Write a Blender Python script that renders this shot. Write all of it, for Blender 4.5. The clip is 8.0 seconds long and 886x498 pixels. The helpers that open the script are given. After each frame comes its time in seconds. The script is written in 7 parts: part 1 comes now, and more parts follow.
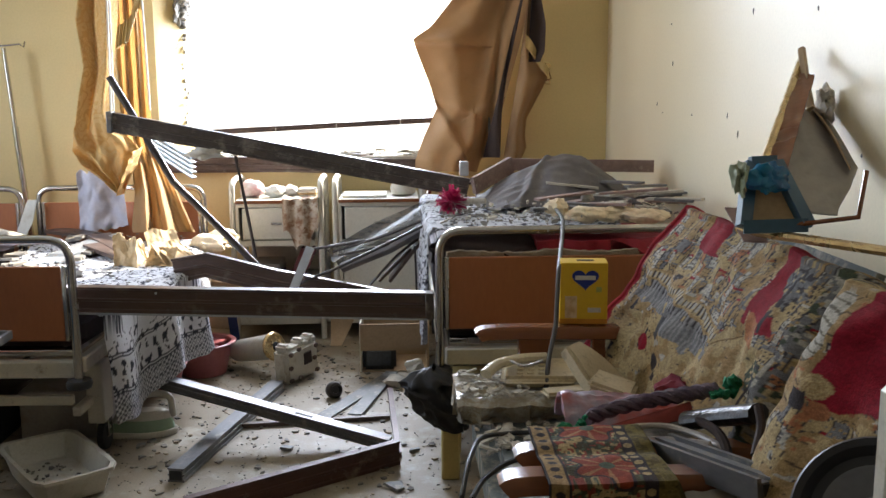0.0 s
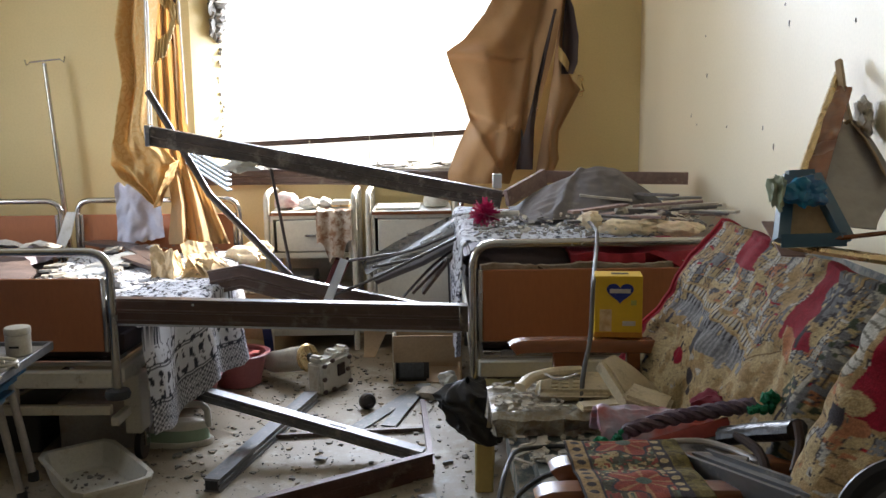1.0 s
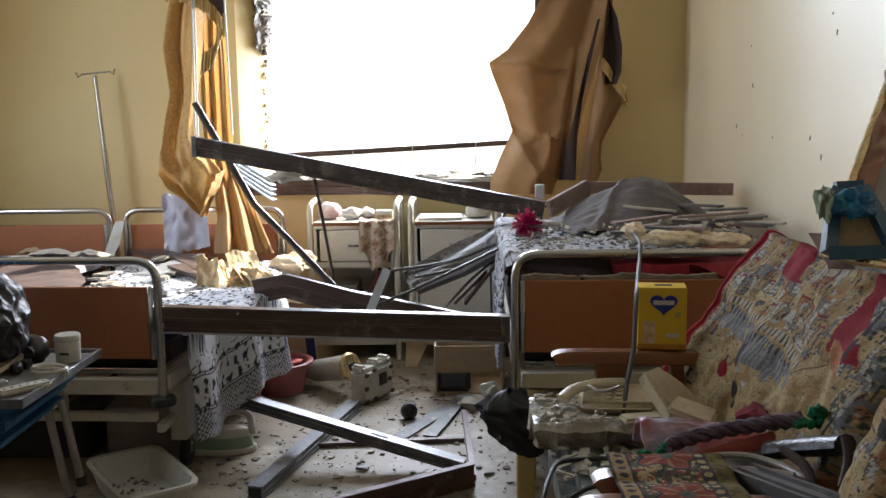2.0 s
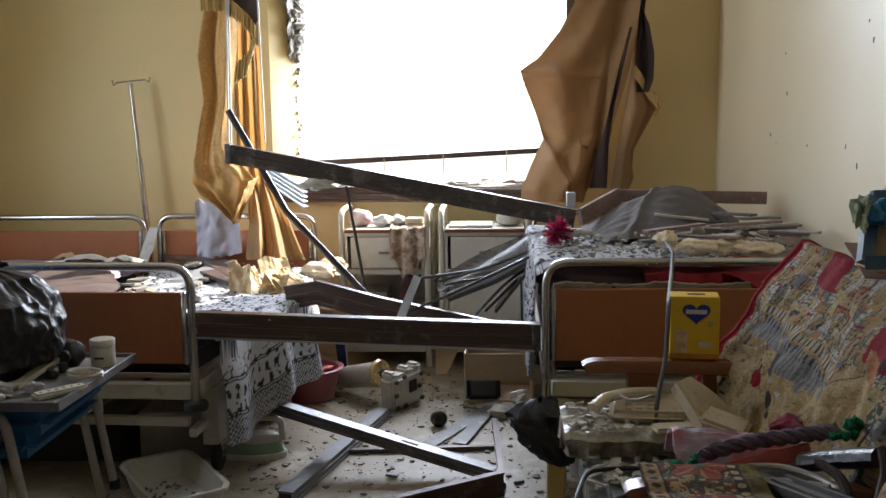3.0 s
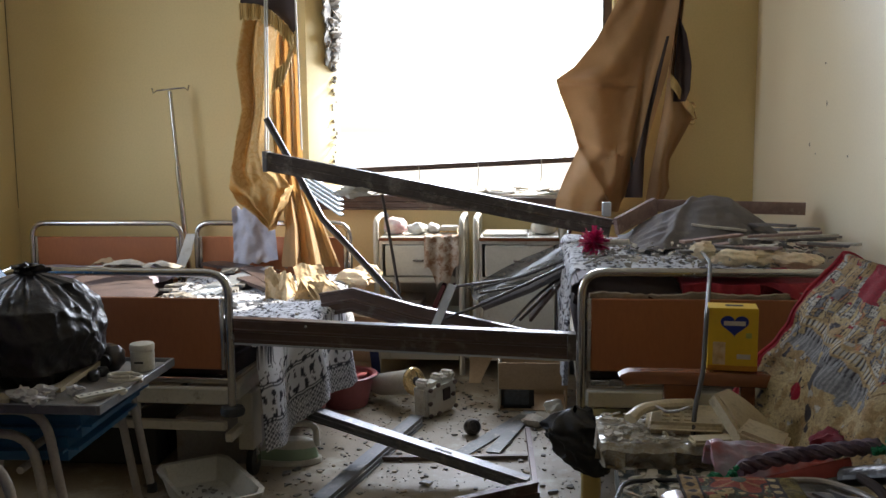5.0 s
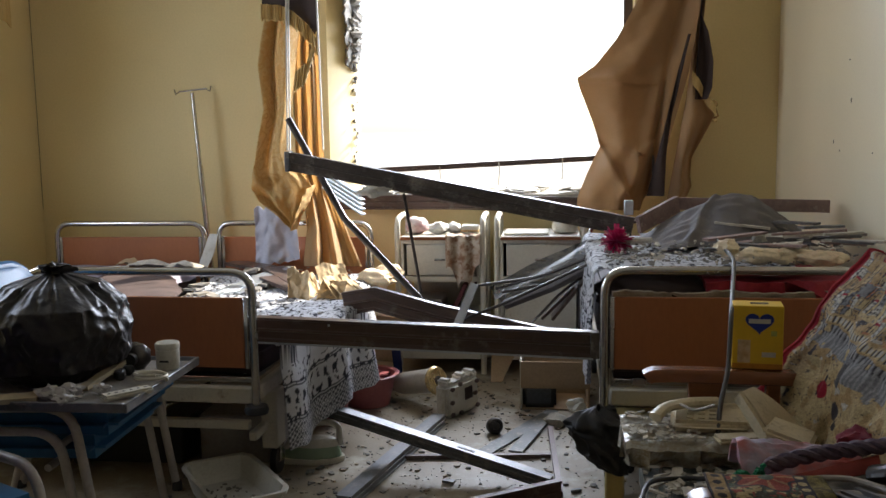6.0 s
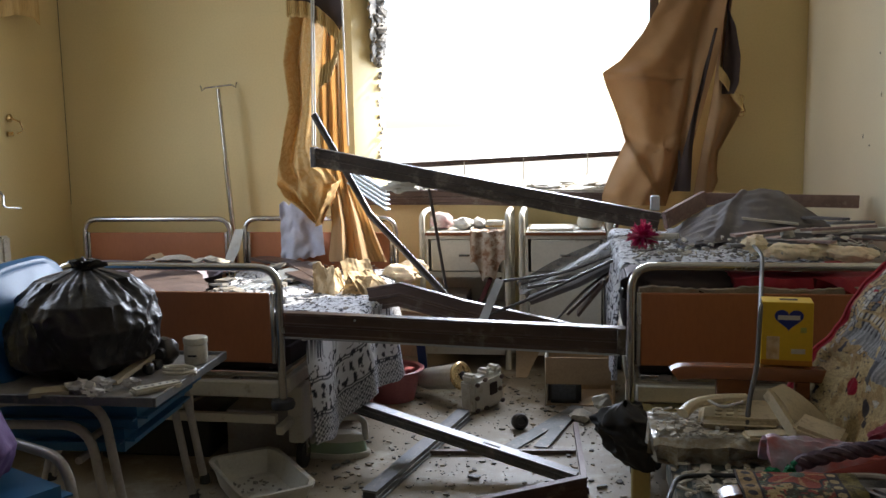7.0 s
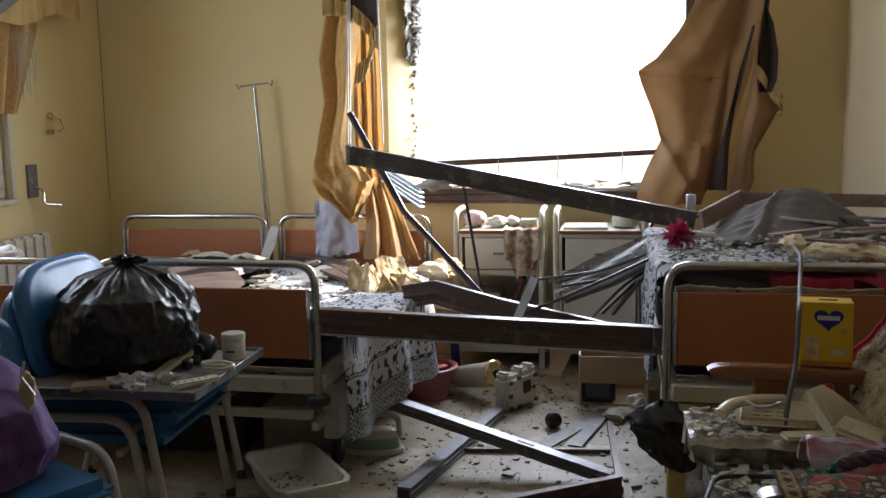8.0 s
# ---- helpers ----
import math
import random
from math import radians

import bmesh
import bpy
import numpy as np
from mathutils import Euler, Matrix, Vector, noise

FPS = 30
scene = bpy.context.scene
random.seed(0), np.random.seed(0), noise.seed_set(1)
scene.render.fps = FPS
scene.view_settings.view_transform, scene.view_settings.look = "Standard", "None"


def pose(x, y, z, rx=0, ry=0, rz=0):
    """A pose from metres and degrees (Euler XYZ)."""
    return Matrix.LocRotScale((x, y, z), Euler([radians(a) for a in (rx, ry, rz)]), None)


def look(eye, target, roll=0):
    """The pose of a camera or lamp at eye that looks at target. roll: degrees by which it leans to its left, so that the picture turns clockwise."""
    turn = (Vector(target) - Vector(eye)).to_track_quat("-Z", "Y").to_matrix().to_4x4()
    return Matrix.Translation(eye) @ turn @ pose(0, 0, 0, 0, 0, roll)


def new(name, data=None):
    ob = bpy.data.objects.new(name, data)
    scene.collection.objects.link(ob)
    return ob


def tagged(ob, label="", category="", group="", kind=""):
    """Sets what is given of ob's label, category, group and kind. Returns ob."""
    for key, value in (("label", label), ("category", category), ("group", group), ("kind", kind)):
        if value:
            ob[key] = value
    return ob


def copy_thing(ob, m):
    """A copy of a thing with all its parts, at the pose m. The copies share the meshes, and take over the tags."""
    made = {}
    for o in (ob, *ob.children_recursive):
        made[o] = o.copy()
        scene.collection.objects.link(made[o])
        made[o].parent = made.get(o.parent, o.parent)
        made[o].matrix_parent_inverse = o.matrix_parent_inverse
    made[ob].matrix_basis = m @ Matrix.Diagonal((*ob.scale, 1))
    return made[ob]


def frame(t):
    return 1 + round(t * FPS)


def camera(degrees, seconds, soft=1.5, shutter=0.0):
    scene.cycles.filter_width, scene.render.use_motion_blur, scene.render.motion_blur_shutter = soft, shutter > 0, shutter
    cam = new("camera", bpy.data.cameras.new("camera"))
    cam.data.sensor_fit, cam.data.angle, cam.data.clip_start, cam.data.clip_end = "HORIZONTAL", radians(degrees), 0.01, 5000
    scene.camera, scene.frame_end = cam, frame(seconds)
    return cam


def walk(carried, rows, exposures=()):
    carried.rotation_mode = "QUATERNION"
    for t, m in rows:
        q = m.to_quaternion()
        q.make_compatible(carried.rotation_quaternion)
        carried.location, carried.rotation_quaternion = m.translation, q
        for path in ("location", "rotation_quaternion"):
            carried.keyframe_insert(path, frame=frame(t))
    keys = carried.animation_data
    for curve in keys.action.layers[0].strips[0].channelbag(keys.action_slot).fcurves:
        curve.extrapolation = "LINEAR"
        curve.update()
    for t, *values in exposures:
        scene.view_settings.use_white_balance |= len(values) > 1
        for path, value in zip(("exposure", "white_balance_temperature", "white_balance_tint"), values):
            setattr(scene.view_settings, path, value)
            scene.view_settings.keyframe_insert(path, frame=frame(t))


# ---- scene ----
cam = camera(50.2, 8.0)
PATH = [
    (0, (0.0077, 0.0010, 1.3614), (0.0984, 1.9705, 1.0254), -0.47),
    (0.5, (0.0029, -0.0005, 1.3648), (0.0698, 1.9715, 1.0386), -0.62),
    (1, (-0.0042, -0.0092, 1.3705), (0.0223, 1.9659, 1.0573), -0.70),
    (1.5, (-0.0024, -0.0135, 1.3723), (-0.0201, 1.9635, 1.0704), -0.87),
    (2, (-0.0062, -0.0154, 1.3725), (-0.0676, 1.9624, 1.0816), -0.84),
    (3.5, (-0.0136, -0.0224, 1.3747), (-0.1573, 1.9543, 1.1064), -0.72),
    (4, (-0.0180, -0.0250, 1.3770), (-0.1770, 1.9512, 1.1140), -0.58),
    (4.5, (-0.0212, -0.0255, 1.3780), (-0.1939, 1.9502, 1.1194), -0.50),
    (6, (-0.0374, -0.0342, 1.3732), (-0.2676, 1.9359, 1.1167), -0.89),
    (6.5, (-0.0427, -0.0333, 1.3724), (-0.2930, 1.9339, 1.1131), -1.03),
    (7, (-0.0503, -0.0363, 1.3738), (-0.3272, 1.9266, 1.1085), -1.02),
    (7.5, (-0.0594, -0.0446, 1.3769), (-0.3642, 1.9137, 1.1084), -0.97),
    (8, (-0.0650, -0.0476, 1.3752), (-0.4065, 1.9047, 1.1069), -0.99),
]
walk(cam, [(t, look(eye, target, roll)) for t, eye, target, roll in PATH], [(0, 1.93), (2, 1.62), (4, 1.35), (8, 1.24)])

# ---- light ----
world = bpy.data.worlds.new("sky")
scene.world = world
world.use_nodes = True
_n, _l = world.node_tree.nodes, world.node_tree.links
_sky = _n.new("ShaderNodeTexSky")
_sky.sky_type, _sky.sun_disc = "NISHITA", False
SUN_DIR = Vector((0.52, 0.58, 0.60)).normalized()
_sky.sun_elevation = math.asin(SUN_DIR.z)
_sky.sun_rotation = math.atan2(SUN_DIR.x, SUN_DIR.y)
_n["Background"].inputs[1].default_value = 0.145
_l.new(_sky.outputs[0], _n["Background"].inputs[0])
_sun = bpy.data.lights.new("sun", "SUN")
_sun.energy, _sun.angle, _sun.color = 5.0, radians(0.6), (1.0, 0.93, 0.82)
new("sun", _sun).matrix_basis = look(SUN_DIR * 30, (0, 0, 0))


def window_light(name, eye, target, w, h, watts, color, spread):
    d = bpy.data.lights.new(name, "AREA")
    d.shape, d.size, d.size_y, d.energy, d.color, d.spread = "RECTANGLE", w, h, watts, color, radians(spread)
    new(name, d).matrix_basis = look(eye, target)


window_light("back_window_sky", (-0.28, 6.02, 1.78), (-1.2, 3.2, 1.0), 1.20, 1.40, 26, (0.80, 0.87, 1.02), 115)
window_light("left_window_sky", (-3.44, 3.75, 1.75), (1.2, 3.75, 1.5), 1.5, 1.2, 15, (0.74, 0.83, 1.02), 170)

# ---- helpers of this scene ----
ORIGIN = {}


def thing(name, loc, label, category, group="", kind=""):
    ob = new(name)
    ob.location = loc
    ob.empty_display_size = 0.1
    ORIGIN[ob.name] = Vector(loc)
    return tagged(ob, label, category, group, kind)


def mesh_of(name, bm, material, smooth=True):
    me = bpy.data.meshes.new(name)
    bmesh.ops.recalc_face_normals(bm, faces=bm.faces)
    bm.to_mesh(me)
    bm.free()
    if smooth:
        for p in me.polygons:
            p.use_smooth = True
        me.set_sharp_from_angle(angle=radians(38))
    for m in (material if isinstance(material, (list, tuple)) else [material]):
        me.materials.append(m)
    return me


def part(name, bm, material, parent, label=""):
    org = ORIGIN[parent.name]
    bmesh.ops.translate(bm, vec=-org, verts=bm.verts)
    ob = new(name, mesh_of(name, bm, material))
    ob.parent = parent
    ORIGIN[ob.name] = org
    return tagged(ob, label)


def solo(name, bm, material, loc, label, category, group="", kind=""):
    bmesh.ops.translate(bm, vec=-Vector(loc), verts=bm.verts)
    ob = new(name, mesh_of(name, bm, material))
    ob.location = loc
    ORIGIN[ob.name] = Vector(loc)
    return tagged(ob, label, category, group, kind)


def box(bm, lo, hi, bevel=0.0, m=None, seg=1):
    c = [(a + b) / 2 for a, b in zip(lo, hi)]
    s = [abs(b - a) for a, b in zip(lo, hi)]
    mm = Matrix.Translation(c) @ Matrix.Diagonal((*s, 1))
    r = bmesh.ops.create_cube(bm, size=1.0, matrix=(m @ mm) if m else mm)
    if bevel:
        edges = list({e for v in r["verts"] for e in v.link_edges})
        bmesh.ops.bevel(bm, geom=edges, offset=bevel, segments=seg, affect="EDGES", clamp_overlap=True)
    return bm


def boxed(lo, hi, bevel=0.0, m=None, seg=1):
    return box(bmesh.new(), lo, hi, bevel, m, seg)


def bend(pts, r, n=6):
    """A polyline whose inner corners are rounded with radius r."""
    pts = [Vector(p) for p in pts]
    out = [pts[0]]
    for a, b, c in zip(pts, pts[1:], pts[2:]):
        d1, d2 = (a - b), (c - b)
        k = min(r, d1.length * 0.45, d2.length * 0.45)
        p, q = b + d1.normalized() * k, b + d2.normalized() * k
        for i in range(n + 1):
            t = i / n
            out.append((1 - t) ** 2 * p + 2 * t * (1 - t) * b + t * t * q)
    out.append(pts[-1])
    return out


def sweep(bm, pts, shape, up=(0, 0, 1), cap=True):
    """Sweep a closed 2D outline (side, up) along pts."""
    pts = [Vector(p) for p in pts]
    rings = []
    ref = Vector(up)
    for i, p in enumerate(pts):
        d = (pts[min(i + 1, len(pts) - 1)] - pts[max(i - 1, 0)]).normalized()
        side = d.cross(ref)
        if side.length < 1e-4:
            side = d.cross(Vector((1, 0, 0.1)))
        side.normalize()
        u = side.cross(d).normalized()
        ref = u
        rings.append([bm.verts.new(p + side * a + u * b) for a, b in shape])
    k = len(shape)
    for a, b in zip(rings, rings[1:]):
        for j in range(k):
            bm.faces.new((a[j], a[(j + 1) % k], b[(j + 1) % k], b[j]))
    if cap:
        bm.faces.new(rings[0])
        bm.faces.new(list(reversed(rings[-1])))
    return bm


def ring(r, n=10, ry=None):
    return [(r * math.cos(2 * math.pi * i / n), (ry or r) * math.sin(2 * math.pi * i / n)) for i in range(n)]


def tube(pts, r, n=10, bm=None, corner=0.0, up=(0, 0, 1)):
    return sweep(bm or bmesh.new(), bend(pts, corner) if corner else pts, ring(r, n), up)


def grid(fn, nu, nv, thick=0.0, bm=None):
    """A sheet with corners in fn(u, v), u and v from 0 to 1; with a back side if thick."""
    bm = bm or bmesh.new()
    P = [[Vector(fn(i / nu, j / nv)) for j in range(nv + 1)] for i in range(nu + 1)]
    V = [[bm.verts.new(p) for p in row] for row in P]
    for i in range(nu):
        for j in range(nv):
            bm.faces.new((V[i][j], V[i + 1][j], V[i + 1][j + 1], V[i][j + 1]))
    if thick:
        W = []
        for i in range(nu + 1):
            row = []
            for j in range(nv + 1):
                du = P[min(i + 1, nu)][j] - P[max(i - 1, 0)][j]
                dv = P[i][min(j + 1, nv)] - P[i][max(j - 1, 0)]
                nn = du.cross(dv)
                nn = nn.normalized() if nn.length > 1e-9 else Vector((0, 0, 1))
                row.append(bm.verts.new(P[i][j] - nn * thick))
            W.append(row)
        for i in range(nu):
            for j in range(nv):
                bm.faces.new((W[i][j + 1], W[i + 1][j + 1], W[i + 1][j], W[i][j]))
        for i in range(nu):
            bm.faces.new((V[i + 1][0], V[i][0], W[i][0], W[i + 1][0]))
            bm.faces.new((V[i][nv], V[i + 1][nv], W[i + 1][nv], W[i][nv]))
        for j in range(nv):
            bm.faces.new((V[0][j], V[0][j + 1], W[0][j + 1], W[0][j]))
            bm.faces.new((V[nu][j + 1], V[nu][j], W[nu][j], W[nu][j + 1]))
    return bm


def lathe(prof, n=24, at=(0, 0, 0), m=None, bm=None):
    """Turn (radius, height) points round z."""
    bm = bm or bmesh.new()
    m = m or Matrix.Translation(at)
    R = [[bm.verts.new(m @ Vector((r * math.cos(2 * math.pi * i / n), r * math.sin(2 * math.pi * i / n), z))) for i in range(n)] for r, z in prof]
    for a, b in zip(R, R[1:]):
        for i in range(n):
            bm.faces.new((a[i], a[(i + 1) % n], b[(i + 1) % n], b[i]))
    bm.faces.new(list(reversed(R[0])))
    bm.faces.new(R[-1])
    return bm


def lerp(table, x):
    xs = [a for a, _ in table]
    return float(np.interp(x, xs, [b for _, b in table]))


def nz(x, y=0.0, z=0.0):
    return noise.noise(Vector((x, y, z)))


def lump(center, size, seed, detail=3, rough=0.35, bm=None, flat=0.0):
    """An uneven clod: a displaced ball; flat cuts its foot level."""
    bm = bm or bmesh.new()
    r = bmesh.ops.create_icosphere(bm, subdivisions=detail, radius=1.0)
    for v in r["verts"]:
        p = v.co.copy()
        k = 1 + rough * nz(p.x * 1.6 + seed, p.y * 1.6, p.z * 1.6 - seed) + rough * 0.5 * nz(p.x * 4 + seed, p.y * 4, p.z * 4)
        q = Vector((p.x * size[0], p.y * size[1], p.z * size[2])) * k
        if flat:
            q.z = max(q.z, -size[2] * (1 - flat))
        v.co = q + Vector(center)
    return bm


def shard(bm, c, r, thick, rng, tilt=0.12, m=None):
    """A flat broken piece with an uneven outline."""
    n = rng.randint(4, 6)
    a0 = rng.random() * 6.3
    el = 0.45 + 0.55 * rng.random()
    rot = Euler((rng.uniform(-tilt, tilt), rng.uniform(-tilt, tilt), rng.random() * 6.3)).to_matrix()
    pts = []
    for i in range(n):
        a = a0 + 6.283 * (i + rng.uniform(-0.3, 0.3)) / n
        k = r * rng.uniform(0.65, 1.1)
        pts.append(Vector((k * math.cos(a), k * el * math.sin(a), 0)))
    lo = [bm.verts.new(Vector(c) + rot @ p) for p in pts]
    hi = [bm.verts.new(Vector(c) + rot @ (p * 0.94 + Vector((0, 0, thick)))) for p in pts]
    bm.faces.new(hi)
    bm.faces.new(list(reversed(lo)))
    for i in range(n):
        bm.faces.new((lo[i], lo[(i + 1) % n], hi[(i + 1) % n], hi[i]))


# ---- materials ----
def rgb(c):
    return (*c, 1.0)


def material(name, base, second=None, rough=0.6, metal=0.0, scale=3.0, fine=60.0, amount=0.5, bump=0.15, dirt=None, dirt_at=0.62, spec=0.5, grain=None, sheen=0.0, back=None):
    """Base colour broken by cloudy and fine variation, with dirt in patches and a fine relief."""
    mt = bpy.data.materials.new(name)
    mt.use_nodes = True
    n, l = mt.node_tree.nodes, mt.node_tree.links
    b = n["Principled BSDF"]
    b.inputs["Metallic"].default_value = metal
    b.inputs["Specular IOR Level"].default_value = spec
    b.inputs["Sheen Weight"].default_value = sheen
    tc = n.new("ShaderNodeTexCoord")
    mp = n.new("ShaderNodeMapping")
    l.new(tc.outputs["Object"], mp.inputs[0])
    if grain:
        mp.inputs["Scale"].default_value = grain
    n1 = n.new("ShaderNodeTexNoise")
    n1.inputs["Scale"].default_value, n1.inputs["Detail"].default_value = scale, 5
    n2 = n.new("ShaderNodeTexNoise")
    n2.inputs["Scale"].default_value, n2.inputs["Detail"].default_value = fine, 4
    for q in (n1, n2):
        l.new(mp.outputs[0], q.inputs["Vector"])
    second = second or tuple(c * 0.72 for c in base)
    r1 = n.new("ShaderNodeValToRGB")
    r1.color_ramp.elements[0].position, r1.color_ramp.elements[1].position = 0.35, 0.68
    r1.color_ramp.elements[0].color, r1.color_ramp.elements[1].color = rgb(base), rgb(second)
    l.new(n1.outputs[0], r1.inputs[0])
    mx = n.new("ShaderNodeMix")
    mx.data_type, mx.blend_type = "RGBA", "MULTIPLY"
    mx.inputs[0].default_value = amount
    l.new(r1.outputs[0], mx.inputs[6])
    r2 = n.new("ShaderNodeValToRGB")
    r2.color_ramp.elements[0].position, r2.color_ramp.elements[1].position = 0.30, 0.60
    r2.color_ramp.elements[0].color, r2.color_ramp.elements[1].color = (0.55, 0.55, 0.55, 1), (1, 1, 1, 1)
    l.new(n2.outputs[0], r2.inputs[0])
    l.new(r2.outputs[0], mx.inputs[7])
    out = mx.outputs[2]
    if dirt:
        n3 = n.new("ShaderNodeTexNoise")
        n3.inputs["Scale"].default_value, n3.inputs["Detail"].default_value, n3.inputs["Roughness"].default_value = scale * 2.3, 8, 0.7
        l.new(tc.outputs["Object"], n3.inputs["Vector"])
        r3 = n.new("ShaderNodeValToRGB")
        r3.color_ramp.elements[0].position, r3.color_ramp.elements[1].position = dirt_at - 0.08, dirt_at + 0.06
        l.new(n3.outputs[0], r3.inputs[0])
        md = n.new("ShaderNodeMix")
        md.data_type = "RGBA"
        md.inputs[7].default_value = rgb(dirt)
        l.new(r3.outputs[0], md.inputs[0])
        l.new(out, md.inputs[6])
        out = md.outputs[2]
    l.new(out, b.inputs["Base Color"])
    rr = n.new("ShaderNodeMapRange")
    rr.inputs[3].default_value, rr.inputs[4].default_value = max(rough - 0.12, 0.03), min(rough + 0.12, 1)
    l.new(n1.outputs[0], rr.inputs[0])
    l.new(rr.outputs[0], b.inputs["Roughness"])
    if bump:
        bp = n.new("ShaderNodeBump")
        bp.inputs["Strength"].default_value, bp.inputs["Distance"].default_value = bump, 0.004
        l.new(n2.outputs[0], bp.inputs["Height"])
        l.new(bp.outputs[0], b.inputs["Normal"])
    return mt


M_WALL = material("yellow_wall_paint", (0.74, 0.605, 0.305), (0.70, 0.56, 0.275), 0.55, scale=1.3, fine=90, amount=0.12, bump=0.08, dirt=(0.50, 0.40, 0.22), dirt_at=0.72)
# right wall: the same yellow paint, paled to hold the window's bright reflection
M_WALL_R = material("light_lifted_wall_paint", (0.81, 0.725, 0.535), (0.78, 0.69, 0.50), 0.42, scale=1.3, fine=90, amount=0.10, bump=0.08, dirt=(0.55, 0.48, 0.34), dirt_at=0.74)
# wall behind the camera, never seen; dark so that it bounces less light
M_REAR = material("fill_cutting_rear_paint", (0.30, 0.26, 0.20), None, 0.7, scale=1.3, fine=90, amount=0.2)
M_CEIL = material("white_ceiling_paint", (0.80, 0.78, 0.70), None, 0.8, scale=1, fine=80, amount=0.1)
M_FLOOR = material("dusty_pale_terrazzo", (0.320, 0.265, 0.185), (0.24, 0.195, 0.132), 0.55, scale=2.2, fine=140, amount=0.35, bump=0.05, dirt=(0.40, 0.36, 0.28), dirt_at=0.60)
M_RUBBLE = material("broken_plaster_edge", (0.34, 0.33, 0.31), (0.20, 0.19, 0.18), 0.95, scale=14, fine=90, amount=0.6, bump=0.8)
M_STEEL = material("chromed_bed_tube", (0.56, 0.55, 0.52), (0.46, 0.44, 0.42), 0.24, 1.0, scale=9, fine=120, amount=0.15, bump=0.01, dirt=(0.30, 0.27, 0.23), dirt_at=0.74)
M_CREAM = material("cream_enamel", (0.62, 0.58, 0.48), (0.54, 0.50, 0.40), 0.40, scale=6, fine=120, amount=0.2, bump=0.04, dirt=(0.30, 0.24, 0.16), dirt_at=0.66)
M_PANEL = material("orange_brown_laminate", (0.38, 0.138, 0.056), (0.325, 0.115, 0.045), 0.42, scale=2.5, fine=90, amount=0.18, bump=0.03, grain=(1, 1, 0.3))
M_BLACK = material("black_rubber", (0.03, 0.03, 0.03), None, 0.6, bump=0.1)
M_MATTRESS = material("dark_maroon_cover", (0.055, 0.035, 0.035), (0.03, 0.02, 0.02), 0.7, scale=8, amount=0.4)
M_BROWN = material("brown_window_profile", (0.125, 0.084, 0.068), (0.090, 0.061, 0.051), 0.38, 0.25, scale=5, fine=70, amount=0.4, bump=0.08, dirt=(0.20, 0.17, 0.14), dirt_at=0.64, grain=(0.25, 1, 1))
M_DARKBEAM = material("dusty_dark_beam", (0.115, 0.095, 0.082), (0.080, 0.066, 0.058), 0.45, 0.25, scale=7, fine=60, amount=0.5, bump=0.1, dirt=(0.24, 0.21, 0.18), dirt_at=0.60)
M_ALU = material("grey_anodised_aluminium", (0.20, 0.20, 0.205), (0.15, 0.15, 0.155), 0.42, 0.55, scale=6, fine=90, amount=0.3, bump=0.05, dirt=(0.32, 0.30, 0.26), dirt_at=0.63, grain=(1, 0.3, 1))
M_CURTAIN = material("tan_curtain_cloth", (0.47, 0.285, 0.135), (0.41, 0.24, 0.11), 0.85, scale=3, fine=220, amount=0.3, bump=0.25, sheen=0.15)


def let_light_through(mt, share):
    """Thin cloth: part of the light that falls on its back comes through."""
    n, l = mt.node_tree.nodes, mt.node_tree.links
    b, out = n["Principled BSDF"], n["Material Output"]
    t, ms = n.new("ShaderNodeBsdfTranslucent"), n.new("ShaderNodeMixShader")
    ms.inputs[0].default_value = share
    l.new(b.inputs["Base Color"].links[0].from_socket, t.inputs["Color"])
    l.new(b.outputs[0], ms.inputs[1])
    l.new(t.outputs[0], ms.inputs[2])
    l.new(ms.outputs[0], out.inputs[0])
    return mt


M_INNER = let_light_through(material("tan_inner_curtain", (0.66, 0.49, 0.28), (0.60, 0.43, 0.23), 0.85, scale=3, fine=220, amount=0.3, bump=0.25), 0.62)
let_light_through(M_CURTAIN, 0.22)
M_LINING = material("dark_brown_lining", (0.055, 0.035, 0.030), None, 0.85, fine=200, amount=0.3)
M_GOLD = material("gold_fringe", (0.66, 0.47, 0.20), (0.54, 0.36, 0.13), 0.75, scale=20, fine=160, amount=0.5, bump=0.5, grain=(1, 1, 0.2))

# ---- the room ----
XL, XR, YB, YR, ZC = -3.226, 1.235, 5.58, -1.6, 2.95
WX0, WX1, WZ0, WZ1 = -1.37, 0.43, 0.95, 2.60
LY0, LY1, LZ0, LZ1 = 3.0, 4.57, 1.0, 2.40


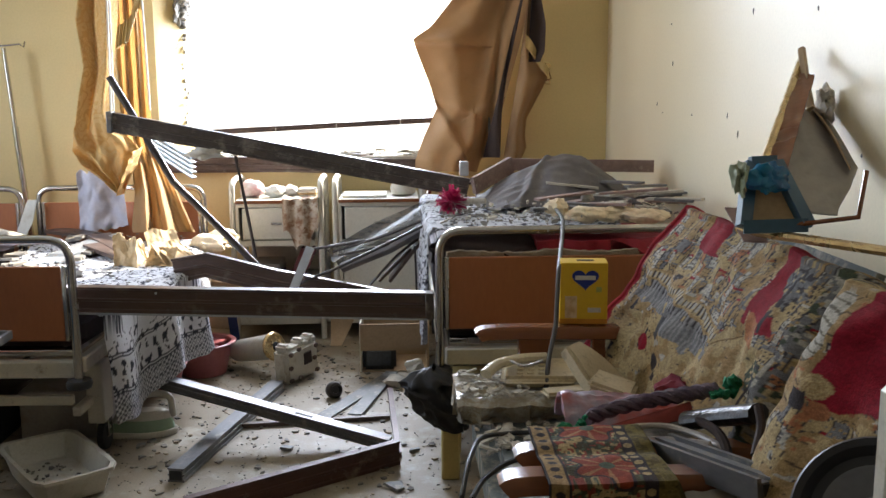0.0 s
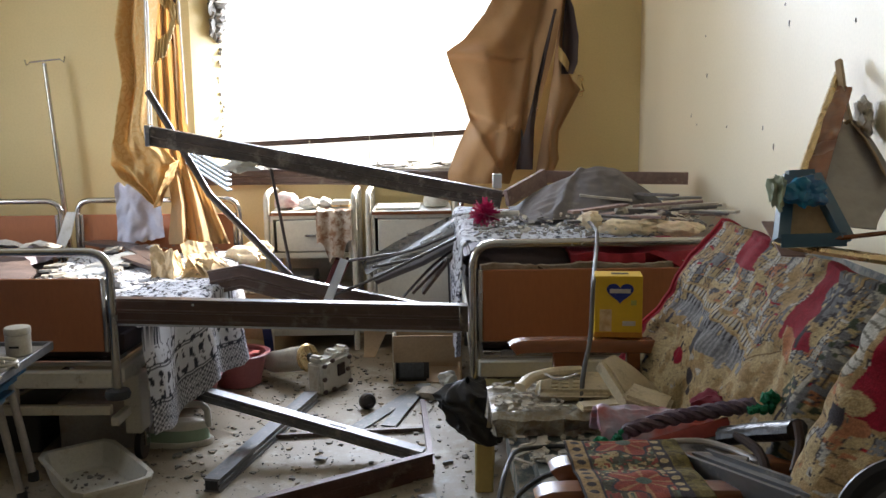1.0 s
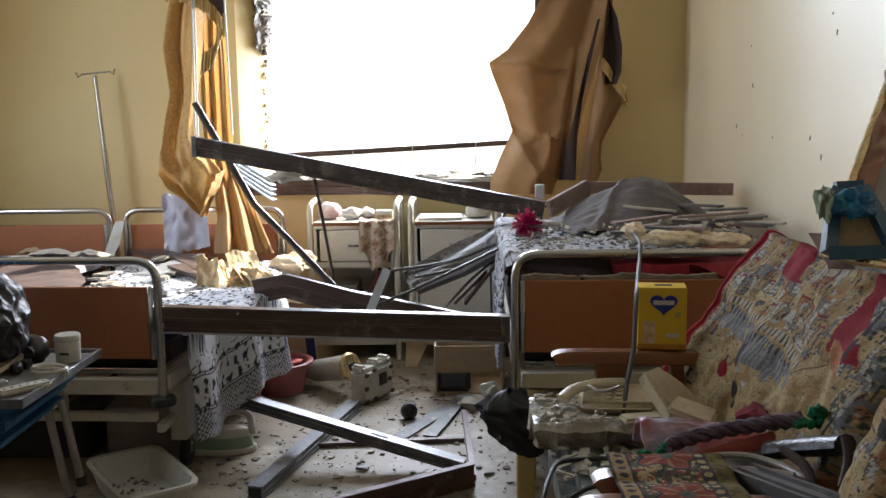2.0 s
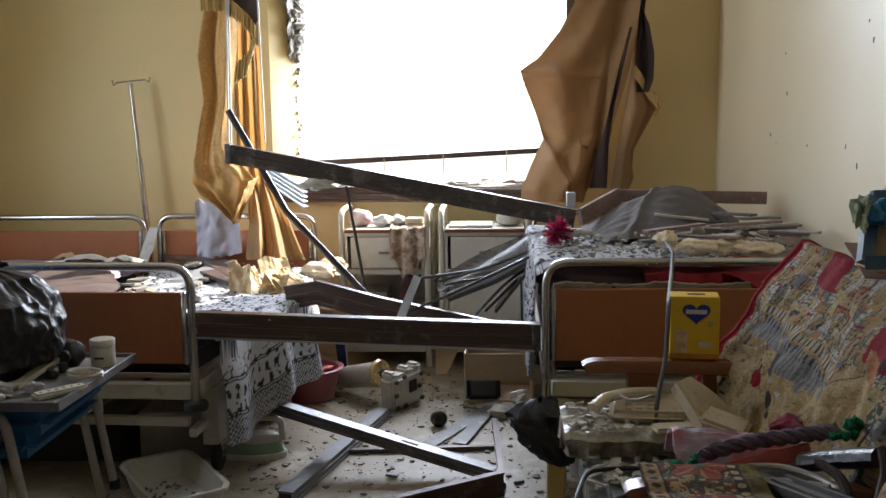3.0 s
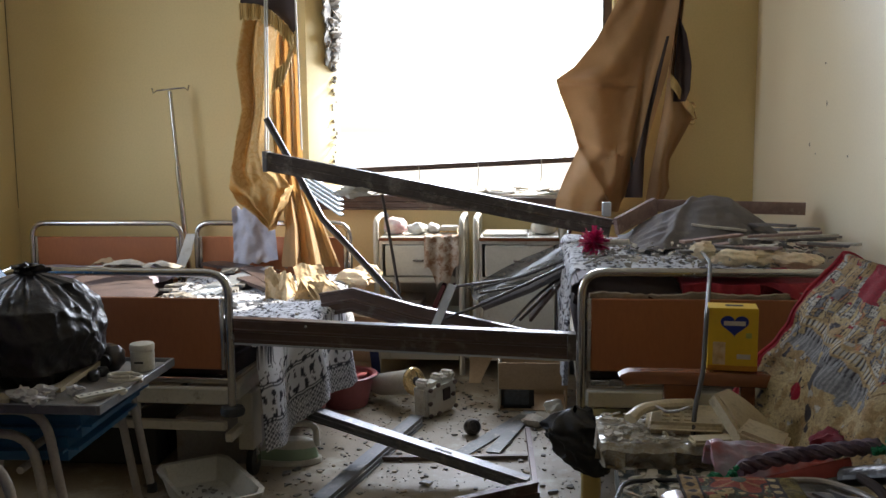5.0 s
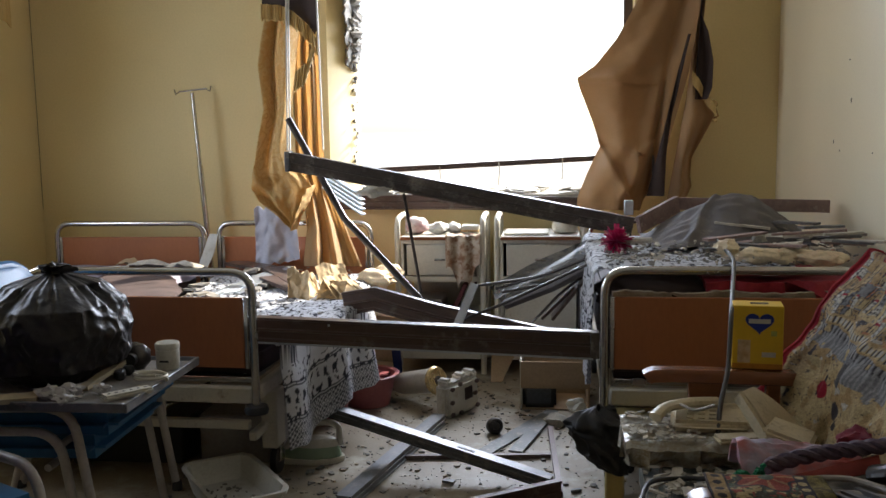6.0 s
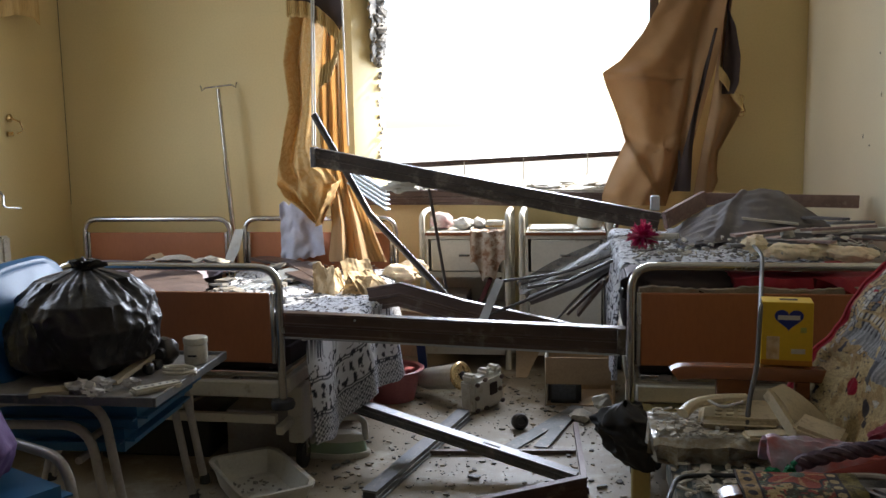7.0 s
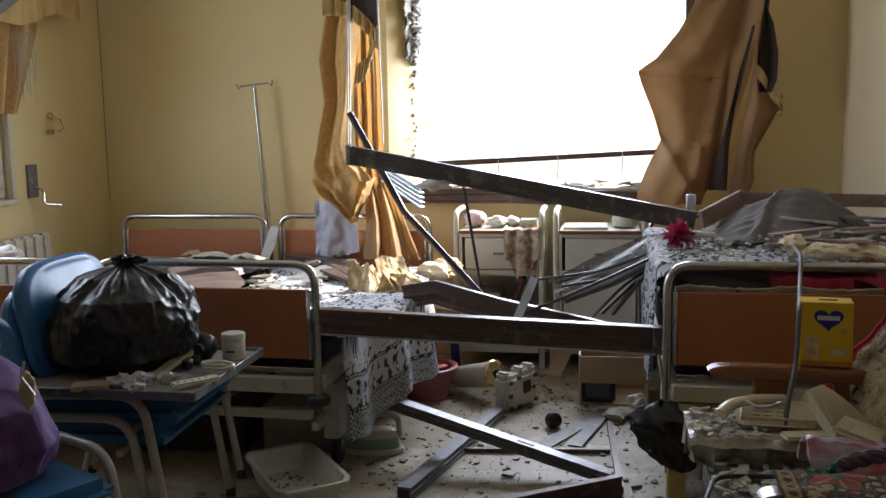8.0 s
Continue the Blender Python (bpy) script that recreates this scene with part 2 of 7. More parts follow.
def room():
    t = 0.28
    solo("floor", boxed((XL - t, YR - t, -0.12), (XR + t, YB + t, 0.0)), M_FLOOR, (0, 2, 0), "dusty pale terrazzo floor strewn with debris", "floor", kind="structure")
    solo("ceiling", boxed((XL - t, YR - t, ZC), (XR + t, YB + t, ZC + 0.15)), M_CEIL, (0, 2, ZC), "plain white painted ceiling", "ceiling", kind="structure")
    bm = bmesh.new()
    box(bm, (XL - t, YB, 0), (WX0, YB + t, ZC))
    jamb = [(WX0, YB + 0.001), (WX0 + 0.135, YB + 0.20), (WX0 + 0.135, YB + 0.285), (WX0 - 0.30, YB + 0.285), (WX0 - 0.30, YB + 0.001)]
    lo, hi = [bm.verts.new((x, y, 0)) for x, y in jamb], [bm.verts.new((x, y, ZC - 0.01)) for x, y in jamb]
    for i in range(5):
        bm.faces.new((lo[i], lo[(i + 1) % 5], hi[(i + 1) % 5], hi[i]))
    bm.faces.new(hi)
    box(bm, (WX1, YB, 0), (XR + t, YB + t, ZC))
    box(bm, (WX0, YB, 0), (WX1, YB + t, WZ0))
    box(bm, (WX0, YB, WZ1), (WX1, YB + t, ZC))
    solo("wall_back", bm, M_WALL, (0, YB, 0), "yellow painted wall with a blown-out window opening", "wall", kind="structure")
    solo("wall_right", boxed((XR, YR, 0), (XR + t, YB, ZC)), M_WALL_R, (XR, 2, 0), "yellow-cream wall, paint lightened for window light, pocked by small fragments", "wall", kind="structure")
    bm = bmesh.new()
    box(bm, (XL - t, YR, 0), (XL, LY0, ZC))
    box(bm, (XL - t, LY1, 0), (XL, YB, ZC))
    box(bm, (XL - t, LY0, 0), (XL, LY1, LZ0))
    box(bm, (XL - t, LY0, LZ1), (XL, LY1, ZC))
    solo("wall_left", bm, M_WALL, (XL, 2, 0), "yellow painted wall with a window opening", "wall", kind="structure")
    solo("wall_rear", boxed((XL - t, YR - t, 0), (XR + t, YR, ZC)), M_REAR, (0, YR, 0), "plain unseen rear wall, made dull brown to cut fill light", "wall", kind="structure")


room()
solo("ground", boxed((-400, YB + 0.9, -3.2), (400, 800, -3.0)), material("pale_dry_ground", (0.55, 0.50, 0.42), None, 0.9), (0, 50, -3), "pale sunlit dry ground outside", "ground", kind="structure")


# ---- beds ----
def bed(loc, label):
    """A hospital bed; local x across, y from foot to head."""
    b = thing("hospital_bed", (0, 0, 0), label, "bed", "hospital beds")
    for nm, y, z, zb in (("foot", 0.0, 0.862, 0.36), ("head", 1.90, 0.846, 0.36)):
        part(nm + "_rail", tube([(-0.446, y, zb), (-0.446, y, z), (0.446, y, z), (0.446, y, zb)], 0.0155, 12, corner=0.085, up=(0, 1, 0)), M_STEEL, b, "bent chromed steel tube")
        part(nm + "_panel", boxed((-0.412, y - 0.009, 0.507), (0.412, y + 0.009, 0.768), 0.003), M_PANEL, b, "orange-brown laminate board")
        for s in (-1, 1):
            part(nm + "_panel_edge", boxed((s * 0.420 - 0.008, y - 0.011, 0.505), (s * 0.420 + 0.008, y + 0.011, 0.770), 0.003), M_STEEL, b)
            part("bumper", lathe([(0.012, 0.335), (0.042, 0.337), (0.046, 0.352), (0.040, 0.366), (0.017, 0.368)], 16, (s * 0.446, y, 0)), M_BLACK, b, "round black rubber bumper")
            part("leg", boxed((s * 0.42 - 0.032, y + (0.20 if nm == "foot" else -0.07), 0.13), (s * 0.42 + 0.032, y + (0.30 if nm == "foot" else -0.03), 0.36), 0.005), M_CREAM, b)
            yy = y + (0.28 if nm == "foot" else -0.05)
            c = part("caster", lathe([(0.035, -0.014), (0.058, -0.012), (0.06, 0), (0.058, 0.012), (0.035, 0.014)], 18, m=Matrix.Translation((s * 0.42, yy, 0.062)) @ Euler((0, radians(90), 0)).to_matrix().to_4x4()), M_BLACK, b, "black rubber caster wheel")
            part("fork", boxed((s * 0.42 - 0.024, yy - 0.02, 0.055), (s * 0.42 + 0.024, yy + 0.02, 0.135), 0.004), M_STEEL, c)
        part(nm + "_bar", boxed((-0.425, y - 0.02 if nm == "head" else y + 0.012, 0.366), (0.425, y + 0.03 if nm == "head" else y + 0.05, 0.428), 0.006), M_CREAM, b, "cream enamelled cross bar")
    for s in (-1, 1):
        part("side_rail", boxed((s * 0.435 - 0.018, 0.052, 0.375), (s * 0.435 + 0.018, 1.875, 0.43), 0.006), M_CREAM, b)
        part("lower_rail", boxed((s * 0.40 - 0.015, 0.07, 0.205), (s * 0.40 + 0.015, 1.85, 0.24), 0.004), M_CREAM, b)
    part("platform", boxed((-0.41, 0.06, 0.432), (0.41, 1.87, 0.455), 0.004), M_STEEL, b)
    part("lower_bar", boxed((-0.385, 0.075, 0.245), (0.385, 0.105, 0.28), 0.004), M_CREAM, b)
    for x in (-0.06, 0.04):
        part("crank_bracket", boxed((x - 0.012, 0.055, 0.29), (x + 0.012, 0.085, 0.366), 0.003), M_CREAM, b)
    part("crank_rod", tube([(-0.01, 0.03, 0.30), (0.16, 0.25, 0.37), (0.18, 0.9, 0.37)], 0.011, 8), M_STEEL, b)
    b.matrix_basis = loc
    return b


BED_L = bed(pose(-1.566, 3.26, 0, 0, 0, -2.2), "chromed hospital bed with orange boards and a torn patterned sheet")
BED_R = copy_thing(BED_L, pose(0.592, 3.30, 0, 0, 0, -0.6))
tagged(BED_R, "chromed hospital bed buried under rubble and torn blinds")
BED_F = copy_thing(BED_L, pose(-2.466, 3.26, 0))
tagged(BED_F, "chromed hospital bed in the room's corner, littered with debris")


# ---- cloth materials ----
def printed(name, base, ink, ring_scale=9.0, fine=38.0, cover=0.5, rough=0.85):
    """White cloth printed with dark scrolls and small figures."""
    mt = material(name, base, tuple(c * 0.85 for c in base), rough, scale=5, fine=200, amount=0.25, bump=0.2)
    n, l = mt.node_tree.nodes, mt.node_tree.links
    b = n["Principled BSDF"]
    src = b.inputs["Base Color"].links[0].from_socket
    tc = next(q for q in n if q.type == "TEX_COORD")
    warp = n.new("ShaderNodeTexNoise")
    warp.inputs["Scale"].default_value, warp.inputs["Detail"].default_value = ring_scale, 1.5
    l.new(tc.outputs["Object"], warp.inputs["Vector"])
    mul = n.new("ShaderNodeMath")
    mul.operation = "MULTIPLY"
    mul.inputs[1].default_value = 7.0
    l.new(warp.outputs[0], mul.inputs[0])
    fr = n.new("ShaderNodeMath")
    fr.operation = "FRACT"
    l.new(mul.outputs[0], fr.inputs[0])
    vo = n.new("ShaderNodeTexVoronoi")
    vo.feature = "DISTANCE_TO_EDGE"
    vo.inputs["Scale"].default_value = fine
    l.new(tc.outputs["Object"], vo.inputs["Vector"])
    big = n.new("ShaderNodeTexNoise")
    big.inputs["Scale"].default_value = 6.0
    l.new(tc.outputs["Object"], big.inputs["Vector"])
    a = n.new("ShaderNodeMath")
    a.operation = "GREATER_THAN"
    a.inputs[1].default_value = 1 - cover * 0.62
    l.new(fr.outputs[0], a.inputs[0])
    c = n.new("ShaderNodeMath")
    c.operation = "LESS_THAN"
    c.inputs[1].default_value = 0.09
    l.new(vo.outputs["Distance"], c.inputs[0])
    g = n.new("ShaderNodeMath")
    g.operation = "GREATER_THAN"
    g.inputs[1].default_value = 0.52
    l.new(big.outputs[0], g.inputs[0])
    cg = n.new("ShaderNodeMath")
    cg.operation = "MULTIPLY"
    l.new(c.outputs[0], cg.inputs[0])
    l.new(g.outputs[0], cg.inputs[1])
    mxx = n.new("ShaderNodeMath")
    mxx.operation = "MAXIMUM"
    l.new(a.outputs[0], mxx.inputs[0])
    l.new(cg.outputs[0], mxx.inputs[1])
    mx = n.new("ShaderNodeMix")
    mx.data_type = "RGBA"
    mx.inputs[7].default_value = rgb(ink)
    l.new(mxx.outputs[0], mx.inputs[0])
    l.new(src, mx.inputs[6])
    l.new(mx.outputs[2], b.inputs["Base Color"])
    return mt


def painted(name, rough=0.9, bump=0.5, fine=260, grime=0.6):
    """Cloth whose woven picture is held in the mesh's own colours."""
    mt = bpy.data.materials.new(name)
    mt.use_nodes = True
    n, l = mt.node_tree.nodes, mt.node_tree.links
    b = n["Principled BSDF"]
    b.inputs["Roughness"].default_value = rough
    b.inputs["Specular IOR Level"].default_value = 0.15
    at = n.new("ShaderNodeVertexColor")
    at.layer_name = "weave"
    tc = n.new("ShaderNodeTexCoord")
    ns = n.new("ShaderNodeTexNoise")
    ns.inputs["Scale"].default_value, ns.inputs["Detail"].default_value = fine, 3
    l.new(tc.outputs["Object"], ns.inputs["Vector"])
    rp = n.new("ShaderNodeValToRGB")
    rp.color_ramp.elements[0].position, rp.color_ramp.elements[1].position = 0.3, 0.65
    rp.color_ramp.elements[0].color = (0.5, 0.47, 0.42, 1)
    l.new(ns.outputs[0], rp.inputs[0])
    mx = n.new("ShaderNodeMix")
    mx.data_type, mx.blend_type = "RGBA", "MULTIPLY"
    mx.inputs[0].default_value = grime
    l.new(at.outputs[0], mx.inputs[6])
    l.new(rp.outputs[0], mx.inputs[7])
    l.new(mx.outputs[2], b.inputs["Base Color"])
    bp = n.new("ShaderNodeBump")
    bp.inputs["Strength"].default_value, bp.inputs["Distance"].default_value = bump, 0.003
    l.new(ns.outputs[0], bp.inputs["Height"])
    l.new(bp.outputs[0], b.inputs["Normal"])
    return mt


def weave(ob, colours):
    """Gives a sheet from grid() (front side first) its woven colours."""
    me = ob.data
    at = me.color_attributes.new("weave", "FLOAT_COLOR", "POINT")
    flat = colours.reshape(-1, 3)
    flat = np.concatenate([flat, np.ones((len(flat), 1))], 1)
    n = len(me.vertices)
    at.data.foreach_set("color", np.tile(flat, (n // len(flat) + 1, 1))[:n].astype(np.float32).ravel())


M_SHEET = let_light_through(painted("black_printed_sheet", 0.85, 0.25, 300, 0.25), 0.35)


def noise_field(x, y, step, seed):
    q = np.random.RandomState(seed).rand(400, 400)
    i, j = x / step, y / step
    a, b = np.floor(i).astype(int) % 398, np.floor(j).astype(int) % 398
    s, t = i - np.floor(i), j - np.floor(j)
    s, t = s * s * (3 - 2 * s), t * t * (3 - 2 * t)
    return (q[a, b] * (1 - s) + q[a + 1, b] * s) * (1 - t) + (q[a, b + 1] * (1 - s) + q[a + 1, b + 1] * s) * t


def sheet_print(nu, nv, length, across, seed):
    """White cloth printed with rows of dark ornament and a net border; v runs to the hem."""
    Y, S = np.meshgrid(np.linspace(0, length, nu + 1), np.linspace(0, across, nv + 1), indexing="ij")
    hem = across - S
    w, k = (0.84, 0.85, 0.89), (0.070, 0.072, 0.09)
    C = np.empty(Y.shape + (3,))
    C[:] = w
    f1, f2, f3 = noise_field(Y, S, 0.022, seed), noise_field(Y + 3, S * 1.6, 0.030, seed + 1), noise_field(Y, S, 0.012, seed + 2)
    stroke = (np.abs(f1 - 0.5) < 0.065) | (f2 > 0.78)
    C[stroke & (f3 > 0.30)] = k
    band = (hem > 0.11) & (hem < 0.23)
    C[band] = w
    sc = (np.abs(((Y * 22 + 0.6 * f2) % 1) - 0.5) < 0.20) & (np.abs(((hem - 0.11) * 16 + 0.5 * f1) % 1 - 0.5) < 0.36) & (f3 > 0.25)
    C[band & sc] = k
    for h in (0.105, 0.115, 0.228, 0.24):
        C[np.abs(hem - h) < 0.0035] = k
    net = hem < 0.10
    C[net] = w
    a, b = (Y + S) * 52, (Y - S) * 52
    C[net & (((a % 1) < 0.30) | ((b % 1) < 0.30))] = (0.16, 0.165, 0.19)
    C *= (0.84 + 0.20 * noise_field(Y, S, 0.05, seed + 3))[..., None]
    return C

M_RED = material("crimson_quilt", (0.40, 0.018, 0.035), (0.26, 0.012, 0.022), 0.7, scale=9, fine=120, amount=0.4, bump=0.3)
M_GREYCLOTH = material("grey_screen_cloth", (0.17, 0.155, 0.155), (0.125, 0.115, 0.115), 0.85, scale=6, fine=300, amount=0.4, bump=0.35, dirt=(0.25, 0.23, 0.20), dirt_at=0.66)
M_WHITE = material("white_plastic", (0.60, 0.58, 0.51), (0.53, 0.50, 0.42), 0.4, scale=8, fine=120, amount=0.25, bump=0.04, dirt=(0.42, 0.37, 0.28), dirt_at=0.62)
M_PLASTER = material("plaster_crumbs", (0.62, 0.58, 0.50), (0.45, 0.41, 0.34), 0.95, scale=14, fine=90, amount=0.5, bump=0.6)
M_FOAM = material("yellow_foam", (0.84, 0.72, 0.50), (0.78, 0.60, 0.42), 0.95, scale=16, fine=70, amount=0.4, bump=0.9)
M_WOOD = material("varnished_brown_wood", (0.24, 0.088, 0.036), (0.17, 0.058, 0.022), 0.25, scale=7, fine=60, amount=0.4, bump=0.05, grain=(0.25, 1, 1))
M_CARD = material("cardboard", (0.42, 0.30, 0.18), (0.36, 0.25, 0.14), 0.85, scale=5, fine=90, amount=0.3, bump=0.15)
M_CABINET = material("cream_cabinet_enamel", (0.62, 0.60, 0.52), (0.56, 0.53, 0.45), 0.42, scale=4, fine=90, amount=0.2, bump=0.04, dirt=(0.34, 0.25, 0.14), dirt_at=0.70)
M_DARKSTEEL = material("dark_steel_tube", (0.10, 0.09, 0.085), (0.07, 0.062, 0.06), 0.35, 0.7, scale=12, fine=120, amount=0.3)
M_LIGHTALU = material("bright_aluminium_slat", (0.58, 0.62, 0.66), (0.48, 0.52, 0.55), 0.35, 0.7, scale=9, fine=90, amount=0.25, dirt=(0.30, 0.28, 0.25), dirt_at=0.68)
M_PINK = material("pink_plastic", (0.42, 0.15, 0.16), (0.36, 0.12, 0.13), 0.45, scale=6, amount=0.25, bump=0.03)
M_TEAL = material("grey_green_upholstery", (0.13, 0.15, 0.14), (0.10, 0.115, 0.11), 0.8, scale=6, fine=240, amount=0.4, bump=0.35, dirt=(0.33, 0.30, 0.25), dirt_at=0.56)
M_BLUE = material("blue_vinyl", (0.026, 0.135, 0.30), (0.020, 0.105, 0.245), 0.46, scale=6, fine=120, amount=0.2, bump=0.08)
M_CHAIRTUBE = material("dull_silver_tube", (0.44, 0.41, 0.38), (0.35, 0.32, 0.30), 0.45, 0.35, scale=10, fine=90, amount=0.3)
M_BAG = material("black_bin_bag", (0.014, 0.011, 0.011), None, 0.40, scale=8, fine=46, amount=0.2, bump=0.9)
M_SACK = material("black_cloth_sack", (0.015, 0.014, 0.015), None, 0.55, scale=8, fine=90, amount=0.3, bump=0.3)
M_GREEN = material("green_wool", (0.01, 0.20, 0.085), None, 0.95, fine=150, amount=0.6, bump=0.8)
M_BRASS = material("gilded_frame", (0.70, 0.52, 0.27), (0.55, 0.38, 0.17), 0.26, 0.8, scale=14, fine=120, amount=0.4)
M_YELLOWPAPER = material("yellow_carton", (0.72, 0.47, 0.02), (0.66, 0.42, 0.02), 0.45, scale=5, amount=0.12, bump=0.02)

M_WHITEALU = material("white_coated_aluminium", (0.70, 0.74, 0.80), None, 0.4, scale=8, amount=0.15)
rng = random.Random(5)


def bar_outline(w, h, g=0.0):
    """A hollow-looking window profile: w deep, h high, with two grooves in each wide face."""
    a, b = w / 2, h / 2
    if not g:
        return [(-a, -b), (a, -b), (a, b), (-a, b)]
    f = [(a, -b), (a, -b * 0.72), (a - g, -b * 0.66), (a - g, -b * 0.12), (a, -b * 0.06), (a, b * 0.10), (a - g, b * 0.16), (a - g, b * 0.78), (a, b * 0.84), (a, b)]
    return f + [(-x, y) for x, y in reversed(f)]


def profile(p, q, w, h, g=0.0, bm=None, up=(0, 0, 1)):
    return sweep(bm or bmesh.new(), [p, q], bar_outline(w, h, g), up)


# ---- window, curtains ----
def window_parts():
    w = thing("window_1", (-0.4, 5.7, WZ0), "blown-out window with bent brown aluminium rails and no glass", "window", kind="structure")
    part("bottom_rail", profile((WX0, 5.74, 1.10), (WX1, 5.74, 1.182), 0.05, 0.032, 0.004), M_BROWN, w, "bent brown aluminium rail")
    part("window_frame", profile((WX1 - 0.02, 5.76, WZ0), (WX1 - 0.02, 5.76, WZ1), 0.06, 0.04, 0, up=(0, 1, 0)), M_BROWN, w)
    part("window_sill", boxed((WX0 + 0.002, YB - 0.03, WZ0), (WX1 - 0.002, YB + 0.30, WZ0 + 0.022), 0.004), M_PLASTER, w, "pale stone sill covered with shards")
    part("front_rail", sweep(bmesh.new(), [(-1.461, 5.500, 0.938), (-0.641, 5.520, 0.932), (0.114, 5.540, 0.908)], bar_outline(0.045, 0.088, 0.008)), M_BROWN, w, "brown grooved aluminium sill rail")
    for x, z in ((-0.72, 1.10), (-0.36, 1.12), (0.02, 1.15)):
        part("cord", tube([(x, 5.70, z + 0.035), (x + 0.004, 5.69, z - 0.03), (x - 0.002, 5.66, z - 0.10)], 0.003, 5), M_WHITE, w)
    bm = bmesh.new()
    r = random.Random(3)
    for _ in range(70):
        shard(bm, (r.uniform(WX0 + 0.1, WX1 - 0.15), r.uniform(YB, YB + 0.24), WZ0 + 0.024 + r.random() * 0.02), r.uniform(0.02, 0.10), 0.006, r, 0.2)
    solo("sill_debris", bm, M_PLASTER, (-0.4, 5.7, WZ0), "glass and plaster shards lying on the window sill", "debris", kind="stuff")
    bm = bmesh.new()
    r = random.Random(8)
    for i in range(60):
        z = 1.15 + i * 0.024
        k = 0.12 + 0.88 * min(1, max(0, (z - 1.62) / 0.25))
        lump((WX0 + 0.135 - r.random() * 0.02, YB + 0.17 + r.random() * 0.06, z), (0.045 * k, 0.06 * max(k, 0.3), 0.032 * max(k, 0.4)), r.random() * 50, 2, 0.6, bm)
    for i in range(12):
        z = 1.78 + i * 0.045
        lump((WX0 + 0.105, YB + 0.13 + r.random() * 0.06, z), (0.022, 0.09, 0.045), r.random() * 50, 2, 0.7, bm)
    solo("broken_plaster", bm, M_RUBBLE, (WX0, YB + 0.2, 1.6), "jagged grey plaster broken along the window jamb", "plaster", kind="structure")


window_parts()


# sharp folds of the torn curtain: from, to (x, z), width, depth
CREASES = (
    ((0.093, 1.625), (0.475, 1.589), 0.018, 0.050),
    ((0.195, 1.330), (0.432, 1.214), 0.020, 0.040),
    ((0.572, 1.285), (0.432, 1.214), 0.022, 0.030),
    ((0.365, 1.011), (0.195, 1.311), 0.018, 0.055),
    ((0.428, 1.049), (0.432, 1.208), 0.016, 0.030),
    ((0.13, 1.47), (0.50, 1.43), 0.030, 0.018),
    ((0.30, 1.86), (0.60, 1.60), 0.040, 0.020),
)


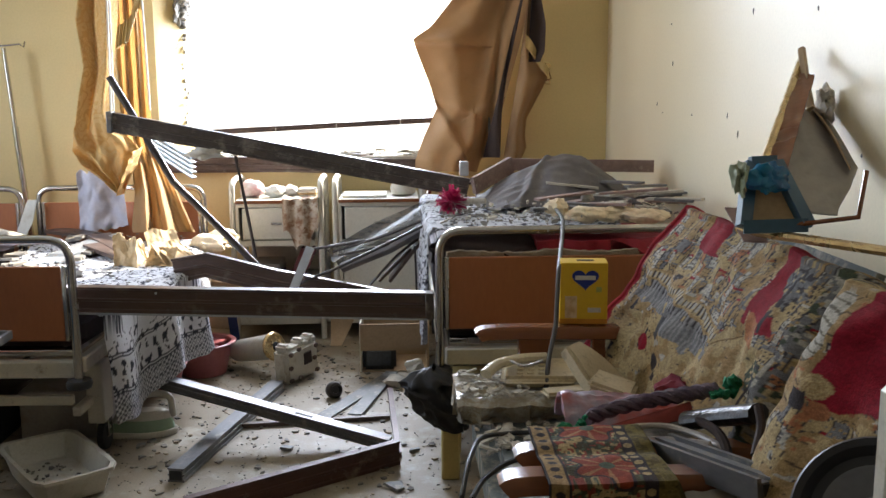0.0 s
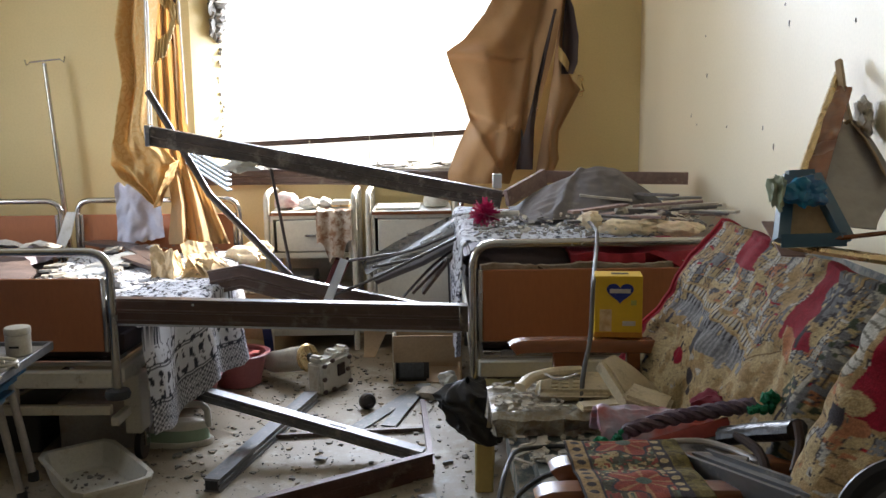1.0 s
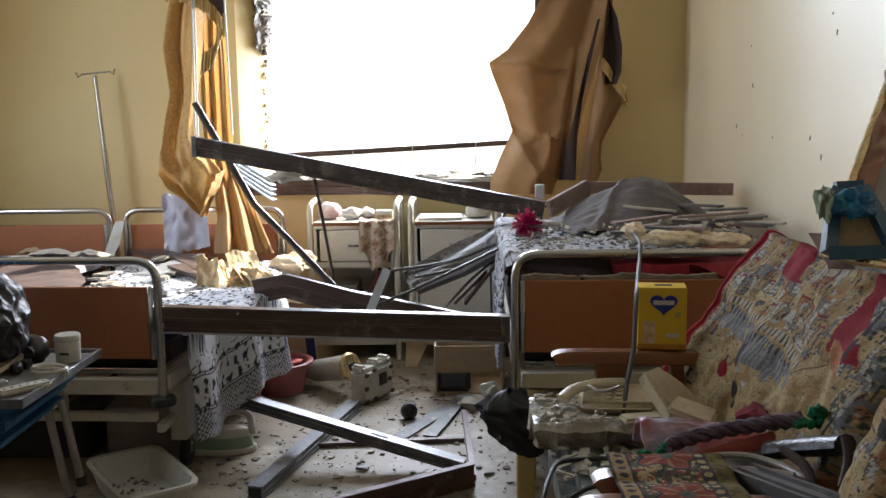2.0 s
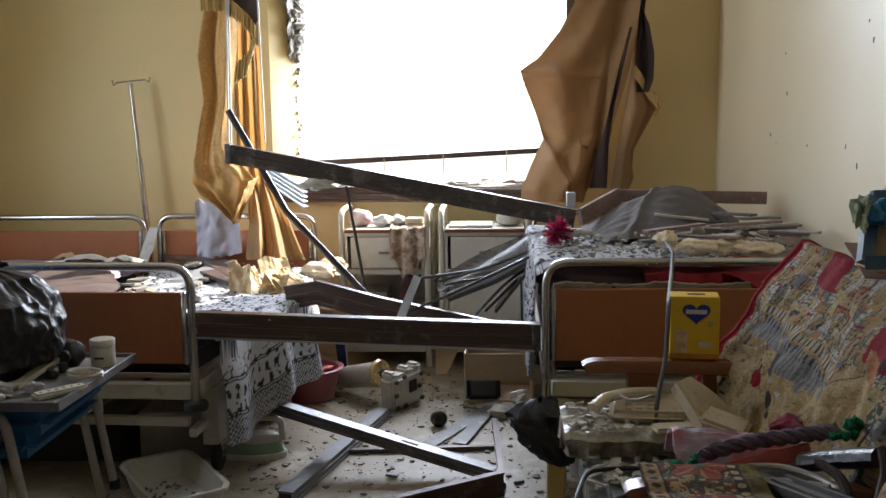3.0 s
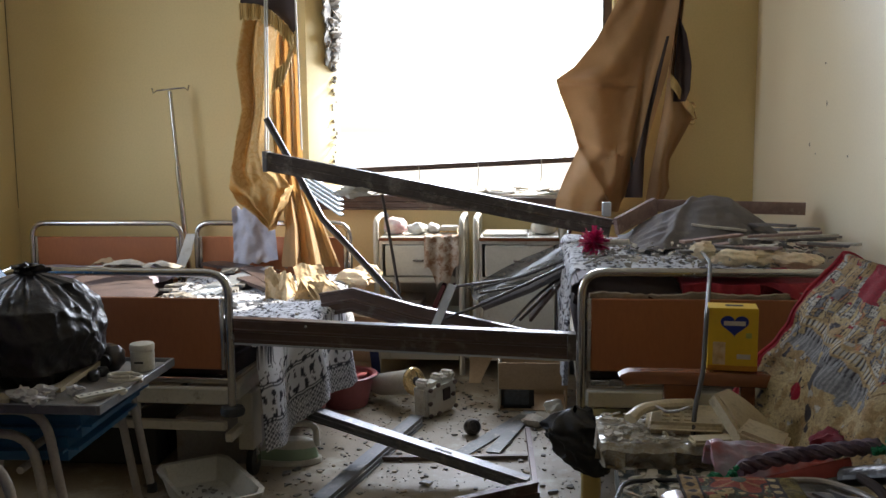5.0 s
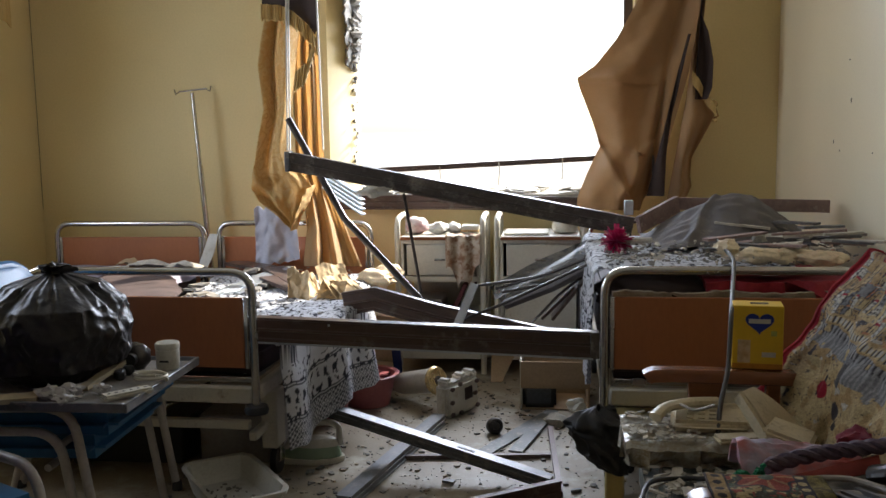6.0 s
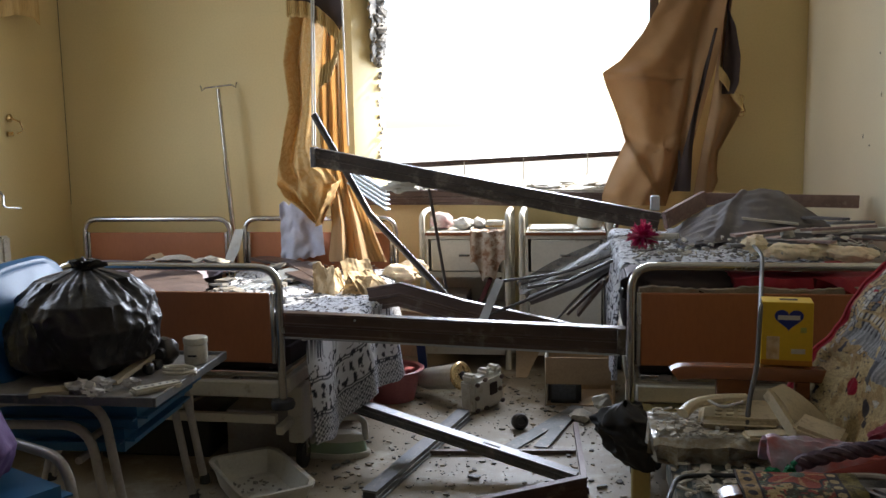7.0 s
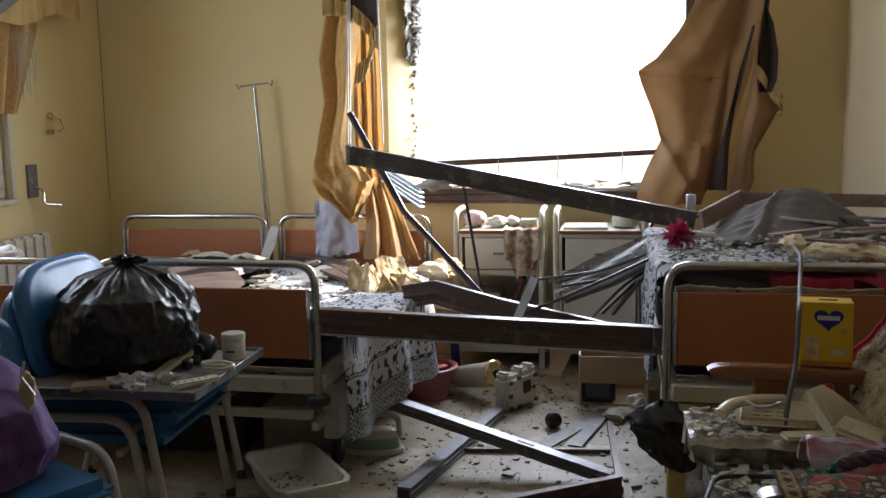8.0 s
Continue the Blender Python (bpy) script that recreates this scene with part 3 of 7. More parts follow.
def right_curtain():
    c = thing("curtain", (0.45, 5.45, 0.86), "tan curtain hanging torn and gathered beside the window", "curtain", "curtains")
    left = [(0.86, 0.10), (0.95, 0.105), (1.08, 0.155), (1.25, 0.232), (1.40, 0.185), (1.55, 0.125), (1.63, 0.098), (1.70, 0.20), (1.84, 0.315), (2.05, 0.43), (2.4, 0.55)]
    right = [(0.86, 0.45), (0.95, 0.48), (1.05, 0.535), (1.25, 0.60), (1.45, 0.655), (1.65, 0.705), (1.84, 0.735), (2.4, 0.80)]

    def f(u, v):
        z = 0.86 + 1.54 * v + 0.035 * math.sin(2.2 * u + 0.3) * (1 - v)
        a, b = lerp(left, z), lerp(right, z)
        x = a + (b - a) * u
        y = 5.36 + 0.035 * math.sin(u * 7.0 + z * 1.5) + 0.022 * math.sin(u * 13 - z * 4)
        for p0, p1, w, deep in CREASES:
            dx, dz = p1[0] - p0[0], p1[1] - p0[1]
            t = ((x - p0[0]) * dx + (z - p0[1]) * dz) / (dx * dx + dz * dz)
            tc = min(1, max(0, t))
            side = ((x - p0[0]) * dz - (z - p0[1]) * dx) / math.hypot(dx, dz)
            away = math.hypot(x - p0[0] - tc * dx, z - p0[1] - tc * dz)
            y -= deep * math.exp(-(away / (w if side > 0 else w * 3.2)) ** 2) * (1 - 0.45 * tc)
        y += 0.015 * nz(x * 6, z * 4, 2) + 0.008 * nz(x * 14 + z * 5, z * 5, 12) - 0.008 * abs(nz(x * 9 - z * 6, z * 7, 21))
        d5 = x - (0.52 + 0.16 * (z - 1.2))
        y += 0.05 * math.exp(-(d5 / 0.022) ** 2) * min(1, max(0, (2.0 - z) * 2))
        return (x, y + 0.10 * (1 - u) ** 3 * (1 - v), z)

    part("panel", grid(f, 110, 160, 0.003), M_CURTAIN, c)
    l2 = [(0.90, 0.60), (1.0, 0.62), (1.25, 0.66), (1.5, 0.70), (1.7, 0.72), (2.4, 0.79)]
    r2 = [(0.90, 0.66), (0.96, 0.72), (1.02, 0.745), (1.08, 0.735), (1.18, 0.74), (1.30, 0.80), (1.42, 0.86), (1.50, 0.83), (1.60, 0.77), (1.75, 0.765), (2.4, 0.82)]

    def g(u, v):
        z = 0.93 + 1.45 * v
        a, b = lerp(l2, z), lerp(r2, z)
        x = a + (b - a) * u
        return (x, 5.40 + 0.05 * math.sin(u * 6 + z * 2) + 0.02 * nz(x * 9, z * 5, 7), z)

    part("side_fold", grid(g, 30, 80, 0.003), M_CURTAIN, c)

    def h(u, v):
        z = 1.50 + 0.9 * v
        a = lerp([(1.5, 0.74), (1.7, 0.745), (2.4, 0.80)], z)
        b = lerp([(1.5, 0.80), (1.56, 0.825), (1.70, 0.83), (1.86, 0.80), (1.95, 0.76), (2.4, 0.78)], z)
        return (a + (b - a) * u, 5.34 + 0.03 * math.sin(u * 4), z)

    part("lining", grid(h, 10, 30, 0.002), M_LINING, c, "dark brown lining turned outwards")

    def k(u, v):
        p, q = Vector((0.724, 5.360, 1.636)), Vector((0.853, 5.400, 1.444))
        m = p.lerp(q, u)
        return m + Vector((0.0, -0.02 - 0.015 * math.sin(u * 9), -0.075 * v * (1 - 0.3 * u) + 0.02))

    # dark brown cloth strip before the panel, standing in for shade between the folds
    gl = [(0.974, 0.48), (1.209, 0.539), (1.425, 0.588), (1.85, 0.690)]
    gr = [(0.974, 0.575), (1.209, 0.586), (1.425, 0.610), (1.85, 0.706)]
    part("shadow_lining", grid(lambda u, v: (lerp(gl, 0.974 + 0.876 * v) * (1 - u) + lerp(gr, 0.974 + 0.876 * v) * u, 5.295 + 0.012 * math.sin(u * 5 + v * 9), 0.974 + 0.876 * v), 6, 40, 0.002), M_LINING, c, "dark lining strip added for the gap's shade")
    part("tieback_fringe", grid(k, 14, 6, 0.006), M_GOLD, c, "gold fringed tieback")
    part("rail_stub", profile((0.536, 5.440, 1.234), (0.537, 5.440, 0.999), 0.03, 0.04, up=(0, 1, 0)), M_ALU, c)
    hk = thing("tieback_hook", (0.877, 5.560, 1.478), "small gilded tieback hook screwed to the wall", "hook", "tieback hooks")
    o = Vector((0.877, 5.560, 1.478))
    part("rosette", lathe([(0.004, 0), (0.022, 0.002), (0.024, 0.012), (0.014, 0.02), (0.005, 0.022)], 14, m=Matrix.Translation(o + Vector((0, 0.02, 0))) @ Euler((radians(90), 0, 0)).to_matrix().to_4x4()), M_BRASS, hk)
    part("arm", tube([o, o + Vector((0.0, -0.05, -0.02)), o + Vector((0.015, -0.06, -0.07)), o + Vector((-0.03, -0.05, -0.085))], 0.005, 8), M_BRASS, hk)
    part("plate", boxed(o + Vector((-0.025, 0.004, -0.10)), o + Vector((0.02, 0.02, -0.075)), 0.002), M_BRASS, hk)
    return hk


HOOK = right_curtain()


def left_curtain():
    c = thing("curtain", (-1.45, 5.3, 0.6), "gold damask curtain hanging twisted, sunlit, onto the bed", "curtain", "curtains")
    left = [(0.821, -1.453), (0.88, -1.513), (0.953, -1.604), (1.051, -1.673), (1.174, -1.651), (1.331, -1.62), (1.478, -1.589), (1.596, -1.599), (1.713, -1.61), (1.86, -1.588), (2.037, -1.553), (2.38, -1.53)]
    right = [(0.821, -1.445), (0.89, -1.417), (0.958, -1.384), (1.051, -1.341), (1.105, -1.382), (1.159, -1.433), (1.262, -1.467), (1.449, -1.444), (1.684, -1.421), (1.86, -1.399), (2.037, -1.371), (2.38, -1.353)]

    def f(u, v):
        z = 0.823 + 1.56 * v
        a, b = lerp(left, z), lerp(right, z)
        x = a + (b - a) * u
        low = min(1, max(0, (1.32 - z) * 4))
        # long soft folds above, slanting creases where the cloth is caught up below
        y = 5.01 + 0.040 * math.sin(u * 7.5 + 0.8 * math.sin(z * 3)) * (1 - 0.6 * low) + 0.014 * math.sin(u * 17 - z * 1.8) + 0.018 * nz(x * 10, z * 3)
        d = z - 1.16 + 0.55 * u
        y -= low * (0.045 * math.exp(-(d / 0.045) ** 2) + 0.035 * math.exp(-((d + 0.17) / 0.035) ** 2) + 0.03 * math.exp(-((d + 0.31) / 0.03) ** 2))
        y += low * (0.030 * nz(u * 3.5, z * 8, 6) + 0.012 * nz(u * 11, z * 19, 2))
        return (x, y, z)

    part("panel", grid(f, 70, 150, 0.003), M_DAMASK, c, "gold damask panel")
    e0, e1, e2 = Vector((-1.345, 4.905, 1.050)), Vector((-1.392, 4.905, 0.950)), Vector((-1.448, 4.925, 0.825))
    g0, g1, g2 = Vector((-1.332, 5.055, 1.070)), Vector((-1.368, 5.050, 0.972)), Vector((-1.432, 5.035, 0.875))

    def hem(u, v):
        p = (e0.lerp(e1, u * 2) if u < 0.5 else e1.lerp(e2, u * 2 - 1))
        q = (g0.lerp(g1, u * 2) if u < 0.5 else g1.lerp(g2, u * 2 - 1))
        return p.lerp(q, v) + Vector((0.008 * nz(u * 7, v * 3), 0.0, 0.008 * nz(u * 8, v * 3, 4)))

    part("turned_hem", grid(hem, 24, 10, 0.003), M_DAMASK, c, "sunlit hem folded back")
    l2 = [(0.55, -1.46), (0.61, -1.471), (0.81, -1.441), (1.0, -1.451), (1.26, -1.491), (1.60, -1.494), (2.0, -1.463), (2.4, -1.44)]
    r2 = [(0.55, -1.11), (0.61, -1.136), (0.81, -1.212), (1.0, -1.288), (1.16, -1.328), (1.35, -1.335), (1.66, -1.337), (2.06, -1.35), (2.4, -1.35)]

    def g(u, v):
        z = 0.585 + 1.8 * v
        a, b = lerp(l2, z), lerp(r2, z)
        x = a + (b - a) * u
        low = min(1, max(0, (1.02 - z) * 3.0))
        ph = u * 17 + 1.2 * math.sin(z * 3) + 0.5 * nz(u * 4, z * 4, 8)
        y = 5.17 - 0.36 * low + (0.026 + 0.040 * low) * (math.sin(ph) + 0.35 * math.sin(2 * ph + 0.6)) + 0.02 * nz(x * 9, z * 3, 3) - 0.05 * max(0, 1.0 - z)
        y += 0.33 * low * max(0, u - 0.48) / 0.52
        k = (y + 0.025) / 5.275
        return (x * k, y, 1.377 + (z - 1.377) * k)

    part("inner_panel", grid(g, 110, 90, 0.003), M_INNER, c, "plain tan inner curtain")

    def h(u, v):
        # fringed swag
        x = -1.562 + 0.303 * u
        drop = lerp([(0, 0.0), (0.35, 0.01), (0.55, 0.04), (0.80, 0.11), (0.92, 0.16), (1.0, 0.20)], u)
        z = 2.029 - drop - (0.075 + 0.025 * nz(u * 60, 3) + 0.012 * math.sin(u * 140)) * (1 - v)
        return (x, 4.925 + 0.010 * math.sin(u * 40) + 0.006 * math.sin(u * 140), z)

    part("fringe", grid(h, 140, 6, 0.005), M_GOLD, c, "gold tasselled fringe")

    def h2(u, v):
        x = -1.562 + 0.303 * u
        lo = 2.029 - lerp([(0, 0.0), (0.35, 0.01), (0.55, 0.04), (0.80, 0.11), (0.92, 0.16), (1.0, 0.20)], u)
        return (x, 4.945 + 0.008 * math.sin(u * 11), lo + (2.4 - lo) * v)

    def tail(u, v):
        # the fringed end hanging back along the panel's edge
        t0 = Vector((-1.262, 4.93, 1.863)).lerp(Vector((-1.323, 4.93, 1.692)), min(1, u * 1.6)) if u < 0.62 else Vector((-1.323, 4.93, 1.692)).lerp(Vector((-1.386, 4.93, 1.648)), (u - 0.62) / 0.38)
        w = 0.085 + 0.02 * nz(u * 40, 1.0)
        return t0 + Vector((-0.018 * v, 0.008 * math.sin(u * 60), -w * v + 0.03 * (1 - v)))

    part("fringe_tail", grid(tail, 60, 6, 0.004), M_GOLD, c, "gold fringe hanging back")
    part("swag", grid(h2, 30, 12, 0.003), M_LINING, c, "dark brown swag")
    for x0, x1 in ((-1.412, -1.445), (-1.400, -1.432), (-1.262, -1.250)):
        part("cord", tube([(x0, 4.91, 2.35), (x1, 4.92, 1.26)], 0.005, 6), M_WHITE, c)
    sh = grid(lambda u, v: (-1.70 + 0.23 * u + 0.03 * v * u, 5.09 + 0.012 * math.sin(u * 9 + v * 2) + 0.02 * nz(u * 5, v * 5), 0.93 - 0.33 * v + 0.05 * u + 0.03 * nz(u * 6, v)), 40, 30, 0.003)
    solo("white_cloth", sh, material("bluish_white_cloth", (0.58, 0.58, 0.66), None, 0.85, scale=4, amount=0.2), (-1.6, 5.07, 0.6), "bluish white cloth hanging over the bed head", "cloth")


M_DAMASK = let_light_through(printed("gold_damask", (0.74, 0.51, 0.22), (0.62, 0.39, 0.14), 11.0, 60.0, 0.6), 0.30)
left_curtain()


# ---- fallen window frame ----
def wreck():
    w = thing("fallen_window_frame", (-0.5, 4.2, 0.58), "broken dark window frame fallen across two beds", "window frame")
    part("beam", profile((-1.242, 4.250, 1.225), (0.321, 4.300, 0.911), 0.06, 0.084, 0.006), M_DARKBEAM, w, "dusty dark beam")
    part("beam_cap", boxed((-1.262, 4.215, 1.178), (-1.238, 4.285, 1.272), 0.004), M_ALU, w)
    part("strut", sweep(bmesh.new(), [(-1.277, 4.360, 1.422), (-1.017, 4.340, 0.951), (-0.650, 4.300, 0.566)], ring(0.016, 10)), M_DARKSTEEL, w, "dark steel strut")
    part("plank", sweep(bmesh.new(), [(-0.955, 4.020, 0.600), (-0.815, 4.000, 0.628), (-0.540, 3.960, 0.562), (-0.040, 3.880, 0.472)], bar_outline(0.03, 0.105, 0.007)), M_BROWN, w, "grooved brown profile")
    for i in range(5):
        a = Vector((-1.267, 4.900, 1.125)) + Vector((0.012 * i, -0.03 * i, 0.035 - 0.022 * i))
        b = Vector((-1.006, 4.750, 0.984)) + Vector((0.006 * i, -0.03 * i, 0.045 - 0.022 * i))
        part("louvre", profile(a, b, 0.03, 0.008), M_LIGHTALU, w)
    part("glass_scrap", lump((-0.838, 4.200, 1.086), (0.075, 0.02, 0.025), 4, 3, 0.8), M_WHITE, w)
    part("upright", profile((-0.367, 3.920, 0.708), (-0.441, 3.850, 0.531), 0.034, 0.03, up=(0, -1, 0.2)), M_WHITEALU, w, "bright aluminium stile")
    part("end_bracket", boxed(Vector((0.303, 4.280, 0.997)) - Vector((0.02, 0.02, 0.03)), Vector((0.303, 4.280, 0.997)) + Vector((0.02, 0.02, 0.035)), 0.003), M_LIGHTALU, w)
    part("hanging_cord", tube([(-0.708, 4.200, 1.075), (-0.682, 4.220, 0.897), (-0.639, 4.220, 0.613)], 0.007, 6), M_DARKSTEEL, w)
    r = thing("fallen_rail", (-0.5, 3.3, 0.58), "long brown grooved window rail wedged between two beds", "window frame")
    part("rail", profile((-1.26, 3.335, 0.640), (0.118, 3.20, 0.620), 0.045, 0.092, 0.007), M_BROWN, r)
    part("end_cap", boxed((0.092, 3.172, 0.574), (0.122, 3.228, 0.666), 0.002), M_DARKBEAM, r)
    part("edge_strip", profile((-1.25, 3.308, 0.592), (0.10, 3.174, 0.574), 0.006, 0.006), M_LIGHTALU, r)
    for q in ((-0.235, 3.240, 0.656), (-0.848, 3.280, 0.661)):
        part("screw", lathe([(0.001, -0.004), (0.005, -0.003), (0.005, 0.003), (0.001, 0.004)], 8, m=Matrix.Translation(q) @ Euler((radians(90), 0, 0)).to_matrix().to_4x4()), M_LIGHTALU, r)


wreck()


# ---- left bed ----
def left_bedding():
    m = pose(-1.45, 4.28, 0, 0, 0, -5.5)
    solo("mattress", boxed((-0.42, -0.93, 0.457), (0.42, 0.80, 0.572), 0.03, m, 3), M_MATTRESS, (-1.45, 4.28, 0.457), "dark maroon mattress pushed askew on the bed", "mattress", "mattresses")
    edge = [(3.30, -1.05), (3.5, -0.985), (3.75, -0.925), (4.1, -0.90), (4.5, -0.95), (5.0, -1.02)]
    drop = [(3.30, 0.40), (3.45, 0.42), (3.75, 0.33), (4.05, 0.36), (4.25, 0.30), (4.5, 0.10), (5.0, 0.05)]

    def f(u, v):
        y = 3.30 + 1.6 * u
        xe, d = lerp(edge, y), lerp(drop, y)
        w0 = 0.85
        s = v * (w0 + d)
        if s < w0 - 0.03:
            x, z = xe - w0 + s, 0.590
        else:
            k = s - (w0 - 0.03)
            a = min(k / 0.05, 1) * math.pi / 2
            x = xe - 0.03 + 0.03 * math.sin(a)
            z = 0.590 - 0.03 * (1 - math.cos(a)) - max(0, k - 0.05)
            if k > 0.05:
                q = (k - 0.05)
                x += 0.028 * math.sin(y * 17 + 1) * min(q * 6, 1) + 0.32 * q * max(0, u - 0.18) + 0.05 * q
        z += 0.012 * nz(x * 7, y * 7, 1) + 0.006 * nz(x * 22, y * 22, 4)
        if z > 0.5:
            z = max(z, 0.577)
        return (x, y + 0.03 * nz(x * 5, y * 3, 9), z)

    sheet = solo("bed_sheet", grid(f, 320, 220, 0.003), M_SHEET, (-1.4, 4.0, 0.58), "white sheet with black print hanging off the bed", "bed sheet", "bed sheets")
    weave(sheet, sheet_print(320, 220, 1.6, 1.20, 50))

    def dark(u, v):
        y = 3.34 + 1.36 * v
        right = lerp([(3.34, -1.60), (3.8, -1.68), (4.2, -1.775), (4.6, -1.99), (4.7, -2.06)], y) + 0.02 * nz(y * 16, 3.0)
        return (-2.34 + (right + 2.34) * u, y, 0.634 + 0.014 * nz(u * 4, y * 5, 2) + 0.012 * math.sin(u * 2.8) - 0.022 * max(0, u - 0.5))

    solo("brown_blanket", grid(dark, 24, 60, 0.010), material("dark_brown_blanket", (0.075, 0.045, 0.038), (0.05, 0.03, 0.026), 0.9, scale=9, fine=160, amount=0.4, bump=0.4), (-1.8, 3.9, 0.61), "dark brown blanket lying torn on the bed", "blanket")
    r = random.Random(12)
    cb = thing("torn_cardboard", (-1.1, 4.3, 0.59), "torn sunlit brown cardboard crumpled on the bed", "cardboard")
    # (corner, run in x, run in y, lean at the top, height)
    flaps = (((-1.258, 4.153, 0.585), 0.105, -0.02, (-0.01, 0.03), 0.150), ((-1.157, 4.161, 0.585), 0.04, 0.10, (-0.055, 0.04), 0.120), ((-1.130, 4.163, 0.585), 0.12, -0.01, (0.02, 0.06), 0.090), ((-1.018, 4.142, 0.585), 0.10, 0.11, (-0.095, 0.08), 0.105), ((-0.959, 4.118, 0.585), 0.09, 0.10, (-0.11, 0.09), 0.080), ((-1.178, 4.469, 0.585), 0.14, 0.06, (-0.06, 0.12), 0.110))
    for k, (a, ex, ey, lean, top) in enumerate(flaps):
        a = Vector(a)

        def cf(u, v, a=a, k=k, ex=ex, ey=ey, lean=lean, top=top):
            h = top * (0.94 + 0.20 * nz(u * 2.3, k * 5.1) + 0.05 * nz(u * 11, k * 3.7))
            bow = 0.018 * math.sin(u * 3.1) + 0.016 * nz(u * 3, v * 3, k) + 0.006 * nz(u * 9, v * 9, k)
            return (a.x + ex * u + lean[0] * v - ey * 1.2 * bow, a.y + 0.03 + ey * u + lean[1] * v + bow, 0.580 + max(h, 0.03) * v)

        part("flap", grid(cf, 30, 22, 0.004), M_CARD2, cb)
    for i in range(4):
        a = Vector((-1.637, 4.163, 0.600)) + Vector((0.035 * i, 0.03 * i, 0.004))
        b = Vector((-1.515, 4.754, 0.630)) + Vector((0.03 * i, 0.01 * i, 0.004 * i))
        s = thing("blind_slat", (a + b) / 2, "bluish aluminium slat lying on the bed", "slat", "blind slats")
        part("slat", profile(a, b, 0.035, 0.012, 0.0), M_LIGHTALU, s)
    bm = bmesh.new()
    for _ in range(26):
        x, y = r.uniform(-1.9, -1.2), r.uniform(3.6, 5.1)
        shard(bm, (x, y, 0.605 + r.random() * 0.012), r.uniform(0.02, 0.09), 0.012, r, 0.25)
    for _ in range(240):
        shard(bm, (r.uniform(-1.9, -1.0), r.uniform(3.5, 5.1), 0.60), r.uniform(0.003, 0.013), 0.004, r, 0.3)
    solo("bed_debris", bm, M_DEBRIS, (-1.4, 4.2, 0.6), "dark shards and crumbs scattered over the bed", "debris", kind="stuff")
    for k, (p0, p1) in enumerate((((-1.515, 4.809, 0.640), (-1.258, 4.425, 0.620)), ((-1.459, 4.565, 0.630), (-1.231, 4.321, 0.610)), ((-1.854, 5.148, 0.620), (-1.587, 4.939, 0.620)))):
        pl = thing("broken_board", (Vector(p0) + Vector(p1)) / 2, "broken grey-brown board lying on the bed", "board", "broken boards")
        part("board", profile(p0, p1, 0.12, 0.018), M_BROWN, pl)
    for c, s, sd in (((-0.949, 4.750, 0.593), (0.10, 0.07, 0.05), 3), ((-0.905, 4.850, 0.614), (0.07, 0.06, 0.04), 9)):
        solo("foam_chunk", lump(c, s, sd, 3, 0.5), M_FOAM, c, "torn yellow foam chunk beside the bed", "foam", "foam chunks")


M_CARD2 = material("torn_tan_card", (0.62, 0.47, 0.28), (0.54, 0.39, 0.21), 0.85, scale=9, fine=90, amount=0.35, bump=0.3)
M_DEBRIS = material("dark_grey_flakes", (0.13, 0.12, 0.11), (0.30, 0.27, 0.22), 0.8, scale=20, fine=90, amount=0.4, bump=0.3)
left_bedding()


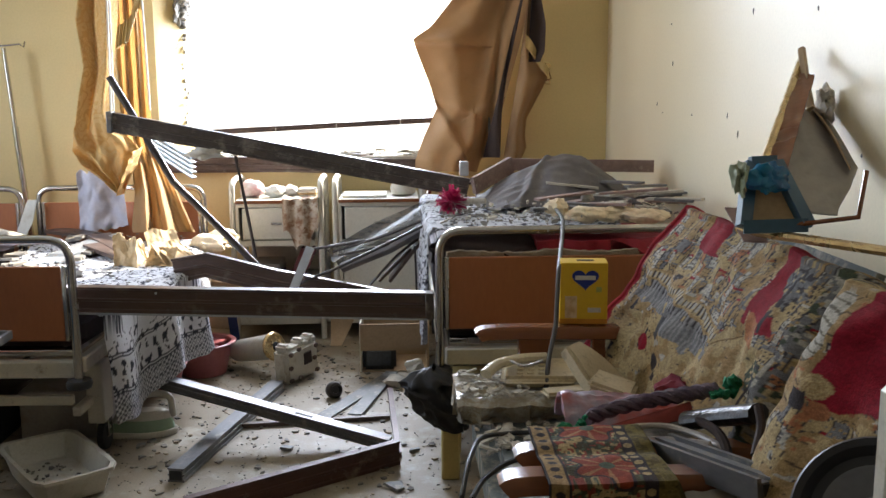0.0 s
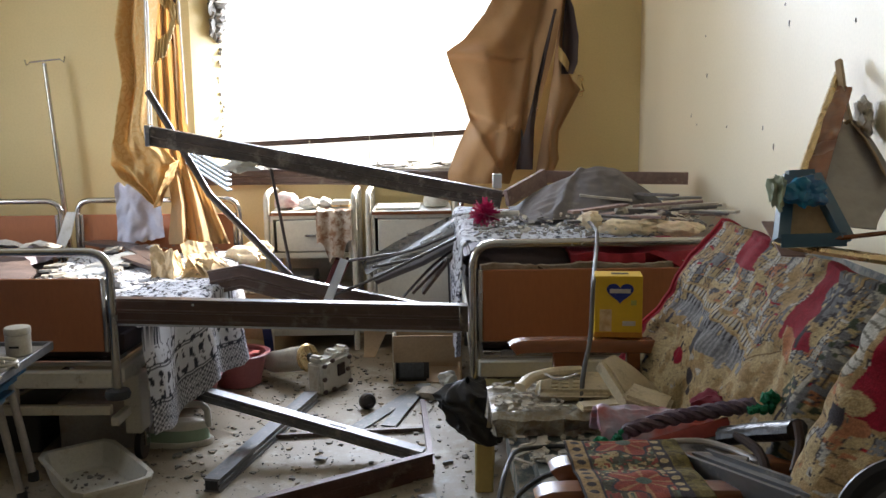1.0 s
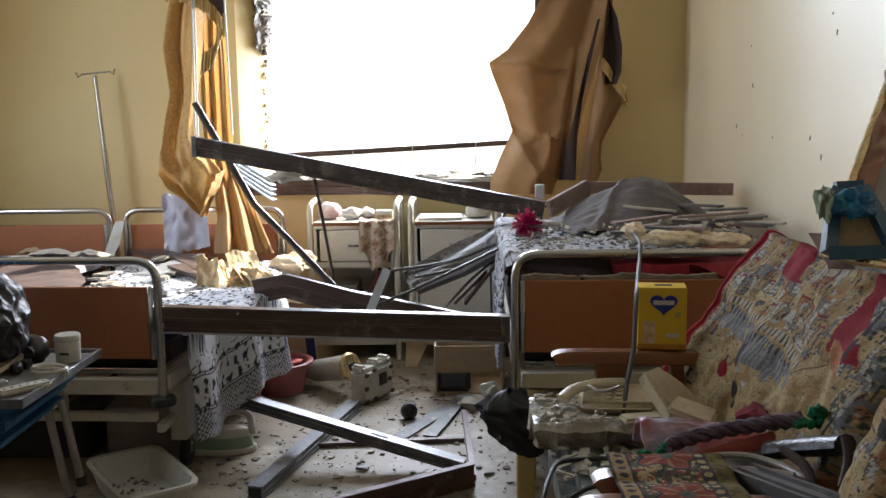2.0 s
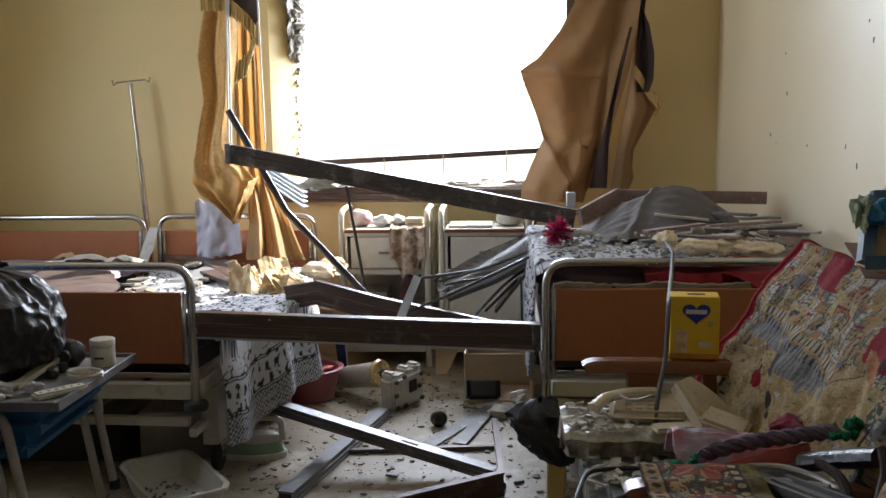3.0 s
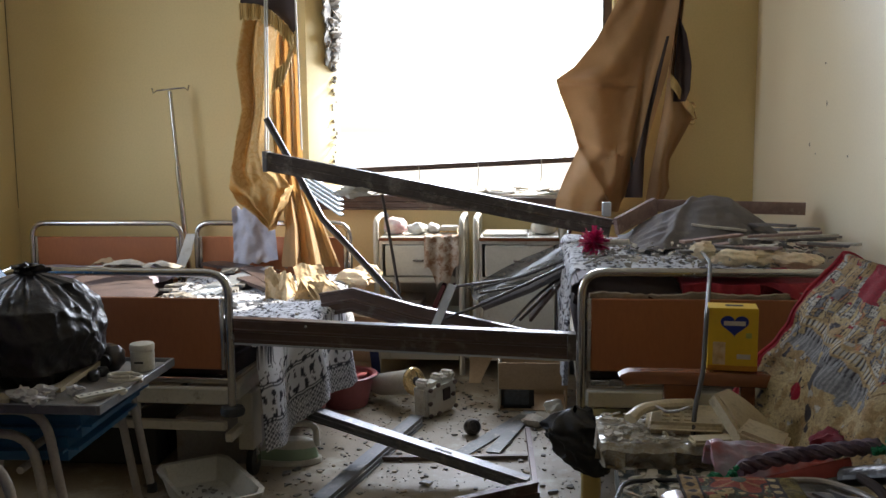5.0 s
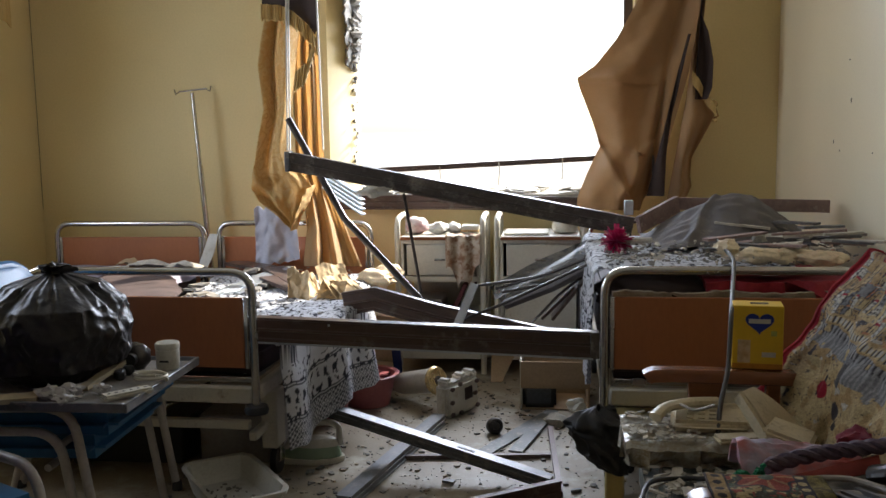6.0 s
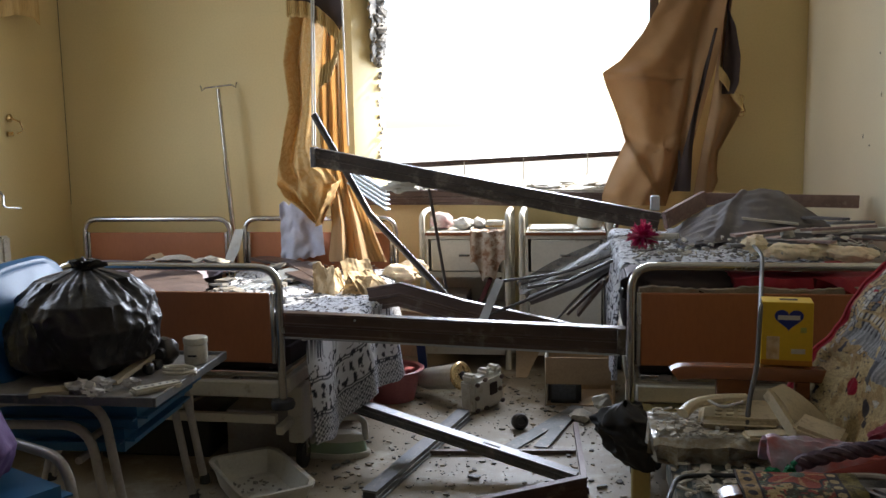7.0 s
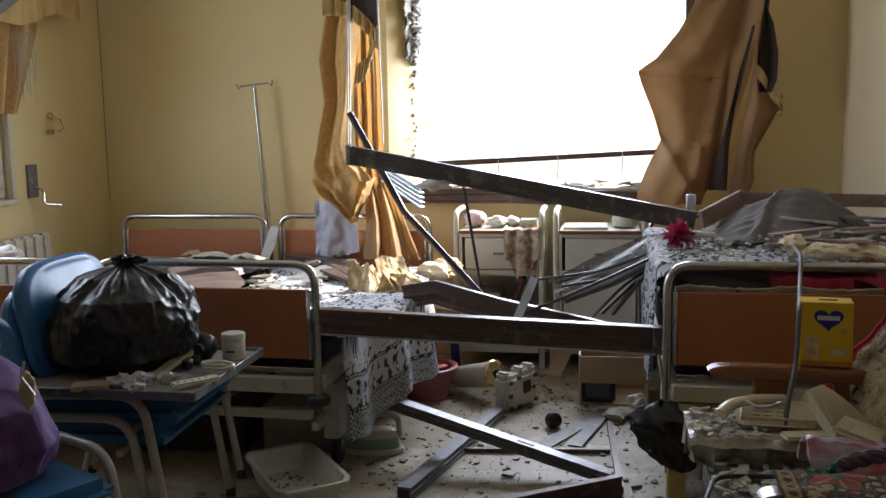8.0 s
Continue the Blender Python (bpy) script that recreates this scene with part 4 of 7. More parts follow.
# ---- bedside cabinets ----
def cabinet(x0, full, label):
    w, yf, yb, zt = 0.45, 5.10, 5.50, 0.775
    c = thing("bedside_cabinet", (x0 + w / 2, 5.3, 0), label, "cabinet", "bedside cabinets")
    for x in (x0 - 0.012, x0 + w + 0.012):
        part("post", tube([(x, yf + 0.01, 0.0), (x, yf + 0.01, 0.86), (x, yf + 0.12, 0.875), (x, yb - 0.12, 0.875), (x, yb, 0.86), (x, yb, 0.0)], 0.016, 10, corner=0.05, up=(1, 0, 0)), M_CABINET, c, "bent cream tube frame")
    part("top", boxed((x0 + 0.008, yf - 0.012, zt - 0.022), (x0 + w - 0.008, yb, zt), 0.005), M_CABINET, c)
    part("top_edge", boxed((x0 + 0.008, yf - 0.017, zt - 0.020), (x0 + w - 0.008, yf - 0.0125, zt - 0.003), 0.001), M_WOOD, c, "brown edging strip")
    zb = 0.50 if not full else 0.10
    part("side", boxed((x0 + 0.006, yf + 0.004, zb), (x0 + 0.022, yb, zt - 0.022), 0.002), M_CABINET, c)
    part("side", boxed((x0 + w - 0.022, yf + 0.004, zb), (x0 + w - 0.006, yb, zt - 0.022), 0.002), M_CABINET, c)
    part("back", boxed((x0 + 0.022, yb - 0.012, 0.10), (x0 + w - 0.022, yb, zt - 0.022)), M_CABINET, c)
    fr = bmesh.new()
    box(fr, (x0 + 0.022, yf, 0.735), (x0 + w - 0.022, yf + 0.02, zt - 0.022))
    box(fr, (x0 + 0.022, yf, 0.522), (x0 + w - 0.022, yf + 0.02, 0.552))
    part("front_frame", fr, M_CABINET, c)
    d = part("drawer", boxed((x0 + 0.04, yf - 0.006, 0.558), (x0 + w - 0.04, yf + 0.02, 0.729), 0.004), M_CABINET, c)
    part("handle", boxed((x0 + w / 2 - 0.03, yf - 0.022, 0.640), (x0 + w / 2 + 0.03, yf - 0.006, 0.652), 0.003), M_STEEL, d, "small metal handle")
    if full:
        e = part("door", boxed((x0 + 0.03, yf - 0.006, 0.12), (x0 + w - 0.03, yf + 0.015, 0.515), 0.004), M_CABINET, c)
        part("handle", boxed((x0 + 0.07, yf - 0.022, 0.44), (x0 + 0.13, yf - 0.006, 0.452), 0.003), M_STEEL, e, "small metal handle")
    part("shelf", boxed((x0 + 0.006, yf + 0.02, 0.09), (x0 + w - 0.006, yb, 0.115), 0.003), M_CABINET, c)
    part("shelf_lip", boxed((x0 + 0.006, yf, 0.085), (x0 + w - 0.006, yf + 0.02, 0.135), 0.003), M_CABINET, c)
    if not full:
        part("shelf", boxed((x0 + 0.006, yf + 0.03, 0.30), (x0 + w - 0.006, yb, 0.318), 0.003), M_CABINET, c)
    return c


cabinet(-0.880, False, "cream metal bedside cabinet with drawer and open shelf")
cabinet(-0.328, True, "cream metal bedside cabinet with drawer and door")


def on_cabinets():
    r = random.Random(4)
    cols = ((0.30, 0.27, 0.22), (0.05, 0.13, 0.06), (0.20, 0.05, 0.06), (0.42, 0.40, 0.36), (0.05, 0.05, 0.06), (0.10, 0.14, 0.05))
    mats = [material("book_cover", c, None, 0.6, amount=0.3) for c in cols]
    for i in range(9):
        if i < 4:
            lo = (-0.855 + r.random() * 0.02, 5.16, 0.1155 + 0.026 * i)
            hi = (-0.52 + r.random() * 0.03, 5.42, lo[2] + 0.024)
            bm, at = boxed(lo, hi, 0.002), lo
        elif i < 7:
            lo = (-0.85, 5.17 + r.random() * 0.03, 0.3185 + 0.031 * (i - 4))
            hi = (-0.66 + r.random() * 0.03, 5.42, lo[2] + 0.029)
            bm, at = boxed(lo, hi, 0.002), lo
        else:
            k = i - 7
            bm, at = boxed((-0.012, -0.10, 0), (0.012, 0.10, 0.19), 0.002, pose(-0.60 + 0.06 * k, 5.27, 0.323, 0, 24, 0)), (-0.60 + 0.06 * k, 5.27, 0.319)
        solo("book", bm, mats[(i * 5 + i // 2) % 6], at, "worn book or folder on the cabinet shelf", "book", "books")
    solo("folded_towel", lump((-0.80, 5.25, 0.82), (0.07, 0.07, 0.05), 3, 3, 0.25, flat=0.15), material("white_pink_towel", (0.70, 0.66, 0.64), (0.62, 0.35, 0.36), 0.9, scale=18, amount=0.3), (-0.80, 5.25, 0.776), "white and pink towel bundle on a cabinet", "towel")
    for c, s, k in (((-0.675, 5.22, 0.808), (0.055, 0.05, 0.036), 7), ((-0.585, 5.24, 0.805), (0.045, 0.04, 0.032), 11)):
        solo("paper_bundle", lump(c, s, k, 3, 0.3, flat=0.1), material("crumpled_white_paper", (0.75, 0.73, 0.68), None, 0.8, scale=12, amount=0.3, bump=0.6), (c[0], c[1], 0.776), "crumpled white paper bundle on the cabinet", "paper", "paper bundles")
    tin = thing("tin_box", (-0.49, 5.22, 0.775), "small cream tin box with gold bands", "box")
    part("body", boxed((-0.545, 5.18, 0.7755), (-0.445, 5.27, 0.825), 0.006), M_WHITE, tin)
    part("band", boxed((-0.547, 5.178, 0.79), (-0.443, 5.272, 0.802), 0.003), M_BRASS, tin)

    def f(u, v):
        x = -0.62 + 0.19 * u
        s = v * (0.30 + 0.12 * math.sin(u * 3.1) - 0.06 * abs(math.sin(u * 9)))
        y = 5.20 - min(s, 0.118)
        z = 0.781 - max(0, s - 0.118)
        return (x, y - (0.008 + 0.008 * math.sin(u * 14)) * (s > 0.118), z + 0.003 * math.sin(u * 20))

    solo("stained_cloth", grid(f, 40, 40, 0.002), material("brown_stained_cloth", (0.62, 0.57, 0.48), (0.24, 0.13, 0.06), 0.85, scale=13, amount=0.3, dirt=(0.20, 0.10, 0.05), dirt_at=0.54), (-0.53, 5.15, 0.777), "stained white lace cloth hanging over the drawer", "cloth")
    solo("paper_sheet", boxed((-0.30, 5.12, 0.7755), (-0.06, 5.36, 0.790), 0.004), M_WHITE, (-0.2, 5.2, 0.776), "stack of white papers on the cabinet", "paper", "paper bundles")
    pot = lathe([(0.03, 0.0), (0.065, 0.01), (0.072, 0.04), (0.06, 0.07), (0.03, 0.085), (0.012, 0.10), (0.016, 0.115), (0.008, 0.125)], 20, (0.03, 5.25, 0.7755))
    solo("glass_bowl", pot, M_WHITE, (0.03, 5.25, 0.7755), "white lidded bowl standing on the cabinet", "bowl")


on_cabinets()


# ---- right bed: bedding and the pile on it ----
def right_bedding():
    solo("mattress", boxed((0.155, 3.36, 0.457), (1.035, 5.14, 0.66), 0.03, None, 3), M_MATTRESS, (0.6, 4.3, 0.457), "dark mattress under a red quilt", "mattress", "mattresses")

    def q(u, v):
        x = 0.50 + 0.55 * u
        lap = lerp([(0, 0), (0.5, 0), (0.7, 0.05), (1, 0.34)], u)
        s = v * (1.74 + lap)
        y = 3.345 + max(0, s - lap)
        z = 0.815 - max(0, lap - s) * 0.98
        return (x, y - 0.03 * min(1, max(0, lap - s) * 20) - 0.012 * math.sin(u * 30) * (s < lap + 0.05), z + 0.012 * nz(x * 8, y * 8))

    solo("quilt", grid(q, 60, 90, 0.15), M_RED, (0.6, 4.3, 0.66), "crimson quilt folded over the mattress", "quilt")
    solo("folded_blanket", lump((0.33, 3.46, 0.755), (0.22, 0.12, 0.085), 8, 4, 0.25), M_LINING, (0.33, 3.46, 0.66), "dark folded blanket at the bed's foot", "blanket")
    solo("dusty_blanket", grid(lambda u, v: (0.175 + 0.85 * u, 3.322 + 0.010 * math.sin(u * 31) - 0.008 * v, 0.752 + (0.030 + 0.005 * math.sin(u * 17) + 0.006 * nz(u * 30, 2)) * v), 90, 6, 0.012), M_FLOORISH, (0.6, 3.34, 0.75), "dusty crumpled blanket edge above the board", "blanket")

    def f(u, v):
        y = 3.35 + 1.1 * u
        d = lerp([(0, 0.44), (0.15, 0.47), (0.5, 0.42), (1, 0.30)], u)
        w0 = 0.72
        s = v * (w0 + d)
        if s < w0:
            x, z = 0.135 + (w0 - s), 0.842 + 0.02 * math.exp(-((s - w0) / 0.3) ** 2)
        else:
            k = s - w0
            a = min(k / 0.07, 1) * math.pi / 2
            x = 0.135 - 0.03 * math.sin(a) - 0.012 * math.sin(y * 26 + k * 4) * min(1, k * 8) - 0.03 * k
            z = 0.862 - 0.04 * (1 - math.cos(a)) - max(0, k - 0.05)
        return (x, y, z + 0.008 * nz(x * 12, y * 12, 4))

    sheet = solo("bed_sheet", grid(f, 240, 240, 0.003), M_SHEET, (0.4, 3.8, 0.84), "white sheet with black print under rubble", "bed sheet", "bed sheets")
    weave(sheet, sheet_print(240, 240, 1.1, 1.15, 60))

    def tarp(u, v):
        x = 0.365 + 0.675 * u
        top = lerp([(0, 0.872), (0.12, 0.935), (0.24, 0.985), (0.45, 1.052), (0.56, 1.066), (0.68, 1.058), (0.84, 0.99), (0.97, 0.925), (1, 0.885)], u)
        k = lerp([(0, 0.02), (0.12, 0.30), (0.30, 0.62), (0.50, 0.93), (0.58, 1.0), (0.66, 0.97), (0.85, 0.5), (1, 0.0)], v)
        fold = 0.022 * math.exp(-((u - 0.22 - 0.35 * v) / 0.035) ** 2)
        crease = 0.014 * abs(nz(x * 5 + v * 2, v * 9, 9)) + 0.007 * nz(x * 19, v * 14, 5)
        z = 0.868 + (top - 0.868) * k + (fold - crease) * min(1, k * 3)
        front = 3.86 + 0.10 * u + 0.05 * nz(u * 5, 2.0)
        return (x + 0.02 * nz(u * 4, v * 5, 3), front + (4.42 - front) * v, max(z, 0.866))

    solo("grey_screen", grid(tarp, 120, 70, 0.004), M_GREYCLOTH, (0.7, 4.1, 0.87), "heap of grey torn screen cloth on the bed", "screen cloth")
    b = thing("brown_board", (1.0, 4.3, 0.87), "brown speckled board leaning at the wall", "board", "broken boards")
    part("board", profile((0.52, 4.36, 1.010), (1.178, 4.30, 0.998), 0.02, 0.055), M_BROWNPINK, b)
    b = thing("brown_board", (0.47, 4.3, 0.87), "splintered brown board propped on the rubble", "board", "broken boards")
    part("board", profile((0.335, 4.150, 0.933), (0.526, 4.350, 1.009), 0.02, 0.075), M_BROWNPINK, b)
    r = random.Random(21)
    for i in range(24):
        c = Vector((r.uniform(0.62, 1.12), r.uniform(3.46, 4.02), 0.874 + 0.0038 * i))
        a = r.uniform(-0.9, 0.6)
        L = r.uniform(0.09, 0.27)
        d = Vector((math.cos(a), math.sin(a), r.uniform(-0.11, 0.11))) * L / 2
        p, q2 = c - d, c + d
        p.x, q2.x = min(p.x, 1.21), min(q2.x, 1.21)
        s = thing("blind_slat", c, "dusty grey slat lying on the rubble heap", "slat", "blind slats")
        part("slat", profile(p, q2, r.uniform(0.025, 0.05), 0.009), (M_ALU, M_PLASTER, M_GREYCLOTH, M_BROWNPINK, M_PLASTER)[i % 5], s)
    fm = bmesh.new()
    for k in range(3):
        lump((0.705 + 0.105 * k, 3.46 + 0.02 * math.sin(k * 2), 0.893 - 0.004 * k), (0.085, 0.05, 0.030), 3 + k * 2, 4, 0.30, fm)
    solo("foam_roll", fm, M_FOAM, (0.75, 3.42, 0.87), "torn yellow foam roll lying on the bed", "foam", "foam chunks")
    solo("foam_chunk", lump((0.60, 3.50, 0.918), (0.042, 0.04, 0.032), 23, 3, 0.6), M_FOAM, (0.636, 3.550, 0.901), "torn yellow foam chunk on the bed", "foam", "foam chunks")
    for k, (c, s) in enumerate((((0.841, 3.500, 0.913), 0.035), ((0.923, 4.000, 0.905), 0.03), ((1.083, 4.000, 0.891), 0.03), ((1.183, 4.050, 0.896), 0.026), ((0.752, 3.700, 0.929), 0.03), ((0.615, 3.620, 0.923), 0.03))):
        solo("plaster_chunk", lump(c, (s, s * 0.8, s * 0.6), 40 + k, 2, 0.7), M_PLASTER, c, "broken white plaster chunk on the rubble", "plaster", "plaster chunks")
    bm = bmesh.new()
    for _ in range(420):
        y = r.uniform(3.38, 4.15)
        shard(bm, (r.uniform(0.17, 1.1), y, 0.868 + r.random() * 0.012), 0.004 + 0.024 * r.random() ** 2.5, 0.005, r, 0.4)
    solo("bed_debris", bm, M_DEBRIS, (0.6, 3.8, 0.87), "grey flakes and crumbs covering the bed", "debris", kind="stuff")
    bm = bmesh.new()
    for _ in range(150):
        y = r.uniform(3.38, 4.15)
        shard(bm, (r.uniform(0.2, 1.15), y, 0.872 + r.random() * 0.02), 0.004 + 0.022 * r.random() ** 2.5, 0.007, r, 0.5)
    solo("plaster_crumbs", bm, M_PLASTER, (0.6, 3.8, 0.87), "pale plaster crumbs covering the bed", "debris", kind="stuff")
    fl = thing("tinsel_flower", (0.219, 3.800, 0.906), "crimson tinsel flower lying on the bed edge", "decoration")
    c0 = Vector((0.219, 3.800, 0.906))
    bm = bmesh.new()
    for _ in range(170):
        d = Vector((r.gauss(0, 1), r.gauss(0, 1), r.gauss(0, 0.8))).normalized()
        e = c0 + d * r.uniform(0.045, 0.075)
        profile(c0 + d * 0.012, e, 0.010, 0.0015, bm=bm, up=(r.random(), r.random(), 1))
    part("petals", bm, material("crimson_foil", (0.55, 0.02, 0.12), (0.40, 0.01, 0.09), 0.35, scale=20, amount=0.3), fl)
    part("stem", tube([c0, (0.352, 3.750, 0.915)], 0.012, 8), M_PLASTER, fl)


M_BROWNPINK = material("brown_speckled_board", (0.30, 0.20, 0.17), (0.22, 0.14, 0.12), 0.7, scale=10, fine=60, amount=0.4, bump=0.3, dirt=(0.45, 0.38, 0.32), dirt_at=0.66)
M_FLOORISH = material("dusty_brown_blanket", (0.32, 0.25, 0.18), (0.44, 0.38, 0.30), 0.9, scale=18, fine=120, amount=0.4, bump=0.5)
right_bedding()


def screen_wreck():
    w = thing("torn_fly_screen", (0.0, 4.1, 0.60), "torn grey fly screen with bent rods hanging off the bed", "fly screen")
    mt = bpy.data.materials.new("fly_screen_mesh")
    mt.use_nodes = True
    n, l = mt.node_tree.nodes, mt.node_tree.links
    b = n["Principled BSDF"]
    b.inputs["Base Color"].default_value = (0.10, 0.10, 0.10, 1)
    b.inputs["Roughness"].default_value = 0.6
    tr = n.new("ShaderNodeBsdfTransparent")
    ms = n.new("ShaderNodeMixShader")
    ns = n.new("ShaderNodeTexNoise")
    ns.inputs["Scale"].default_value = 7
    mr = n.new("ShaderNodeMapRange")
    mr.inputs[3].default_value, mr.inputs[4].default_value = 0.45, 0.95
    l.new(ns.outputs[0], mr.inputs[0])
    l.new(mr.outputs[0], ms.inputs[0])
    l.new(tr.outputs[0], ms.inputs[1])
    l.new(b.outputs[0], ms.inputs[2])
    l.new(ms.outputs[0], n["Material Output"].inputs[0])
    a, c, d, e = (Vector(q) for q in ((-0.326, 4.150, 0.647), (0.122, 4.250, 0.869), (0.224, 3.900, 0.806), (-0.231, 4.050, 0.576)))

    def f(u, v):
        p = a.lerp(c, u).lerp(e.lerp(d, u), v)
        return p + Vector((0, 0.03 * math.sin(v * 9) + 0.02 * nz(u * 6, v * 6), 0.012 * math.sin(v * 14 + u * 4)))

    part("mesh_sheet", grid(f, 40, 24), mt, w, "half-transparent grey mesh")
    part("rolled_mesh", sweep(bmesh.new(), [(-0.242, 4.000, 0.605), (-0.037, 3.970, 0.691), (0.165, 3.900, 0.814)], ring(0.028, 10, 0.022)), M_GREYCLOTH, w)
    for p in (((-0.371, 4.120, 0.668), (-0.110, 4.050, 0.716), (0.167, 3.920, 0.840)), ((-0.447, 3.900, 0.546), (-0.250, 3.900, 0.625), (0.163, 3.850, 0.831)), ((-0.287, 4.120, 0.654), (-0.036, 4.000, 0.747), (0.202, 3.920, 0.859)), ((-0.125, 4.000, 0.527), (-0.001, 3.980, 0.664), (0.155, 3.950, 0.788)), ((-0.255, 4.000, 0.660), (-0.013, 3.950, 0.713), (0.177, 3.900, 0.833))):
        part("rod", sweep(bmesh.new(), bend(p, 0.05), ring(0.0065, 6)), M_DARKSTEEL, w)
    part("slat", profile((-0.039, 4.000, 0.550), (0.095, 3.950, 0.729), 0.012, 0.055, up=(0, 1, 0.3)), M_BROWN, w)
    part("slat", profile((-0.084, 4.020, 0.542), (0.054, 3.970, 0.690), 0.012, 0.02, up=(0, 1, 0.3)), M_BROWN, w)
    part("cord", tube([(0.070, 3.900, 0.713), (0.075, 3.900, 0.508)], 0.005, 6), M_DARKSTEEL, w)


screen_wreck()


# ---- armchairs along the wall ----
def armchair(yc, dx, label):
    c = thing("armchair", (0.6, yc, 0), label, "armchair", "armchairs")
    for s in (-1, 1):
        y = yc + s * 0.475
        bm = bmesh.new()
        pts = [(0.207, y, 0.634), (0.214, y, 0.640), (0.228, y, 0.6435), (0.26, y, 0.645), (0.32, y, 0.645), (0.50, y, 0.642), (0.80, y, 0.634)]
        sweep(bm, pts, [(0.032 * a, 0.019 * b) for a, b in ((-1, -0.8), (-0.8, -1), (0.8, -1), (1, -0.8), (1, 0.4), (0.75, 1), (-0.75, 1), (-1, 0.4))])
        part("arm", bm, M_WOOD, c, "glossy varnished wooden arm")
        part("arm_post", boxed((0.325, y - 0.018, 0.0), (0.42, y + 0.018, 0.628), 0.004), M_WOOD, c)
        part("arm_post", boxed((0.545, y - 0.016, 0.40), (0.585, y + 0.016, 0.625), 0.004), M_WOOD, c)
        part("leg", boxed((0.78, y - 0.02, 0.0), (0.83, y + 0.02, 0.63), 0.004), M_WOOD, c)
        part("side_rail", boxed((0.42, y - 0.014, 0.33), (0.80, y + 0.014, 0.40), 0.004), M_WOOD, c)
    part("seat", boxed((0.18, yc - 0.44, 0.30), (0.80, yc + 0.44, 0.46), 0.045, None, 4), M_TEAL, c, "grey-green upholstered seat")
    m = pose(0.745, yc, 0.44, 0, 22, 0)
    part("backrest", boxed((-0.06, -0.44, 0.0), (0.06, 0.44, 0.58), 0.05, m, 4), M_TEAL, c)
    c.location.x += dx
    return c


armchair(2.245, 0.03, "wooden armchair with grey-green seat heaped with things")
armchair(1.165, -0.014, "wooden armchair beside another, under a woven throw")


